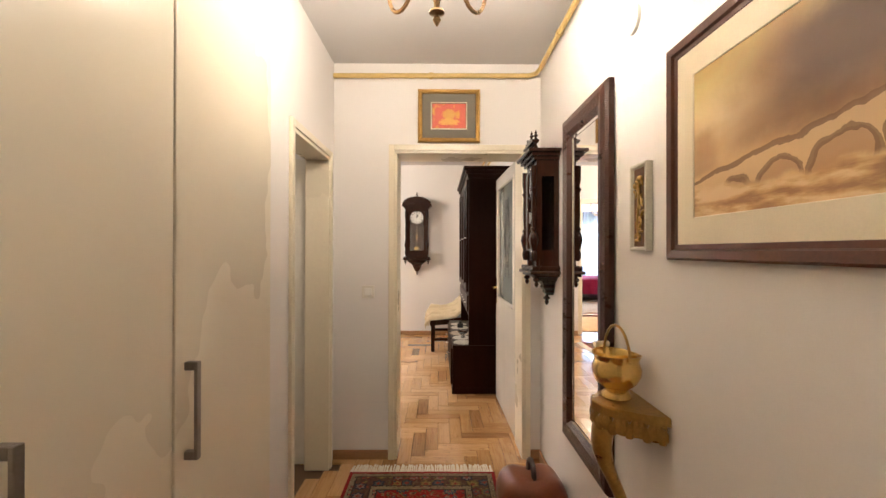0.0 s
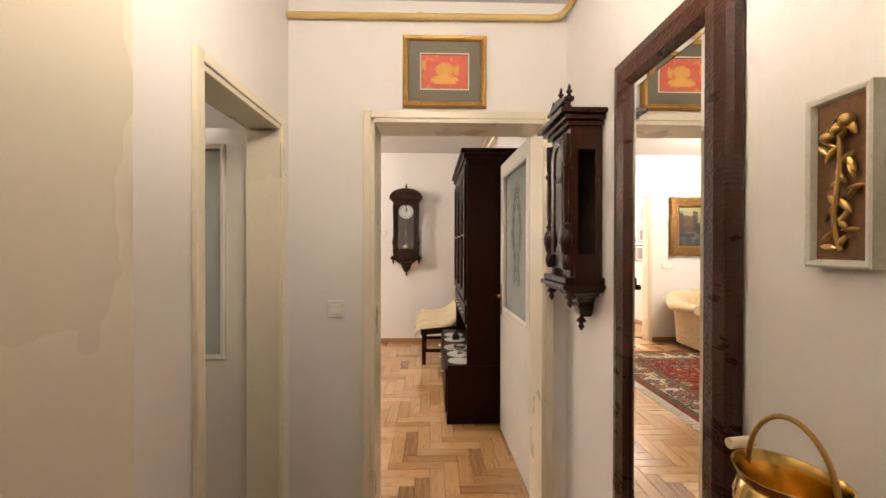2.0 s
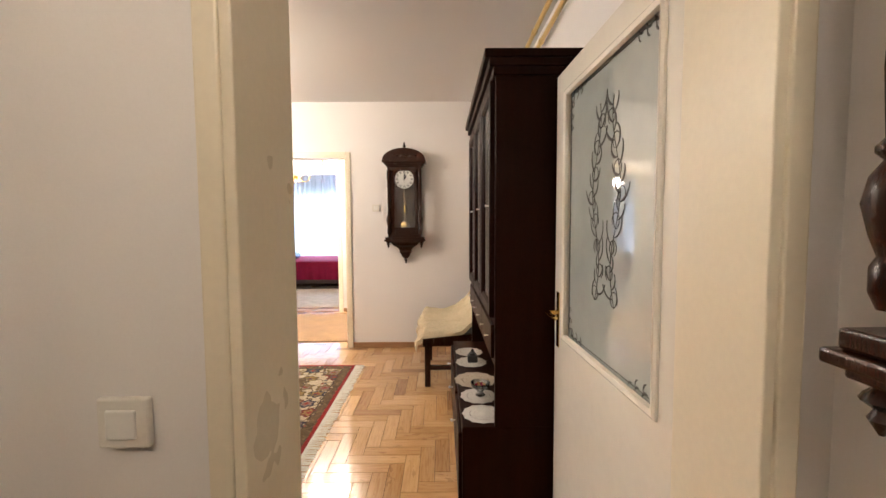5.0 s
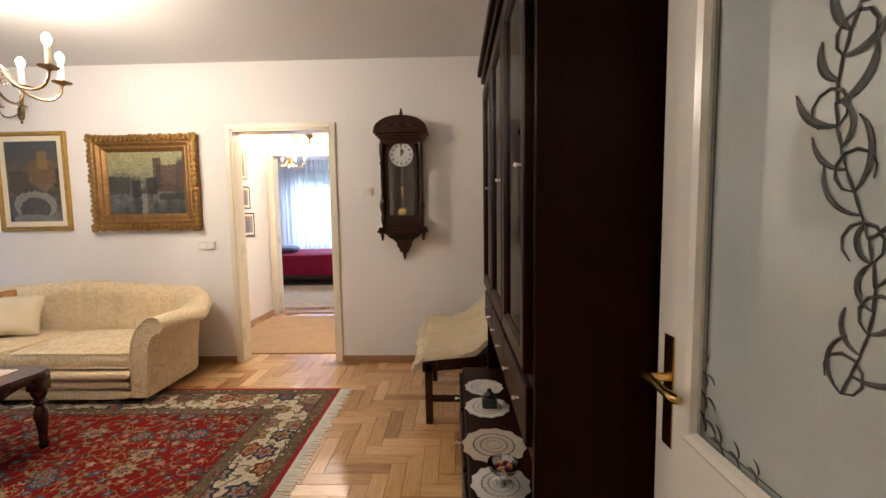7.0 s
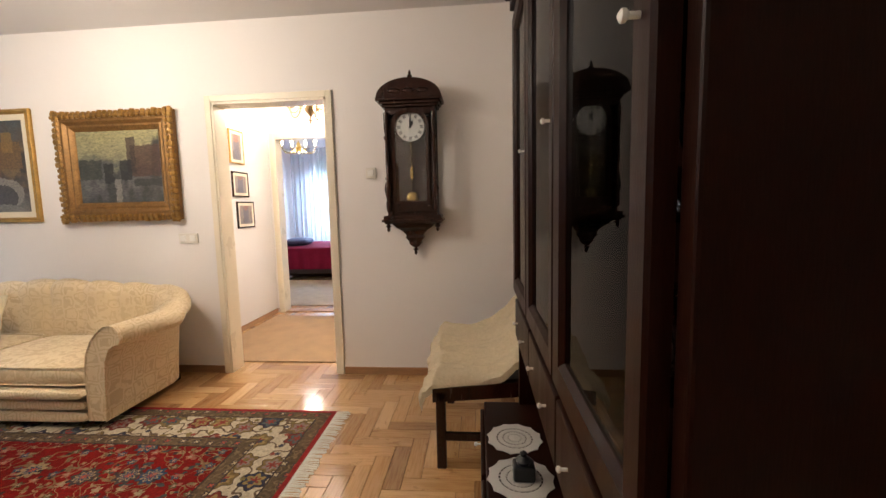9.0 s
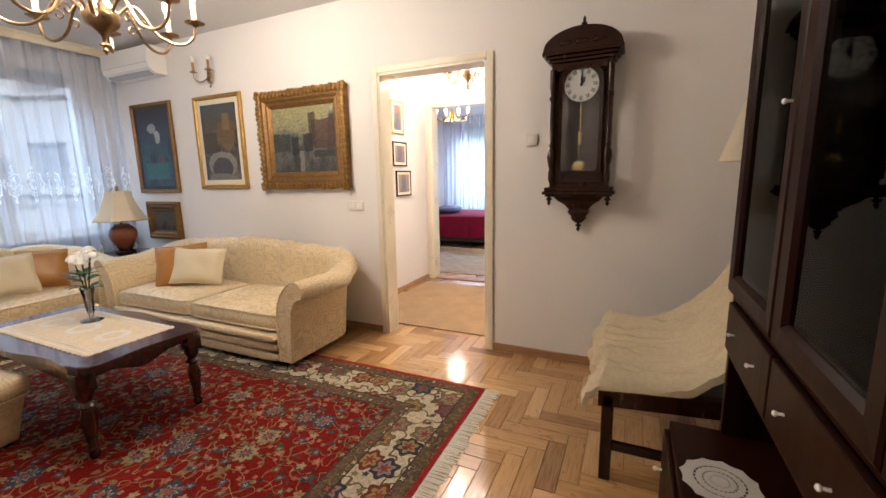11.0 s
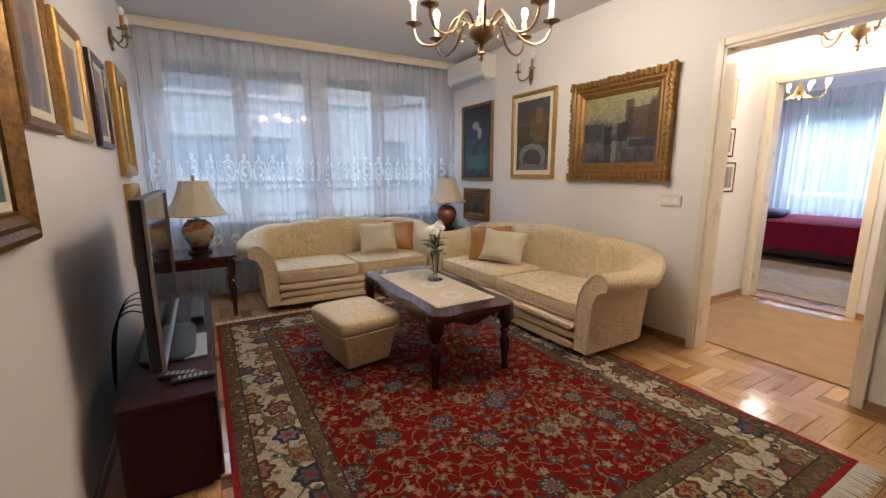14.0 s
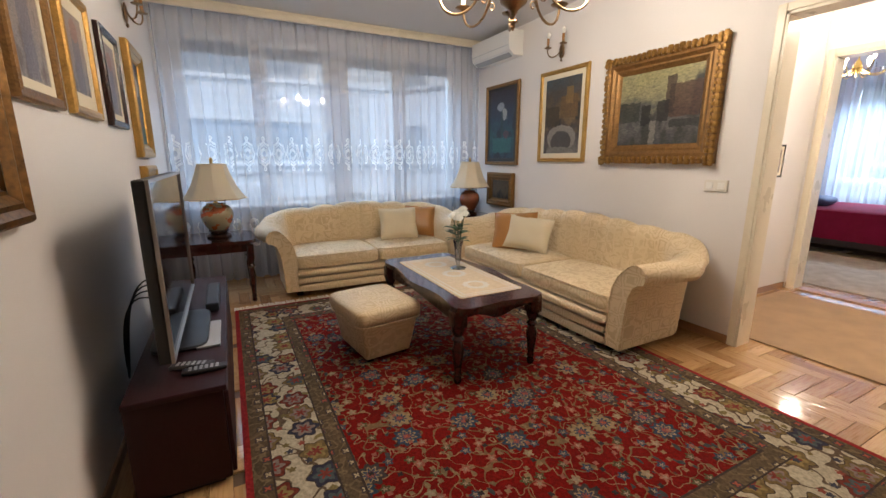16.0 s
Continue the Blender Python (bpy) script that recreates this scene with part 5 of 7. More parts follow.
def pipe_run(name, pts, label):
    ob = thing(name, pose(0, 0, 0), label, "pipe")
    part("pipe", tube(bmesh.new(), pts, 0.016, 10), PIPE, ob, smooth=True)
    for a, b in zip(pts, pts[1:]):
        mid = (Vector(a) + Vector(b)) / 2
        if (Vector(a) - Vector(b)).length > 0.6:
            bm = bmesh.new()
            lathe(bm, [(0.021, -0.012), (0.021, 0.012)], (0, 0, 0), 10)
            d = (Vector(b) - Vector(a)).to_track_quat("Z", "Y").to_matrix().to_4x4()
            bmesh.ops.transform(bm, matrix=Matrix.Translation(mid) @ d, verts=bm.verts)
            part("clip", bm, PIPE, ob)
    return ob


pipe_run("gas_pipe", [(HL_X + 0.005, HEND - 0.03, 2.555), (0.60, HEND - 0.03, 2.56), (HR - 0.045, HEND - 0.05, 2.565), (HR - 0.03, HEND - 0.12, 2.57), (HR - 0.03, 1.8, 2.585), (HR - 0.03, -1.4, 2.60)], "yellow painted gas pipe along the hall walls below the ceiling")
pipe_run("gas_pipe", [(LR - 0.09, TVW + 0.02, 2.74), (LR - 0.09, FAR - 0.03, 2.74)], "yellow painted gas pipe along the living room wall")
pipe_run("gas_pipe", [(LR - 0.04, TVW + 0.02, 2.68), (LR - 0.04, FAR - 0.03, 2.68)], "yellow painted gas pipe along the living room wall")


def console_shelf():
    ob = thing("console_shelf", pose(HR - 0.001, 1.34, 0.905, 0, 0, -90), "small brass-topped wall console on a carved cabriole leg", "shelf")
    out = [(-0.15, 0.0), (0.15, 0.0), (0.145, 0.04), (0.11, 0.08), (0.09, 0.13), (0.05, 0.165), (0, 0.178), (-0.05, 0.165), (-0.09, 0.13), (-0.11, 0.08), (-0.145, 0.04)]
    bm = bmesh.new()
    prism(bm, [(x, -y) for x, y in out], -0.028, 0.0, None, 0.006)
    part("top", bm, BRASS, ob)
    bm = bmesh.new()
    for (x0, y0), (x1, y1) in zip(out[1:], out[2:] + out[:1]):
        for k in range(3):
            t = (k + 0.5) / 3
            x, y = x0 + (x1 - x0) * t, y0 + (y1 - y0) * t
            if y > 0.01:
                puff(bm, (x * 0.93, -y * 0.93, -0.05 - 0.012 * (k % 2)), (0.035, 0.035, 0.055), 1, 1, 8, 5)
    prism(bm, [(x * 0.86, -y * 0.86) for x, y in out], -0.085, -0.028)
    part("carved_apron", bm, BRASS, ob, "carved gilt apron", True)
    bm = bmesh.new()
    tube(bm, bez((0, -0.13, -0.06), (0, -0.20, -0.22), (0, -0.02, -0.30), (0, -0.06, -0.52), 12) + [Vector((0, -0.09, -0.56)), Vector((0, -0.06, -0.585))], [0.034, 0.036, 0.034, 0.03, 0.026, 0.022, 0.020, 0.019, 0.018, 0.018, 0.018, 0.019, 0.02, 0.022, 0.014], 10)
    tube(bm, bez((0, -0.07, -0.53), (0, -0.03, -0.5), (0, -0.01, -0.45), (0, -0.003, -0.4), 6), 0.014, 8)
    part("leg", bm, BRASS, ob, smooth=True)
    # bucket rests on the top
    ob = thing("coal_bucket", pose(HR - 0.09, 1.36, 0.9065, 0, 0, -80), "polished brass coal scuttle bucket with swing handle", "bucket")
    bm = bmesh.new()
    lathe(bm, [(0.05, 0.0), (0.056, 0.004), (0.054, 0.018), (0.042, 0.03), (0.046, 0.038), (0.075, 0.06), (0.09, 0.09), (0.092, 0.115), (0.084, 0.14), (0.078, 0.15), (0.088, 0.172), (0.084, 0.172), (0.073, 0.15), (0.08, 0.115), (0.06, 0.06), (0.001, 0.05)], (0, 0, 0), 28)
    for v in bm.verts:
        if v.co.z > 0.145:
            v.co.z += 0.28 * abs(v.co.x) ** 1.5 - 0.004
            v.co.x *= 1.12
    bmesh.ops.scale(bm, vec=(0.85, 0.85, 0.85), verts=bm.verts)
    part("bowl", bm, BRASSP, ob, smooth=True)
    hpts = [(0.073 * math.cos(a), 0.0, 0.128 + 0.11 * math.sin(a)) for a in (math.pi * k / 18 for k in range(19))]
    part("bail_handle", tube(bmesh.new(), hpts, 0.0045, 8), BRASS, ob, smooth=True)
    bm = bmesh.new()
    tube(bm, [(-0.088, -0.026, 0.158), (-0.088, 0.026, 0.158)], 0.010, 10)
    part("grip", bm, CANDLE, ob, "pale turned grip", True)


console_shelf()


def leather_bag():
    ob = thing("leather_bag", pose(0.505, 2.21, 0.0, 0, 0, 4), "brown leather bag with a dark carrying handle on the floor", "bag")
    bm = bmesh.new()
    puff(bm, (0, 0, 0.105), (0.36, 0.26, 0.21), 0.45, 0.45, 28, 14)
    for v in bm.verts:
        v.co.z = max(v.co.z, 0.0)
        v.co.x *= 1 - 0.25 * max(0, v.co.z - 0.12) / 0.1
        v.co.z -= 0.02 * math.exp(-(v.co.x / 0.06) ** 2) * (v.co.z > 0.12)
    part("body", bm, LEATHER, ob, smooth=True)
    part("handle", tube(bmesh.new(), [(0.0, 0.055 * math.cos(a), 0.19 + 0.075 * math.sin(a)) for a in (math.pi * k / 12 for k in range(13))], 0.014, 10), surface("dark_leather", (0.03, 0.015, 0.012), 0.4), ob, "dark leather handle", True)
    part("seam", tube(bmesh.new(), [(0.178 * math.cos(a) * (1 if abs(math.cos(a)) < 0.7 else 0.98), 0.128 * math.sin(a), 0.10) for a in (2 * math.pi * k / 40 for k in range(41))], 0.004, 5), LEATHER, ob)


leather_bag()


def rug(name, m, hx, hy, mat, label, fringe_axis):
    ob = thing(name, m, label, "rug")
    bm = bmesh.new()
    nx, ny = int(hx * 12), int(hy * 12)
    top = [[bm.verts.new((-hx + 2 * hx * i / nx, -hy + 2 * hy * j / ny, 0.008 + 0.0012 * math.sin(i * 1.7) * math.sin(j * 1.3))) for i in range(nx + 1)] for j in range(ny + 1)]
    for j in range(ny):
        for i in range(nx):
            bm.faces.new((top[j][i], top[j][i + 1], top[j + 1][i + 1], top[j + 1][i]))
    ring = [top[0][i] for i in range(nx + 1)] + [top[j][nx] for j in range(1, ny + 1)] + [top[ny][i] for i in range(nx - 1, -1, -1)] + [top[j][0] for j in range(ny - 1, 0, -1)]
    low = [bm.verts.new((v.co.x, v.co.y, 0.001)) for v in ring]
    for i in range(len(ring)):
        k = (i + 1) % len(ring)
        bm.faces.new((ring[i], low[i], low[k], ring[k]))
    part("rug_body", bm, mat, ob)
    random.seed(11)
    for s in (-1, 1):
        bm = bmesh.new()
        span = hy if fringe_axis == "x" else hx
        n = int(2 * span / 0.011)
        for i in range(n):
            u = -span + 2 * span * i / n
            ln = random.uniform(0.075, 0.10)
            dv = random.uniform(-0.012, 0.012)
            base = (hx if fringe_axis == "x" else hy) - 0.002
            pts = [(base, u, 0.006), (base + ln * 0.5, u + dv * 0.4, 0.0055), (base + ln, u + dv, 0.003)]
            if fringe_axis == "x":
                pts = [(s * a, b, c) for a, b, c in pts]
            else:
                pts = [(b, s * a, c) for a, b, c in pts]
            tube(bm, pts, [0.0055, 0.0045, 0.006], 4, 0.5)
        part("fringe", bm, FRINGE, ob, "pale cotton fringe")
    return ob


rug("hall_rug", pose(-0.095, 1.78, 0.0), 0.45, 0.8, HALLRUG, "small red and brown patterned persian rug with fringe", "y")


def arm_lamp(name, m, arms, R, drop, label, hub=1.0, tiers=1):
    """A brass chandelier: local z 0 at the ceiling, the arms' dishes about drop below."""
    ob = thing(name, m, label, "chandelier")
    bm = bmesh.new()
    lathe(bm, [(0.05, 0.0), (0.055, -0.01), (0.03, -0.05), (0.008, -0.06), (0.008, -drop + 0.20), (0.018, -drop + 0.19), (0.012, -drop + 0.16), (0.022, -drop + 0.12), (0.014, -drop + 0.09), (0.03, -drop + 0.075), (0.072 * hub, -drop + 0.045), (0.08 * hub, -drop + 0.02), (0.07 * hub, -drop - 0.02), (0.03, -drop - 0.05), (0.012, -drop - 0.07), (0.008, -drop - 0.10), (0.024, -drop - 0.105), (0.026, -drop - 0.112), (0.008, -drop - 0.12), (0.014, -drop - 0.135), (0.003, -drop - 0.155)], (0, 0, 0), 20)
    part("stem", bm, BRONZE, ob, smooth=True)
    for k in range(arms):
        a = 2 * math.pi * k / arms
        up = 0.0 if tiers == 1 or k % 2 == 0 else 0.05
        rr = R if tiers == 1 or k % 2 == 0 else R * 0.72
        d = Vector((math.cos(a), math.sin(a), 0))
        P = lambda r, z: d * r + Vector((0, 0, -drop + z))
        bm = bmesh.new()
        tube(bm, bez(P(0.06 * hub, 0.02), P(rr * 0.35, 0.16), P(rr * 0.42, 0.06), P(rr * 0.52, -0.01 + up), 9) + bez(P(rr * 0.52, -0.01 + up), P(rr * 0.66, -0.09 + up), P(rr, -0.09 + up), P(rr, 0.045 + up), 9)[1:], 0.0075, 8)
        tube(bm, [P(rr * 0.40 + 0.03 * math.cos(q * 0.6) * (1 - q / 14), 0.0 + 0.03 * math.sin(q * 0.6) * (1 - q / 14)) for q in range(12)], 0.004, 6)
        arm = part("arm", bm, BRONZE, ob, smooth=True)
        c = P(rr, 0.045 + up)
        bm = bmesh.new()
        lathe(bm, [(0.008, -0.01), (0.016, 0.0), (0.045, 0.008), (0.05, 0.014), (0.046, 0.014), (0.016, 0.008), (0.02, 0.02), (0.017, 0.028)], c, 16)
        part("drip_dish", bm, BRONZE, arm, smooth=True)
        bm = bmesh.new()
        lathe(bm, [(0.0135, 0.024), (0.0135, 0.115), (0.011, 0.118)], c, 12)
        part("candle_sleeve", bm, CANDLE, arm, "cream candle sleeve", True)
        bm = bmesh.new()
        lathe(bm, [(0.008, 0.118), (0.014, 0.13), (0.021, 0.15), (0.021, 0.165), (0.013, 0.182), (0.002, 0.19)], c, 12)
        part("bulb", bm, BULB, arm, "lit bulb", True)
    return ob


arm_lamp("hall_chandelier", pose(HL[0], HL[1], HALLZ, 0, 0, 30), 3, 0.20, 0.36, "small brass three-armed hall lamp, lit", 0.7)
arm_lamp("chandelier", pose(CH[0], CH[1], LIVZ, 0, 0, 12), 8, 0.40, 0.66, "bronze eight-armed candle chandelier, lit", 1.0)
arm_lamp("corridor_chandelier", pose(CL[0], CL[1], LIVZ, 0, 0, 20), 5, 0.26, 0.42, "brass five-armed corridor lamp, lit", 0.8)


# ---- living room things ----
rug("persian_rug", pose(-2.615, 4.935, 0.0), 1.785, 1.29, RUG, "large red persian rug with cream floral border and fringe", "x")


def cabinet():
    """Tall display cabinet; front towards -x. Local x runs along its length, front towards -y, back on y = 0."""
    L = 1.46
    ob = thing("display_cabinet", pose(0.715, 4.0 + L, 0, 0, 0, -90), "tall dark mahogany display cabinet with glazed doors", "cabinet")
    x0, x1 = 0.0, L
    dl, du = 0.575, 0.42   # depths of base and upper part
    part("base", B(x0, x1, -dl, -0.002, 0.0, 0.47, 0.006), CABWOOD, ob)
    part("plinth", B(x0 - 0.004, x1 + 0.004, -dl - 0.006, -0.01, 0.0, 0.06, 0.004), CABWOOD, ob)
    for k in range(3):
        w = L / 3
        d = part("base_door", B(w * k + 0.012, w * (k + 1) - 0.012, -dl - 0.018, -dl, 0.09, 0.44, 0.006), CABWOOD, ob)
        bm = bmesh.new()
        lathe(bm, [(0.004, 0), (0.004, 0.012), (0.009, 0.018), (0.009, 0.024), (0.003, 0.03)], (0, 0, 0), 10)
        bmesh.ops.transform(bm, matrix=Matrix.Translation((w * k + 0.06, -dl - 0.018, 0.30)) @ Matrix.Rotation(radians(90), 4, "X"), verts=bm.verts)
        part("knob", bm, DIAL, d, "white porcelain knob", True)
    for a, b in ((x0, x0 + 0.03), (x1 - 0.03, x1)):
        part("side_panel", B(a, b, -du, -0.002, 0.47, 2.16, 0.004), CABWOOD, ob)
    part("back_panel", B(x0 + 0.03, x1 - 0.03, -0.02, -0.004, 0.47, 2.16), CABWOOD, ob)
    part("top_panel", B(x0 + 0.03, x1 - 0.03, -du, -0.02, 2.12, 2.16), CABWOOD, ob)
    part("middle_panel", B(x0 + 0.03, x1 - 0.03, -du, -0.02, 0.76, 0.79), CABWOOD, ob)
    part("drawer_panel", B(x0 + 0.03, x1 - 0.03, -du, -0.02, 0.955, 0.985), CABWOOD, ob)
    for e, z0, z1 in ((0.012, 2.10, 2.14), (0.03, 2.14, 2.18), (0.05, 2.18, 2.22)):
        part("cornice", B(x0 - min(e, 0.006), x1 + min(e, 0.012), -du - e, -0.002, z0 + 0.001, z1, 0.006), CABWOOD, ob)
    w = (L - 0.06) / 3
    for k in range(3):
        a, b = x0 + 0.03 + w * k, x0 + 0.03 + w * (k + 1)
        d = part("drawer", B(a + 0.004, b - 0.004, -du - 0.016, -du + 0.001, 0.792, 0.953, 0.005), CABWOOD, ob)
        for xx in (a + 0.12, b - 0.12):
            bm = bmesh.new()
            lathe(bm, [(0.0035, 0), (0.0035, 0.011), (0.0065, 0.014), (0.0065, 0.018), (0.002, 0.021)], (0, 0, 0), 10)
            bmesh.ops.transform(bm, matrix=Matrix.Translation((xx, -du - 0.016, 0.875)) @ Matrix.Rotation(radians(90), 4, "X"), verts=bm.verts)
            part("knob", bm, DIAL, d, "white porcelain knob", True)
        bm = bmesh.new()
        dw, dh = b - a - 0.008, 2.09 - 0.99
        rect_frame(bm, dw, dh, [(0, 0), (0, 0.02), (0.006, 0.024), (0.05, 0.022), (0.062, 0.012), (0.064, 0)])
        bmesh.ops.transform(bm, matrix=Matrix.Translation(((a + b) / 2, -du, 0.99 + dh / 2)), verts=bm.verts)
        d = part("glazed_door", bm, CABWOOD, ob)
        part("pane", B(a + 0.06, b - 0.06, -du - 0.010, -du - 0.006, 1.045, 2.035), SMOKE, d).visible_shadow = False
        bm = bmesh.new()
        lathe(bm, [(0.0035, 0), (0.0035, 0.011), (0.0065, 0.014), (0.0065, 0.018), (0.002, 0.021)], (0, 0, 0), 10)
        bmesh.ops.transform(bm, matrix=Matrix.Translation((b - 0.035, -du - 0.022, 1.52)) @ Matrix.Rotation(radians(90), 4, "X"), verts=bm.verts)
        part("knob", bm, DIAL, d, "white porcelain knob", True)
    for z in (1.33, 1.68):
        part("shelf", B(x0 + 0.035, x1 - 0.035, -du + 0.04, -0.022, z, z + 0.012), CRYSTAL, ob, "glass shelf")
    return L


CABL = cabinet()
random.seed(21)


def crystal_piece(x, y, z, s, kind):
    ob = thing("crystal_vase" if kind else "crystal_bowl", pose(x, y, z), "cut crystal vase on a cabinet shelf" if kind else "cut crystal bowl on a cabinet shelf", "glassware", "cabinet crystal")
    bm = bmesh.new()
    if kind:
        lathe(bm, [(0.03 * s, 0), (0.035 * s, 0.01), (0.015 * s, 0.03), (0.02 * s, 0.06), (0.04 * s, 0.12), (0.05 * s, 0.19), (0.045 * s, 0.19), (0.03 * s, 0.11)], (0, 0, 0), 16, 0.03)
    else:
        lathe(bm, [(0.03 * s, 0), (0.03 * s, 0.012), (0.06 * s, 0.03), (0.085 * s, 0.075), (0.08 * s, 0.075), (0.05 * s, 0.03)], (0, 0, 0), 16, 0.05)
    part("body", bm, CRYSTAL, ob, smooth=False)


for sh, z in enumerate((0.986, 1.343, 1.693)):
    for k in range(9):
        crystal_piece(0.715 - random.uniform(0.13, 0.27), 4.12 + 0.15 * k + random.uniform(-0.02, 0.02), z, random.uniform(0.75, 1.1), (k + sh) % 2)


def doily(x, y, z, r, rot, col, label):
    ob = thing("doily", pose(x, y, z, 0, 0, rot), label, "doily", "doilies on the cabinet base")
    for k, (r0, r1) in enumerate(((0.0, 0.22), (0.27, 0.40), (0.46, 0.62), (0.68, 1.0))):
        bm = bmesh.new()
        n = 36
        lo = []
        for rr in (r0, r1):
            for h in (0.0005, 0.003):
                lo.append([(r * rr * (1 + (0.05 * math.cos(12 * 2 * math.pi * i / n) if rr == 1 else 0)) * math.cos(2 * math.pi * i / n) + 1e-4 * math.cos(2 * math.pi * i / n), r * rr * (1 + (0.05 * math.cos(12 * 2 * math.pi * i / n) if rr == 1 else 0)) * math.sin(2 * math.pi * i / n) + 1e-4 * math.sin(2 * math.pi * i / n), h) for i in range(n)])
        rings(bm, [lo[0], lo[1], lo[3], lo[2], lo[0]], True, False)
        part("crochet_ring", bm, col, ob)
    if True:
        bm = bmesh.new()
        for i in range(24):
            a = 2 * math.pi * i / 24
            tube(bm, [(r * 0.2 * math.cos(a), r * 0.2 * math.sin(a), 0.0018), (r * 0.7 * math.cos(a), r * 0.7 * math.sin(a), 0.0018)], 0.0022, 4)
        part("crochet_spokes", bm, col, ob)


BEIGECR = surface("ecru_crochet", (0.48, 0.41, 0.32), 0.95, var=0.12, grain=300, bump=0.8)
for yy, rr, cc in ((5.16, 0.10, DOILY), (4.93, 0.105, DOILY), (4.60, 0.125, BEIGECR), (4.36, 0.10, DOILY), (4.14, 0.10, DOILY)):
    doily(0.25, yy, 0.4705, rr, yy * 50, cc, "round crocheted doily on the cabinet base")


def trinket(x, y, dark):
    ob = thing("ink_stand" if dark else "glass_dish", pose(x, y, 0.474), "small black lidded box on a doily" if dark else "small glass dish of sweets on a doily", "ornament")
    bm = bmesh.new()
    if dark:
        box(bm, -0.035, 0.035, -0.03, 0.03, 0, 0.05, 0.008)
        lathe(bm, [(0.022, 0.05), (0.026, 0.062), (0.01, 0.075), (0.012, 0.085), (0.002, 0.092)], (0, 0, 0), 12)
        part("body", bm, BLACKPL, ob)
    else:
        lathe(bm, [(0.025, 0), (0.028, 0.006), (0.012, 0.02), (0.02, 0.03), (0.05, 0.055), (0.055, 0.075), (0.05, 0.075), (0.03, 0.045)], (0, 0, 0), 16)
        part("bowl", bm, CRYSTAL, ob, smooth=True)
        for k in range(7):
            bm = bmesh.new()
            puff(bm, (0.02 * math.cos(k * 1.05), 0.02 * math.sin(k * 1.05), 0.062), (0.022, 0.018, 0.016), 1, 1, 8, 5)
            part("sweet", bm, BURG if k % 2 else TERRA, ob, smooth=True)


trinket(0.26, 4.93, True)
trinket(0.26, 4.36, False)


def lounge_chair():
    """Low dark wood chair under a fleece throw; seat faces -x, back towards +x."""
    ob = thing("lounge_chair", pose(0.16, 6.05, 0), "low dark wooden chair covered with a beige fleece throw", "chair")
    for y in (-0.37, 0.34):
        part("leg", B(-0.265, -0.215, y - 0.022, y + 0.022, 0, 0.42, 0.006), DARK, ob)
        part("leg", B(0.36, 0.41, y - 0.022, y + 0.022, 0, 0.46, 0.006), DARK, ob)
        part("stretcher", B(-0.24, 0.385, y - 0.014, y + 0.014, 0.15, 0.19, 0.004), DARK, ob)
        bm = bmesh.new()
        prism(bm, [(-0.28, 0.36), (0.44, 0.42), (0.44, 0.50), (-0.28, 0.43)], -0.022, 0.022, Matrix.Translation((0, y, 0)) @ UPRIGHT)
        part("side_rail", bm, DARK, ob)
    part("cross_rail", B(-0.262, -0.22, -0.35, 0.32, 0.345, 0.40, 0.004), DARK, ob)
    # throw: a thick sheet over seat and back, with folds
    bm = bmesh.new()
    prof = [(-0.335, 0.385), (-0.33, 0.45), (-0.27, 0.495), (-0.13, 0.49), (0.02, 0.515), (0.12, 0.575), (0.20, 0.68), (0.29, 0.82), (0.38, 0.94), (0.46, 0.975)]
    fine = []
    for (xa, za), (xb, zb) in zip(prof, prof[1:]):
        fine += [(xa + (xb - xa) * q / 5, za + (zb - za) * q / 5) for q in range(5)]
    prof = fine + [prof[-1]]
    rows = []
    ny = 70
    for j in range(ny + 1):
        v = -0.385 + 0.805 * j / ny
        row = []
        for i, (x, z) in enumerate(prof):
            w = i / 5
            f = 0.014 * math.sin(v * 26 + w * 0.9) * math.sin(v * 7 + w) + 0.008 * math.sin(v * 47 + w * 1.7)
            f += 0.007 * math.sin(v * 83 + 2.1 * math.sin(w * 1.3) + w * 2.6) + 0.005 * math.sin(w * 6.1 + 3.0 * math.sin(v * 11))
            lift = 0.08 * max(0, (v - 0.15)) / 0.27 * (1 if i > 5 else 0.5)
            hem = -0.035 * max(0.0, 1 - j / 4) - 0.02 * max(0.0, 1 - (ny - j) / 4)
            roll = 0.018 * math.exp(-((j - 7) / 3.5) ** 2)
            row.append((x - 0.02 * math.sin(v * 9) + (0.02 if i < 3 else 0) * math.sin(v * 40), v, z - 0.012 + f + lift + hem + roll))
        rows.append(row)
    top = [[bm.verts.new(p) for p in r] for r in rows]
    bot = [[bm.verts.new((p[0] + 0.012, p[1], p[2] - 0.03)) for p in r] for r in rows]
    n = len(prof)
    for j in range(ny):
        for i in range(n - 1):
            bm.faces.new((top[j][i], top[j][i + 1], top[j + 1][i + 1], top[j + 1][i]))
            bm.faces.new((bot[j][i], bot[j + 1][i], bot[j + 1][i + 1], bot[j][i + 1]))
        for i in (0, n - 1):
            bm.faces.new((top[j][i], top[j + 1][i], bot[j + 1][i], bot[j][i]))
    for j in (0, ny):
        for i in range(n - 1):
            bm.faces.new((top[j][i], bot[j][i], bot[j][i + 1], top[j][i + 1]))
    part("fleece_throw", bm, COVER, ob, "beige fleece throw", True)
    part("seat_pad", B(-0.26, 0.40, -0.35, 0.32, 0.40, 0.455, 0.02), BLACKPL, ob, "dark upholstered seat")
    bm = bmesh.new()
    prism(bm, [(0.24, 0.46), (0.33, 0.46), (0.47, 0.88), (0.42, 0.90)], -0.33, 0.30, UPRIGHT)
    part("backrest", bm, DARK, ob)


lounge_chair()


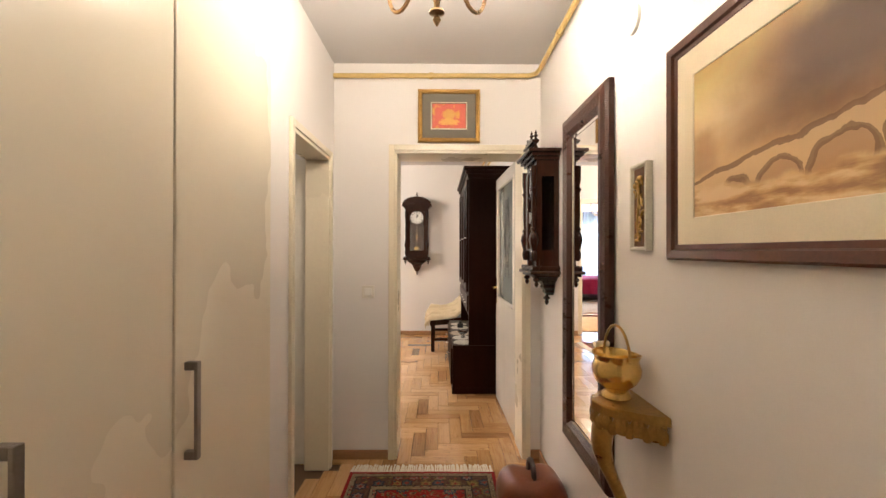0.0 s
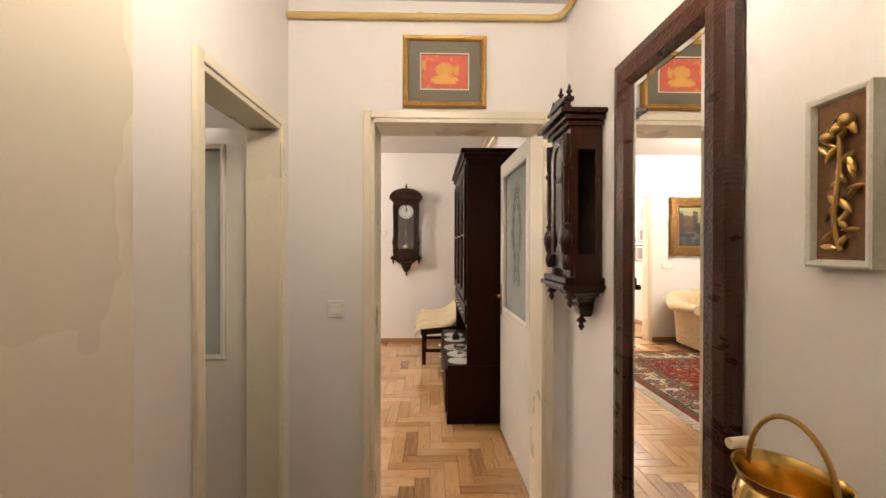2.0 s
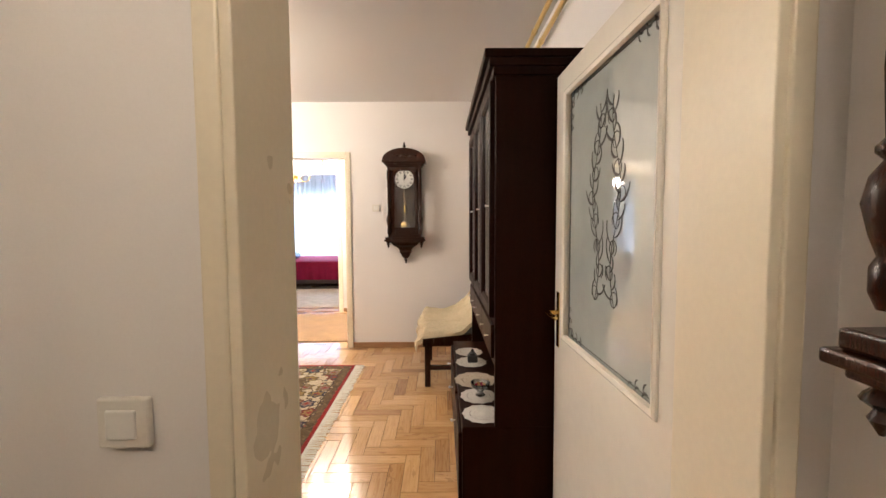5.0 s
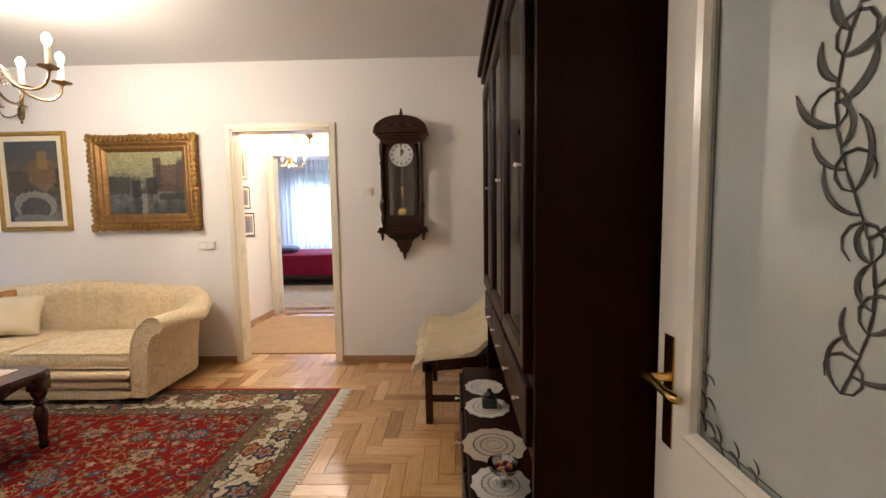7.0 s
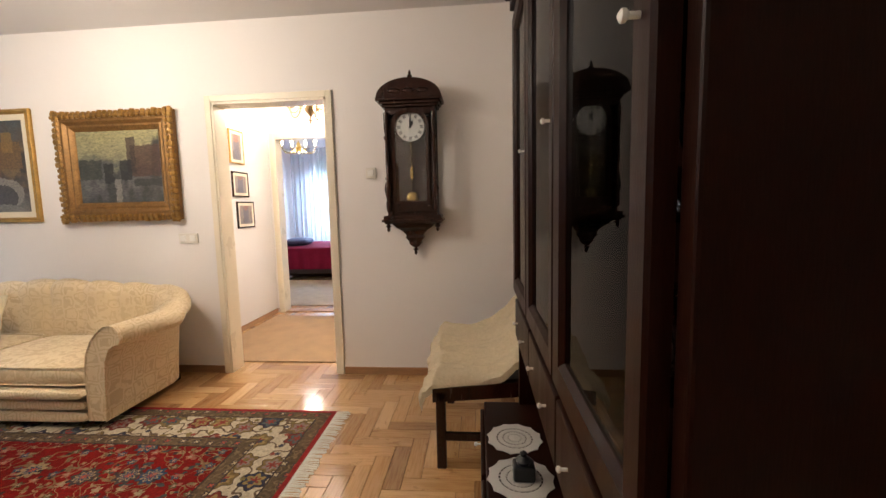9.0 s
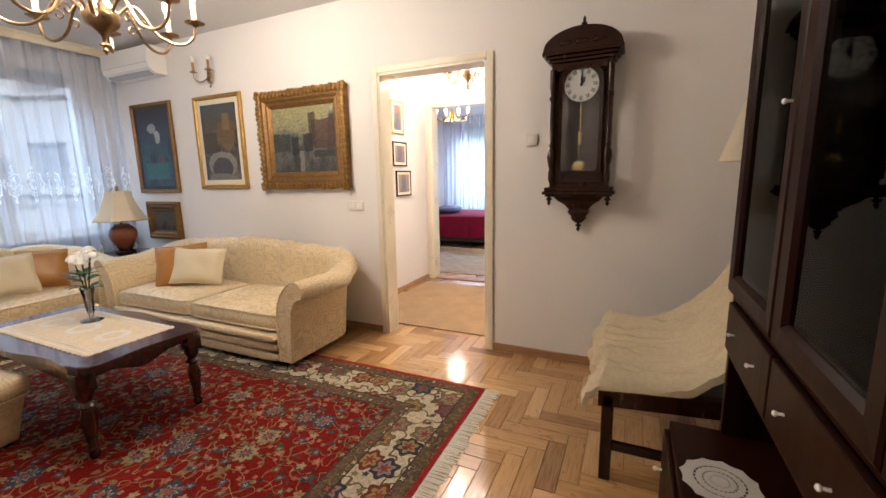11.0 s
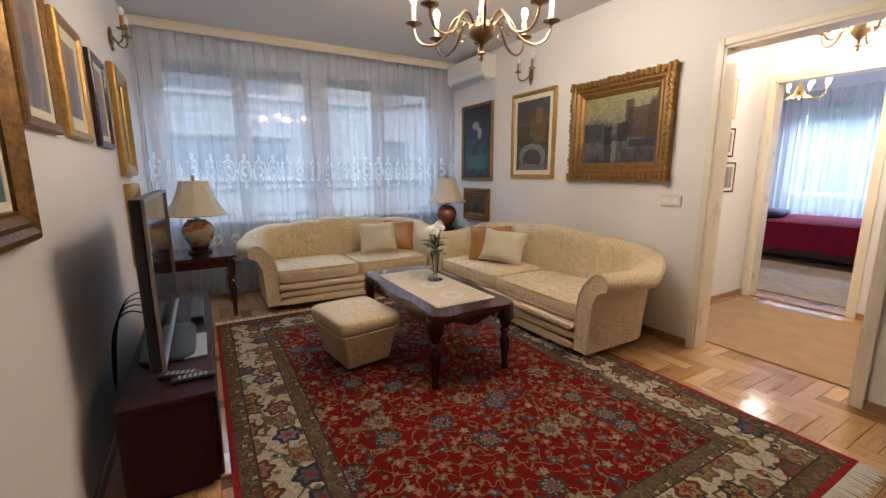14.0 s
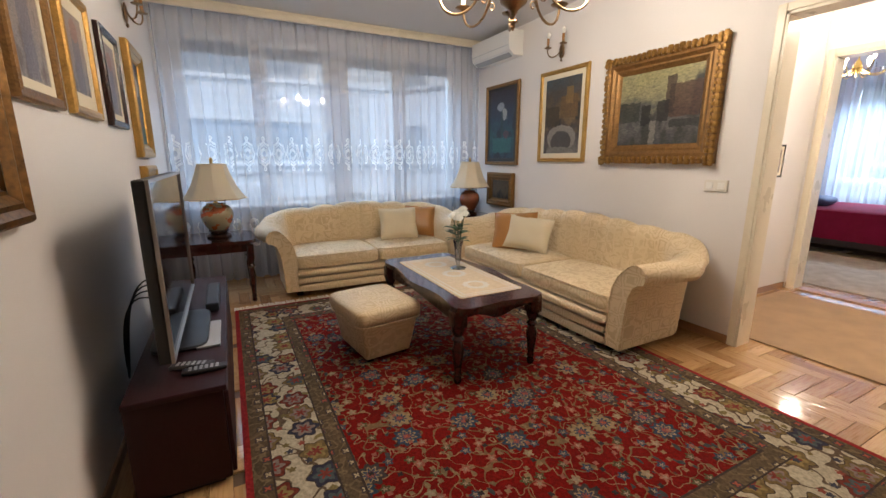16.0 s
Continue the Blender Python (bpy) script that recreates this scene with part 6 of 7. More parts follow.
def table_lamp(m, label, urn_mat, sc=1.0):
    ob = thing("table_lamp", m, label, "lamp", "lamps beside the sofas")
    bm = bmesh.new()
    lathe(bm, [(0.085 * sc, 0), (0.09 * sc, 0.01), (0.08 * sc, 0.025), (0.055 * sc, 0.035), (0.06 * sc, 0.045), (0.075 * sc, 0.05), (0.07 * sc, 0.06)], (0, 0, 0), 20)
    part("stand", bm, DARK, ob, "dark turned wooden stand", True)
    bm = bmesh.new()
    lathe(bm, [(0.06, 0.06), (0.075, 0.075), (0.105, 0.13), (0.117, 0.18), (0.112, 0.225), (0.09, 0.26), (0.065, 0.275), (0.068, 0.285), (0.05, 0.29)], (0, 0, 0), 28)
    if sc != 1:
        bmesh.ops.scale(bm, vec=(sc, sc, 1), verts=bm.verts)
    part("urn", bm, urn_mat, ob, "painted porcelain urn", True)
    bm = bmesh.new()
    lathe(bm, [(0.006, 0.285), (0.02, 0.29), (0.006, 0.31), (0.006, 0.60), (0.012, 0.61), (0.012, 0.63), (0.016, 0.645), (0.003, 0.665)], (0, 0, 0), 10)
    part("rod", bm, BRASS, ob, smooth=True)
    bm = bmesh.new()
    n = 48

    def rim(r, z):
        out = []
        for i in range(n):
            a = 2 * math.pi * i / n
            q = r * 1.03 * math.cos(math.pi / 8) / math.cos((a % (math.pi / 4)) - math.pi / 8)
            out.append((q * math.cos(a), q * math.sin(a), z))
        return out
    loops = [rim(0.215, 0.325), rim(0.185, 0.37), rim(0.15, 0.44), rim(0.118, 0.53), rim(0.098, 0.61), rim(0.092, 0.61), rim(0.112, 0.53), rim(0.144, 0.44), rim(0.18, 0.37), rim(0.210, 0.325)]
    rings(bm, loops + [loops[0]], True, False)
    shade_ob = part("shade", bm, SHADEM, ob, "beige ribbed bell shade", True)
    for r, z in ((0.216, 0.325), (0.098, 0.61)):
        part("trim", tube(bmesh.new(), rim(r, z) + rim(r, z)[:1], 0.004, 6), BRASS if z < 0.4 else SHADEM, shade_ob)
    part("spider", tube(bmesh.new(), [(-0.095, 0, 0.605), (0, 0, 0.612), (0.095, 0, 0.605)], 0.002, 5), BRASS, ob)
    return ob


def side_table(m, wx, wy, h, label):
    ob = thing("side_table", m, label, "table", "side tables beside the sofas")
    out = []
    for k in range(48):
        a = 2 * math.pi * k / 48
        c, s = math.cos(a), math.sin(a)
        q = (abs(c) ** 6 + abs(s) ** 6) ** (-1 / 6)
        f = 1 - 0.03 * (0.5 - 0.5 * math.cos(8 * a))
        out.append((wx / 2 * c * q * f, wy / 2 * s * q * f))
    part("tabletop", prism(bmesh.new(), out, h - 0.03, h, None, 0.008), MAHOG, ob)
    part("apron", prism(bmesh.new(), [(x * 0.88, y * 0.88) for x, y in out], h - 0.11, h - 0.03), MAHOG, ob)
    for sx in (-1, 1):
        for sy in (-1, 1):
            bm = bmesh.new()
            lathe(bm, [(0.016, 0), (0.022, 0.015), (0.016, 0.04), (0.024, 0.05), (0.018, 0.065), (0.022, 0.12), (0.032, 0.26), (0.02, 0.33), (0.034, 0.35), (0.022, 0.37), (0.034, 0.42), (0.034, h - 0.05)], (sx * wx * 0.40, sy * wy * 0.40, 0), 14)
            part("leg", bm, MAHOG, ob, smooth=True)
    return ob


side_table(pose(-4.90, 3.56, 0), 0.66, 0.66, 0.60, "dark mahogany side table with turned legs by the window")
table_lamp(pose(-4.93, 3.58, 0.601) @ Matrix.Diagonal((1.22, 1.22, 1.12, 1)), "porcelain table lamp with beige bell shade, unlit", PORCELAIN)
side_table(pose(-5.03, 6.47, 0), 0.60, 0.60, 0.62, "dark mahogany side table between the sofas")
RUSTURN = surface("rust_glazed_urn", (0.22, 0.06, 0.025), 0.2, var=0.5, scale=12, coat=0.5)
table_lamp(pose(-5.10, 6.48, 0.621) @ Matrix.Diagonal((1.18, 1.18, 1.1, 1)), "rust glazed table lamp with beige bell shade, unlit", RUSTURN, 0.95)


def sofa(m, W, label):
    """Camel-backed two-seater. Local x along its width, front at y = -D, back at y = 0."""
    D, T = 0.89, 0.17
    ob = thing("sofa", m, label, "sofa", "cream damask sofas")

    def profile(H, arm, seam, reach=1.0):
        """Cross-section: the back upright with a rounded top; the arms flare outwards into an overhanging roll."""
        up = [(0.0, 0.06), (0.0, 0.40), (0.0, H - 0.16), (0.0, H - 0.10), (0.008, H - 0.06), (0.03, H - 0.025), (0.06, H - 0.006), (0.09, H), (0.115, H - 0.01), (0.135, H - 0.04), (0.14, H - 0.08), (0.14, H - 0.13), (0.14, H - 0.2), (0.14, 0.40), (0.13, 0.25), (0.12, 0.06)]
        flare = [(0.0, 0.06), (0.0, 0.36), (0.02, H - 0.185), (0.055, H - 0.105), (0.105, H - 0.045), (0.165, H - 0.010), (0.23, H), (0.29, H - 0.012), (0.333, H - 0.042), (0.345, H - 0.085), (0.325, H - 0.117), (0.275, H - 0.122), (0.21, H - 0.15), (0.155, H - 0.23), (0.125, 0.25), (0.11, 0.06)]
        out = []
        for i, ((a, za), (b, zb)) in enumerate(zip(up, flare)):
            b = b if b < 0.11 else 0.11 + (b - 0.11) * reach
            n_, z = a + (b - a) * arm, za + (zb - za) * arm
            if 1 < i < 13:
                w = 1 - abs(i - 6) / 7
                n_, z = n_ + seam * (1 if i < 6 else 0.2) * (1 - w * 0.5), z - seam * w
            out.append((n_, z))
        return out

    # U-shaped back and arms: path from one arm's front round to the other's
    hw = W / 2 - T
    r = 0.17
    path = []
    for i in range(15):
        path.append((-hw, -D + 0.04 + (D - T - r - 0.04) * i / 14, -1, 0))
    for i in range(1, 9):
        a = math.pi / 2 * i / 8
        path.append((-hw + r - r * math.cos(a), -T - r + r * math.sin(a), -math.cos(a), math.sin(a)))
    nb = 72
    for i in range(1, nb):
        path.append((-hw + r + (2 * hw - 2 * r) * i / nb, -T, 0, 1))
    mirror_path = [(-x, y, -nx, ny) for x, y, nx, ny in path[:23]][::-1]
    path += mirror_path
    dist = [0.0]
    for a, b in zip(path, path[1:]):
        dist.append(dist[-1] + math.hypot(b[0] - a[0], b[1] - a[1]))
    total = dist[-1]
    loops = []
    for (x, y, nx, ny), s in zip(path, dist):
        u = min(s, total - s) / (total / 2)
        k = min(1, max(0, (u - 0.22) / 0.24))
        H = 0.672 + 0.125 * (k * k * (3 - 2 * k)) + 0.05 * max(0, (u - 0.5) / 0.5)
        arm = min(1.0, max(0.0, (0.50 - u) / 0.26))
        arm = arm * arm * (3 - 2 * arm)
        channel = 1 - abs(math.sin(math.pi * (s - total / 2) / 0.285)) ** 0.55
        seam = 0.034 * channel * (1 - arm) + 0.022 * math.exp(-((u - 0.335) / 0.012) ** 2)
        sec = profile(H, arm, seam, 0.60 + 0.40 * min(1.0, u / 0.26))
        loops.append([(x + nx * n_, y + ny * n_, z) for n_, z in sec])
    bm = bmesh.new()
    rings(bm, loops, True, True)
    part("upholstered_shell", bm, DAMASK, ob, smooth=True)
    for sx in (-1, 1):
        # scrolled arm fronts with piping
        pts = [(n_ * 1.02, z + 0.004) for n_, z in profile(0.672, 1.0, 0.0, 0.60)]
        bm = bmesh.new()
        prism(bm, [(sx * (hw + n_), z) for n_, z in (pts if sx > 0 else pts[::-1])], D - 0.045, D - 0.02, UPRIGHT)
        ft = part("arm_front", bm, DAMASK, ob)
        part("piping", tube(bmesh.new(), [(sx * (hw + n_), -D + 0.02, z) for n_, z in pts], 0.006, 6), DAMASK, ft)
    bm = bmesh.new()
    box(bm, -hw, hw, -D + 0.05, -0.12, 0.05, 0.27, 0.01)
    part("base", bm, DAMASK, ob)
    for z0, z1, out in ((0.05, 0.13, 0.0), (0.135, 0.205, 0.012), (0.21, 0.27, 0.03)):
        bm = bmesh.new()
        puff(bm, (0, -D + 0.04, (z0 + z1) / 2), (2 * hw + 0.01, 0.07 + out * 2, z1 - z0), 0.4, 0.12, 24, 10)
        part("front_roll", bm, DAMASK, ob, smooth=True)
    for sx in (-1, 1):
        bm = bmesh.new()
        puff(bm, (sx * hw / 2, -D / 2 - 0.08, 0.345), (hw - 0.004, D - 0.20, 0.17), 0.38, 0.16, 40, 14, None, 0.12)
        cu = part("seat_cushion", bm, DAMASK, ob, smooth=True)
        for zz in (0.292, 0.402):
            rim = [(sx * hw / 2 + (hw / 2 - 0.006) * math.copysign(abs(math.cos(a)) ** 0.16, math.cos(a)), -D / 2 - 0.08 + (D / 2 - 0.104) * math.copysign(abs(math.sin(a)) ** 0.16, math.sin(a)), zz) for a in (2 * math.pi * q / 60 for q in range(61))]
            part("piping", tube(bmesh.new(), rim, 0.0055, 5), DAMASK, cu)
    for sx in (-1, 1):
        for yy in (-D + 0.12, -0.12):
            part("foot", B(sx * (hw - 0.02) - 0.03, sx * (hw - 0.02) + 0.03, yy - 0.03, yy + 0.03, 0, 0.05, 0.006), DARK, ob)
    return ob


sofa(pose(-3.325, 6.80, 0), 2.35, "cream damask camel-back two-seater sofa along the wall")
sofa(pose(-5.40, 5.06, 0, 0, 0, 90), 2.02, "cream damask camel-back two-seater sofa under the window")


def cushion(m, w, h, mat, label):
    ob = thing("cushion", m, label, "cushion", "sofa cushions")
    bm = bmesh.new()
    n = 16
    for side in (-1, 1):
        g = []
        for j in range(n + 1):
            row = []
            for i in range(n + 1):
                u, v = 2 * i / n - 1, 2 * j / n - 1
                th = 0.068 * ((1 - u ** 4) * (1 - v ** 4)) ** 0.55
                pin = 1 - 0.07 * (1 - abs(u * v))
                row.append(bm.verts.new((w / 2 * u * (pin if abs(u) > 0.0 else 1), side * th + 0.004 * math.sin(5 * u + 3 * v), h / 2 * v * pin)))
            g.append(row)
        for j in range(n):
            for i in range(n):
                q = (g[j][i], g[j][i + 1], g[j + 1][i + 1], g[j + 1][i])
                bm.faces.new(q if side < 0 else q[::-1])
    bmesh.ops.remove_doubles(bm, verts=bm.verts, dist=0.012)
    part("cover", bm, mat, ob, smooth=True)
    rim = [(-1, -1), (1, -1), (1, 1), (-1, 1), (-1, -1)]
    pts = []
    for (a, b), (c, d) in zip(rim, rim[1:]):
        for k in range(8):
            t = k / 8
            u, v = a + (c - a) * t, b + (d - b) * t
            pin = 1 - 0.07 * (1 - abs(u * v))
            pts.append((w / 2 * u * pin, 0, h / 2 * v * pin))
    part("piping", tube(bmesh.new(), pts + pts[:1], 0.005, 6), mat, ob)
    return ob


cushion(pose(-3.70, 6.33, 0.60, -22, 3, 26), 0.48, 0.34, CREAMCUSH, "cream cushion on the sofa")
cushion(pose(-3.87, 6.29, 0.60, -20, -4, 34), 0.46, 0.39, TERRA, "copper satin cushion on the sofa")
cushion(pose(-4.93, 5.42, 0.60, -20, 0, 84), 0.44, 0.36, CREAMCUSH, "cream cushion on the sofa")
cushion(pose(-5.00, 5.72, 0.60, -20, 3, 66), 0.36, 0.36, TERRA, "copper satin cushion on the sofa")


def ottoman():
    ob = thing("ottoman", pose(-3.13, 4.53, 0.0115, 0, 0, 8), "cream damask footstool with tapered sides on the rug", "footstool")
    bm = bmesh.new()
    lo, hi = (0.21, 0.165), (0.255, 0.205)
    rings(bm, [[(sx * x, sy * y, z) for sx, sy in ((-1, -1), (1, -1), (1, 1), (-1, 1))] for x, y, z in ((lo[0], lo[1], 0.02), (hi[0], hi[1], 0.27))])
    bmesh.ops.bevel(bm, geom=list(bm.edges), offset=0.02, segments=3, affect="EDGES", profile=0.5)
    part("body", bm, DAMASK, ob, smooth=True)
    bm = bmesh.new()
    puff(bm, (0, 0, 0.325), (0.57, 0.475, 0.135), 0.5, 0.22, 40, 14)
    part("cushion_top", bm, DAMASK, ob, smooth=True)
    part("piping", tube(bmesh.new(), [(0.277 * math.copysign(abs(math.cos(a)) ** 0.25, math.cos(a)), 0.232 * math.copysign(abs(math.sin(a)) ** 0.25, math.sin(a)), 0.275) for a in (2 * math.pi * k / 48 for k in range(49))], 0.006, 6), DAMASK, ob)
    for sx in (-1, 1):
        for sy in (-1, 1):
            part("foot", B(sx * 0.17 - 0.02, sx * 0.17 + 0.02, sy * 0.125 - 0.02, sy * 0.125 + 0.02, 0, 0.021, 0.003), DARK, ob)


ottoman()


def coffee_table():
    ob = thing("coffee_table", pose(-3.0, 5.09, 0.0115), "dark mahogany coffee table with scalloped top and turned legs", "table")
    wx, wy, h = 1.36, 0.68, 0.50
    out = []
    for k in range(72):
        a = 2 * math.pi * k / 72
        c, s = math.cos(a), math.sin(a)
        q = (abs(c) ** 7 + abs(s) ** 7) ** (-1 / 7)
        x, y = c * q, s * q
        f = 1 - 0.115 * (0.5 - 0.5 * math.cos(2 * math.pi * x)) * (abs(y) > 0.5)
        g = 1 - 0.05 * (0.5 + 0.5 * math.cos(math.pi * y)) * (abs(x) > 0.5)
        out.append((wx / 2 * x * g, wy / 2 * y * f))
    part("tabletop", prism(bmesh.new(), out, h - 0.035, h, None, 0.010), MAHOG, ob)
    bm = bmesh.new()
    n = 72
    loops = []
    for f, z in ((0.90, h - 0.036), (0.90, h - 0.10), (0.87, h - 0.10), (0.87, h - 0.036)):
        loops.append([(x * f, y * f, z - (0.025 * math.cos(i * 2 * math.pi / 12) if z < h - 0.05 else 0)) for i, (x, y) in enumerate(out)])
    rings(bm, loops + [loops[0]], True, False)
    part("apron", bm, MAHOG, ob)
    for sx in (-1, 1):
        for sy in (-1, 1):
            bm = bmesh.new()
            c = (sx * 0.57, sy * 0.275, 0)
            lathe(bm, [(0.018, 0), (0.026, 0.02), (0.018, 0.045), (0.026, 0.055), (0.02, 0.07), (0.026, 0.12), (0.038, 0.22), (0.024, 0.27), (0.04, 0.285), (0.024, 0.305), (0.040, 0.34), (0.042, 0.365)], c, 16)
            box(bm, c[0] - 0.042, c[0] + 0.042, c[1] - 0.042, c[1] + 0.042, 0.36, h - 0.036, 0.008)
            part("leg", bm, MAHOG, ob, smooth=True)
    # runner
    ob = thing("table_runner", pose(-3.0, 5.10, 0.5125), "pale embroidered lace runner lying on the table", "table runner")
    bm = bmesh.new()
    o = []
    X, Y, n = 0.50, 0.225, 22
    for i in range(n * 2):
        o.append((-X + 2 * X * i / (n * 2), -Y - 0.010 * (i % 2)))
    for i in range(n):
        o.append((X + 0.010 * (i % 2), -Y + 2 * Y * i / n))
    for i in range(n * 2):
        o.append((X - 2 * X * i / (n * 2), Y + 0.010 * (i % 2)))
    for i in range(n):
        o.append((-X - 0.010 * (i % 2), Y - 2 * Y * i / n))
    prism(bm, o, 0, 0.003)
    part("cloth", bm, surface("ecru_lace", (0.56, 0.46, 0.33), 0.95, var=0.2, scale=30, grain=160, bump=0.8), ob)
    bm = bmesh.new()
    for d, w in ((0.012, 0.012), (0.045, 0.008)):
        for a0, a1, b0, b1 in ((-X + d, X - d, -Y + d, -Y + d + w), (-X + d, X - d, Y - d - w, Y - d), (-X + d, -X + d + w, -Y + d + w, Y - d - w), (X - d - w, X - d, -Y + d + w, Y - d - w)):
            box(bm, a0, a1, b0, b1, 0.0031, 0.0045)
    part("lace_border", bm, DOILY, ob, "raised white lace border")
    for cx in (-0.30, 0.0, 0.30):
        bm = bmesh.new()
        for q in range(12):
            a = 2 * math.pi * q / 12
            puff(bm, (cx + 0.07 * math.cos(a), 0.07 * math.sin(a), 0.0035), (0.044, 0.044, 0.003), 1, 1, 8, 4)
        part("lace_rosette", bm, DOILY, ob, "raised crocheted rosette")
    # vase
    ob = thing("flower_vase", pose(-3.12, 5.20, 0.516), "clear glass vase with white carnations and green leaves", "vase")
    bm = bmesh.new()
    lathe(bm, [(0.06, 0), (0.062, 0.005), (0.045, 0.012), (0.014, 0.02), (0.012, 0.035), (0.022, 0.07), (0.028, 0.16), (0.04, 0.215), (0.036, 0.215), (0.024, 0.16), (0.016, 0.07), (0.004, 0.05)], (0, 0, 0), 18)
    part("glass", bm, CRYSTAL, ob, "clear glass", True)
    random.seed(4)
    heads = [(-0.035, 0.01, 0.40), (0.03, 0.03, 0.405), (0.0, -0.04, 0.39), (0.045, -0.02, 0.38), (-0.01, 0.045, 0.43)]
    for hx, hy, hz in heads:
        part("stem", tube(bmesh.new(), bez((0, 0, 0.06), (0, 0, 0.2), (hx * 0.7, hy * 0.7, 0.28), (hx, hy, hz), 8), 0.0035, 6), LEAF, ob)
        bm = bmesh.new()
        for k in range(70):
            a, t = random.uniform(0, 6.283), random.uniform(0, 1.3)
            d = Vector((math.cos(a) * math.sin(t), math.sin(a) * math.sin(t), math.cos(t)))
            c = Vector((hx, hy, hz)) + d * random.uniform(0.016, 0.042)
            s = random.uniform(0.012, 0.021)
            p = d.orthogonal().normalized()
            q = d.cross(p)
            vs = [bm.verts.new(c + s * (p * math.cos(b) + q * math.sin(b)) + d * s * 0.5 * math.sin(3 * b)) for b in (2 * math.pi * j / 6 for j in range(6))]
            bm.faces.new(vs)
        part("flower_head", bm, PETAL, ob, "white ruffled flower head")
    for k in range(26):
        bm = bmesh.new()
        a = random.uniform(0, 6.283)
        z0 = random.uniform(0.2, 0.32)
        d = Vector((math.cos(a), math.sin(a), 0.6))
        s = Vector((-math.sin(a), math.cos(a), 0))
        p0 = Vector((0.012 * math.cos(a), 0.012 * math.sin(a), z0))
        ln = random.uniform(0.07, 0.12)
        rows = [[bm.verts.new(p0 + d * ln * t + s * w + Vector((0, 0, -0.05 * t * t))) for w in (-wd, 0, wd)] for t, wd in ((0, 0.002), (0.35, 0.019), (0.7, 0.017), (1, 0.001))]
        for r0, r1 in zip(rows, rows[1:]):
            for i in range(2):
                bm.faces.new((r0[i], r0[i + 1], r1[i + 1], r1[i]))
        part("leaf", bm, LEAF, ob)


coffee_table()


def tv_corner():
    ob = thing("tv_unit", pose(-2.19, TVW + 0.003, 0), "low dark cherry television unit", "tv stand")
    part("carcass", B(-1.75, 0, 0.12, 0.45, 0.03, 0.43, 0.004), TVWOOD, ob)
    part("top", B(-1.765, 0.012, 0.12, 0.465, 0.431, 0.455, 0.004), TVWOOD, ob)
    part("plinth", B(-1.72, -0.03, 0.15, 0.42, 0.0, 0.03), BLACKPL, ob)
    for k in range(3):
        part("drawer_front", B(-1.74 + 0.58 * k + 0.004, -1.74 + 0.58 * (k + 1) - 0.004, 0.451, 0.468, 0.05, 0.42, 0.004), TVWOOD, ob)
    tv = thing("television", pose(-2.86, 3.425, 0.456), "flat black television standing on the unit", "television")
    part("housing", B(-0.585, 0.585, -0.03, 0.012, 0.085, 0.80, 0.008), BLACKPL, tv)
    bm = bmesh.new()
    rect_frame(bm, 1.17, 0.715, [(0, 0), (0, 0.012), (0.012, 0.014), (0.014, 0.004)])
    bmesh.ops.transform(bm, matrix=Matrix.Translation((0, 0.012, 0.4425)) @ Matrix.Rotation(math.pi, 4, "Z"), verts=bm.verts)
    part("bezel", bm, STEEL, tv, "dark metal bezel")
    part("screen", B(-0.573, 0.573, 0.0125, 0.0165, 0.097, 0.788), SCREEN, tv, "dark glossy screen")
    bm = bmesh.new()
    box(bm, -0.06, 0.06, -0.03, 0.0, 0.02, 0.2, 0.006)
    puff(bm, (0, 0.0, 0.011), (0.56, 0.24, 0.022), 0.3, 0.3, 32, 8)
    part("stand", bm, BLACKPL, tv, smooth=True)
    for x, y, r in ((-2.34, 3.54, 8), (-2.40, 3.49, -6)):
        rc = thing("remote_control", pose(x, y, 0.4555, 0, 0, 80 + r), "black remote control lying on the television unit", "remote control", "remotes")
        part("body", B(-0.085, 0.085, -0.022, 0.022, 0, 0.018, 0.006), BLACKPL, rc)
        bm = bmesh.new()
        for i in range(6):
            for j in range(3):
                box(bm, -0.06 + 0.02 * i, -0.048 + 0.02 * i, -0.014 + 0.012 * j, -0.006 + 0.012 * j, 0.018, 0.0205, 0.001, 1)
        part("buttons", bm, GREYPL, rc)
    bx = thing("set_top_box", pose(-2.75, 3.545, 0.4555), "flat grey set-top box on the television unit", "set-top box")
    part("case", B(-0.17, 0.17, -0.05, 0.05, 0, 0.012, 0.003), GREYPL, bx)
    sb = thing("soundbar", pose(-3.35, 3.55, 0.4555), "black narrow soundbar on the television unit", "soundbar")
    part("case", B(-0.24, 0.24, -0.035, 0.035, 0, 0.05, 0.01), BLACKPL, sb)
    random.seed(13)
    for k in range(4):
        cb = thing("cable", pose(-2.9 - 0.05 * k, 3.2, 0.46), "black cable looping behind the television", "cable", "television cables")
        pts = bez((0, 0.15, 0.15 + 0.03 * k), (0.12, -0.02, 0.35), (0.2, 0.0, 0.0), (0.05 + 0.05 * k, -0.03, -0.2), 14)
        part("cord", tube(bmesh.new(), pts, 0.004, 6), BLACKPL, cb, smooth=True)


tv_corner()

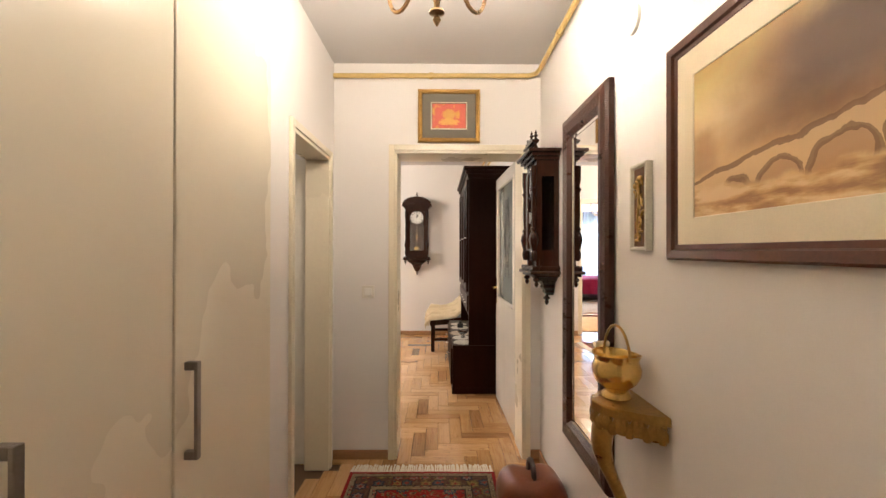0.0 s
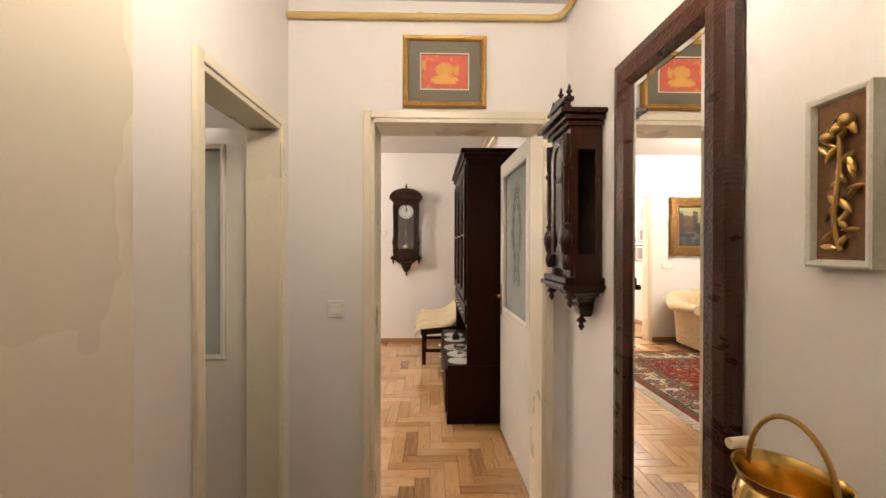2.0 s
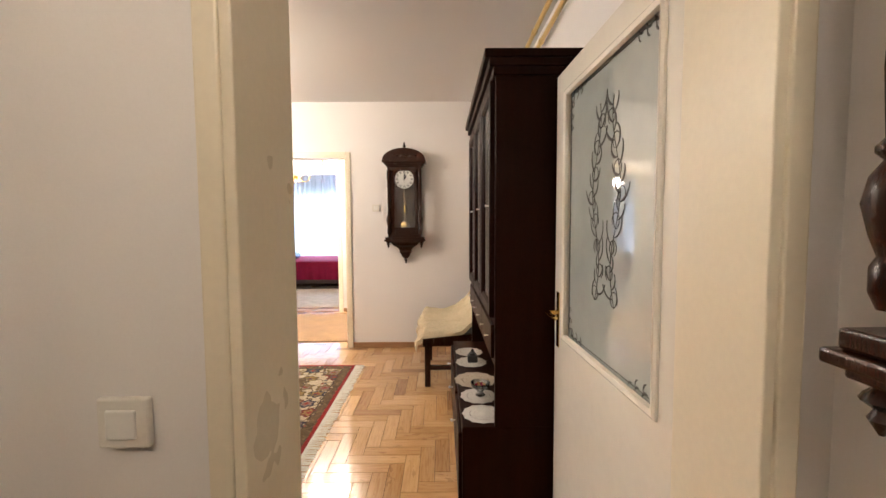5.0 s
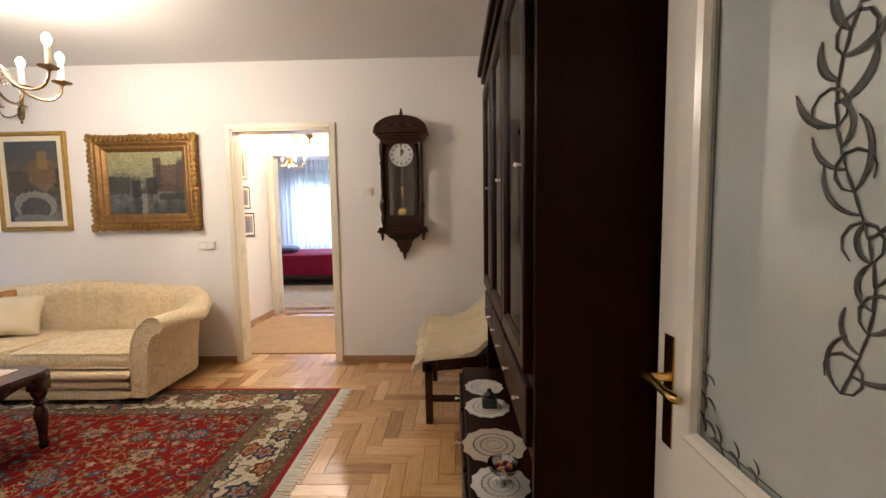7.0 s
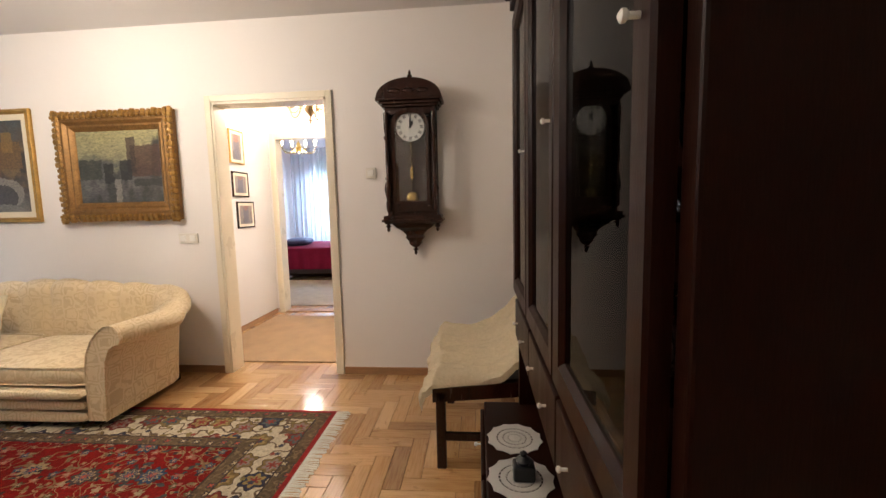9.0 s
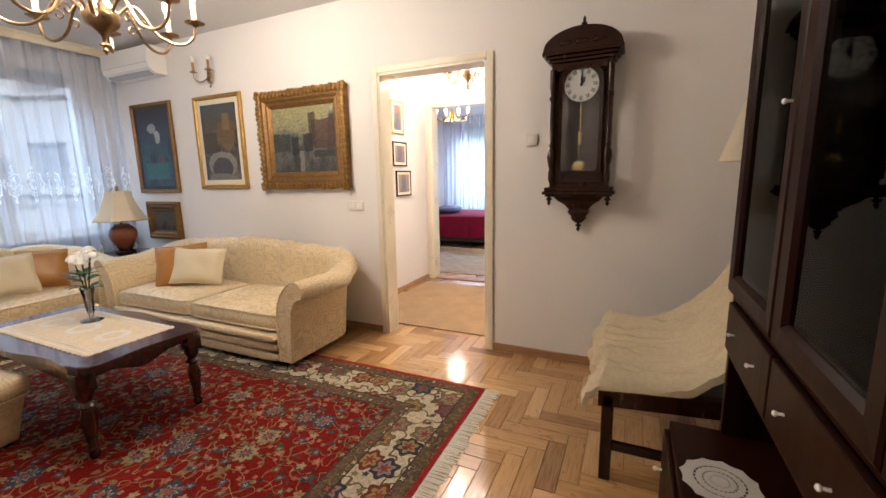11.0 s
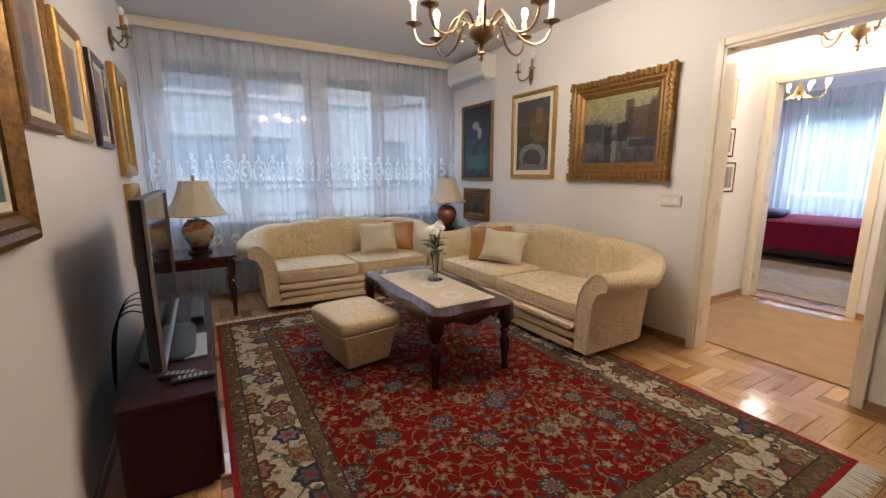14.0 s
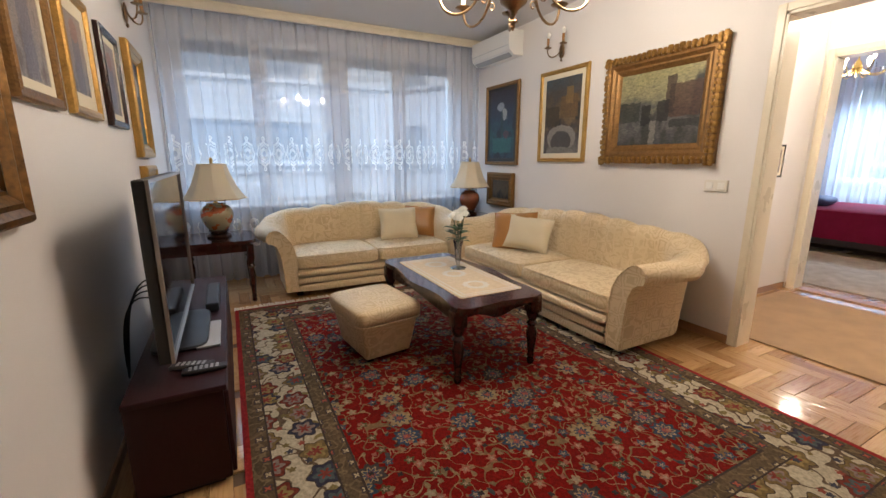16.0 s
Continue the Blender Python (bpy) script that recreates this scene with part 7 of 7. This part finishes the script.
# pictures on the long wall
framed(pose(-2.785, FAR - 0.002, 1.735), 1.02, 0.875, "rainy street oil painting in an ornate carved gilt frame", ORNATE, GOLDDARK, P_STREET, carve=(0.045, 0.034))
framed(pose(-3.875, FAR - 0.002, 1.765), 0.69, 0.93, "tall oil painting of an ochre bridge in a gilt frame", PLAIN, GOLD, P_BRIDGE2, 0.05, IVORY)
framed(pose(-4.945, FAR - 0.002, 1.75), 0.70, 0.985, "dark teal flower painting in a black and gilt frame", PLAIN, GOLDDARK, P_TEAL, 0.045, BLACKWOOD)
framed(pose(-4.93, FAR - 0.002, 0.945), 0.57, 0.43, "small dark landscape in a wide dark gilt frame", WIDE, GOLDDARK, P_DARK)
# pictures on the television wall
framed(pose(-1.60, TVW + 0.002, 1.60, 0, 0, 180), 0.95, 0.90, "large blue-green seascape oil in a wide mottled gilt frame", WIDE, MOTTLED, P_BLUE, 0.03, IVORY)
framed(pose(-2.40, TVW + 0.002, 1.79, 0, 0, 180), 0.42, 0.56, "pale figure study in a gilt and black frame", PLAIN, GOLDDARK, P_PALE, 0.035, IVORY)
framed(pose(-2.96, TVW + 0.002, 1.78, 0, 0, 180), 0.44, 0.53, "pale watercolour in a gilt frame with mount", PLAIN, GOLD, P_PALE, 0.06, IVORY)
framed(pose(-3.60, TVW + 0.002, 1.775, 0, 0, 180), 0.42, 0.53, "small picture in a dark reddish frame", PLAIN, DARK, P_PALE, 0.035, IVORY)
framed(pose(-4.36, TVW + 0.002, 1.73, 0, 0, 180), 0.55, 0.78, "blue landscape in a wide gilt frame", WIDE, GOLD, P_TEAL)
framed(pose(-4.36, TVW + 0.002, 0.97, 0, 0, 180), 0.50, 0.62, "dark picture in a gilt frame behind the lamp", WIDE, GOLD, P_DARK)


def sconce(m, label):
    ob = thing("wall_sconce", m, label, "wall lamp", "brass wall sconces")
    bm = bmesh.new()
    puff(bm, (0, -0.012, 0), (0.07, 0.024, 0.14), 0.8, 0.9, 16, 10)
    lathe(bm, [(0.003, -0.1), (0.012, -0.085), (0.006, -0.07)], (0, -0.014, 0), 10)
    part("back_plate", bm, BRONZE, ob, smooth=True)
    for s in (-1, 1):
        bm = bmesh.new()
        tube(bm, bez((0, -0.02, 0.01), (s * 0.05, -0.06, -0.09), (s * 0.13, -0.1, -0.05), (s * 0.11, -0.1, 0.03), 12), 0.006, 8)
        arm = part("arm", bm, BRONZE, ob, smooth=True)
        c = (s * 0.11, -0.1, 0.03)
        bm = bmesh.new()
        lathe(bm, [(0.008, 0), (0.035, 0.008), (0.038, 0.013), (0.012, 0.012), (0.016, 0.03), (0.013, 0.034)], c, 14)
        part("drip_dish", bm, BRONZE, arm, smooth=True)
        bm = bmesh.new()
        lathe(bm, [(0.0125, 0.03), (0.0125, 0.10)], c, 12)
        part("candle_sleeve", bm, TERRA, arm, "amber candle sleeve", True)
        bm = bmesh.new()
        lathe(bm, [(0.008, 0.10), (0.02, 0.118), (0.023, 0.135), (0.015, 0.155), (0.002, 0.162)], c, 12)
        part("bulb", bm, DIAL, arm, "unlit frosted bulb", True)
    return ob


sconce(pose(-3.93, FAR - 0.002, 2.40), "brass two-armed candle sconce on the wall, unlit")
sconce(pose(-4.42, TVW + 0.002, 2.36, 0, 0, 180), "brass two-armed candle sconce on the wall, unlit")


def air_conditioner():
    ob = thing("air_conditioner", pose(-4.98, FAR - 0.002, 2.49), "white wall-mounted split air conditioner", "air conditioner")
    bm = bmesh.new()
    prism(bm, [(0.0, 0.0), (0.13, 0.0), (0.19, 0.05), (0.205, 0.11), (0.20, 0.26), (0.17, 0.275), (0.0, 0.275)], -0.40, 0.40, Matrix(((0, 0, 1, 0), (-1, 0, 0, 0), (0, 1, 0, 0), (0, 0, 0, 1))), 0.006)
    part("housing", bm, WHITEPL, ob)
    bm = bmesh.new()
    box(bm, -0.36, 0.36, -0.178, -0.115, 0.004, 0.012, 0.002)
    bmesh.ops.rotate(bm, verts=bm.verts, cent=(0, -0.15, 0.01), matrix=Matrix.Rotation(radians(-35), 3, "X"))
    part("louvre", bm, GREYPL, ob)
    part("panel_seam", B(-0.40, 0.40, -0.207, -0.204, 0.098, 0.101), GREYPL, ob)


air_conditioner()


def floor_lamp():
    ob = thing("floor_lamp", pose(0.585, 6.62, 0), "floor lamp with a pale pleated shade behind the cabinet", "lamp")
    bm = bmesh.new()
    lathe(bm, [(0.14, 0), (0.14, 0.015), (0.03, 0.035), (0.012, 0.06), (0.012, 1.75)], (0, 0, 0), 20)
    part("pole", bm, DARK, ob, smooth=True)
    bm = bmesh.new()
    loops = [[(r * math.cos(a), r * math.sin(a), z) for a in (2 * math.pi * k / 40 for k in range(40))] for r, z in ((0.185, 1.43), (0.18, 1.45), (0.075, 1.80), (0.07, 1.80), (0.175, 1.45), (0.185, 1.43))]
    rings(bm, loops, True, False)
    part("shade", bm, SHADEM, ob, "pale pleated shade", True)


floor_lamp()

# ---- corridor and bedroom ----
def flat_rug(name, m, w, d, mat, label):
    ob = thing(name, m, label, "rug")
    part("rug_body", B(-w / 2, w / 2, -d / 2, d / 2, 0.001, 0.012, 0.004), mat, ob)


flat_rug("corridor_rug", pose(-1.52, 7.86, 0), 1.9, 1.55, BEIGERUG, "plain beige carpet runner on the parquet")
flat_rug("bedroom_rug", pose(-2.5, 10.2, 0), 2.8, 2.0, PALERUG, "pale patterned bedroom rug")
for y, z, w, h in ((8.12, 2.06, 0.27, 0.37), (8.15, 1.65, 0.31, 0.28), (8.22, 1.31, 0.34, 0.30)):
    framed(pose(-2.548, y, z, 0, 0, 90), w, h, "small framed watercolour on the corridor wall", SLIM, DARK if z < 2 else GOLD, P_PALE, 0.03, IVORY)
structure("threshold", B(BO[0] + 0.025, BO[1] - 0.025, 8.85, 9.0, -0.004, 0.014, 0.004), SKIRT, "brown wooden threshold", "threshold")


def bed():
    ob = thing("bed", pose(-2.95, 12.2, 0), "double bed with a burgundy bedspread", "bed")
    part("frame", B(-1.05, 1.05, -0.80, 0.80, 0.10, 0.34, 0.02), BLACKWOOD, ob)
    bm = bmesh.new()
    puff(bm, (0, 0, 0.475), (2.16, 1.66, 0.30), 0.25, 0.15, 48, 12)
    part("mattress", bm, BURG, ob, smooth=True)
    bm = bmesh.new()
    n = 60
    rows = []
    for z, o in ((0.60, 0.0), (0.45, 0.012), (0.30, 0.02), (0.20, 0.026)):
        rows.append([bm.verts.new((-1.08 + 2.16 * i / n, -0.835 - o - 0.012 * math.sin(i * 1.1) * (0.62 - z) * 3, z)) for i in range(n + 1)])
    for a, b in zip(rows, rows[1:]):
        for i in range(n):
            bm.faces.new((a[i], b[i], b[i + 1], a[i + 1]))
    part("valance", bm, BURG, ob, smooth=True)
    for sx in (-1, 1):
        for sy in (-1, 1):
            part("leg", B(sx * 0.98 - 0.03, sx * 0.98 + 0.03, sy * 0.72 - 0.03, sy * 0.72 + 0.03, 0, 0.10), BLACKWOOD, ob)
    pl = thing("pillow", pose(-3.62, 12.0, 0.69, 0, 0, 10), "dark indigo pillow lying on the bed", "pillow")
    bm = bmesh.new()
    puff(bm, (0, 0, 0), (0.5, 0.7, 0.16), 0.8, 0.4, 28, 12)
    part("cover", bm, INDIGO, pl, smooth=True)


bed()


def crystal_chandelier():
    ob = thing("crystal_chandelier", pose(-2.95, 10.7, LIVZ), "glittering crystal chandelier in the bedroom, lit", "chandelier")
    bm = bmesh.new()
    lathe(bm, [(0.05, 0), (0.05, -0.02), (0.008, -0.05), (0.008, -0.30), (0.03, -0.33), (0.05, -0.40), (0.02, -0.46), (0.003, -0.50)], (0, 0, 0), 14)
    part("stem", bm, BRASSP, ob, smooth=True)
    for k in range(8):
        a = 2 * math.pi * k / 8
        d = Vector((math.cos(a), math.sin(a), 0))
        P = lambda r, z: d * r + Vector((0, 0, z))
        arm = part("arm", tube(bmesh.new(), bez(P(0.03, -0.40), P(0.15, -0.55), P(0.30, -0.50), P(0.30, -0.36), 10), 0.006, 6), BRASSP, ob, smooth=True)
        bm = bmesh.new()
        lathe(bm, [(0.01, 0), (0.018, 0.04), (0.028, 0.07), (0.015, 0.11), (0.002, 0.12)], P(0.30, -0.35), 10)
        part("bulb", bm, BULB, arm, "lit bulb", True)
        bm = bmesh.new()
        for q in range(5):
            c = P(0.30 + 0.04 * math.cos(q * 1.3), -0.41 - 0.03 * (q % 3)) + Vector((0.03 * math.sin(q * 1.3), 0.02 * math.cos(q * 2), 0))
            puff(bm, c, (0.016, 0.016, 0.035), 1.6, 1, 6, 4)
        part("crystal_drops", bm, CRYSTAL, arm)


crystal_chandelier()


# ---- parquet, plank by plank ----
def plank_mesh(ln, wd, turned):
    me = bpy.data.meshes.new("parquet_plank")
    g, b, t = 0.0008, 0.0018, 0.010
    x, y = ln / 2 - g, wd / 2 - g
    vs, uv = [], []
    for k, z in ((0, -t), (0, -b), (b, 0)):
        for sx, sy in ((-1, -1), (1, -1), (1, 1), (-1, 1)):
            px, py = sx * (x - k), sy * (y - k)
            uv.append((px, py))
            vs.append((-py, px, z) if turned else (px, py, z))
    fs = [(8, 9, 10, 11)]
    for a in (0, 4):
        for i in range(4):
            fs.append((a + i, a + (i + 1) % 4, a + 4 + (i + 1) % 4, a + 4 + i))
    me.from_pydata(vs, [], fs)
    lay = me.uv_layers.new(name="UVMap")
    for lp in me.loops:
        lay.data[lp.index].uv = uv[lp.vertex_index]
    me.materials.append(PARQUET)
    return me, vs, fs, uv


PL, PN = 0.36, 4
PW = PL / PN
mh, vh, fh, uvh = plank_mesh(PL, PW, False)
mv, vv, fv, uvv = plank_mesh(PL, PW, True)
ROOMS = [(-0.70, 0.69, -1.5, 3.16), (-5.7, 0.78, 3.16, 7.0), (-2.55, -0.5, 7.0, 8.9), (-4.4, 0.06, 8.9, 11.6)]
HID = (-4.3, -0.90, 3.75, 6.1)
spots = []
for a in range(int(-6 / PW), int(16 / PW)):
    for b in range(-40, 60):
        for turned in (False, True):
            if not turned:
                cx, cy = (a + 2 * PN * b + PN / 2) * PW, (a + 0.5) * PW
            else:
                cx, cy = (a + PN + 2 * PN * b + 0.5) * PW, (a + 1 - PN / 2) * PW
            if any(r[0] - 0.1 < cx < r[1] + 0.1 and r[2] - 0.1 < cy < r[3] + 0.1 for r in ROOMS) and not (HID[0] < cx < HID[1] and HID[2] < cy < HID[3]):
                spots.append((cx, cy, turned))
near = [s for s in spots if -0.75 < s[0] < 0.15 and 3.1 < s[1] < 6.86][:300]
taken = set(near)
for cx, cy, turned in near:
    ob = new("parquet_plank", mv if turned else mh)
    ob.location = (cx, cy, 0)
    ob.parent = floor
av, af, au = [], [], []
for cx, cy, turned in spots:
    if (cx, cy, turned) in taken:
        continue
    k = len(av)
    src = vv if turned else vh
    av += [(x + cx, y + cy, z) for x, y, z in src]
    af += [tuple(i + k for i in f) for f in fh]
    au += uvv if turned else uvh
me = bpy.data.meshes.new("parquet_field")
me.from_pydata(av, [], af)
lay = me.uv_layers.new(name="UVMap")
for lp in me.loops:
    lay.data[lp.index].uv = au[lp.vertex_index]
me.materials.append(PARQUET)
field = new("parquet_field", me)
field.parent = floor
tagged(field, "glossy oak herringbone planks", "", "", "stuff")
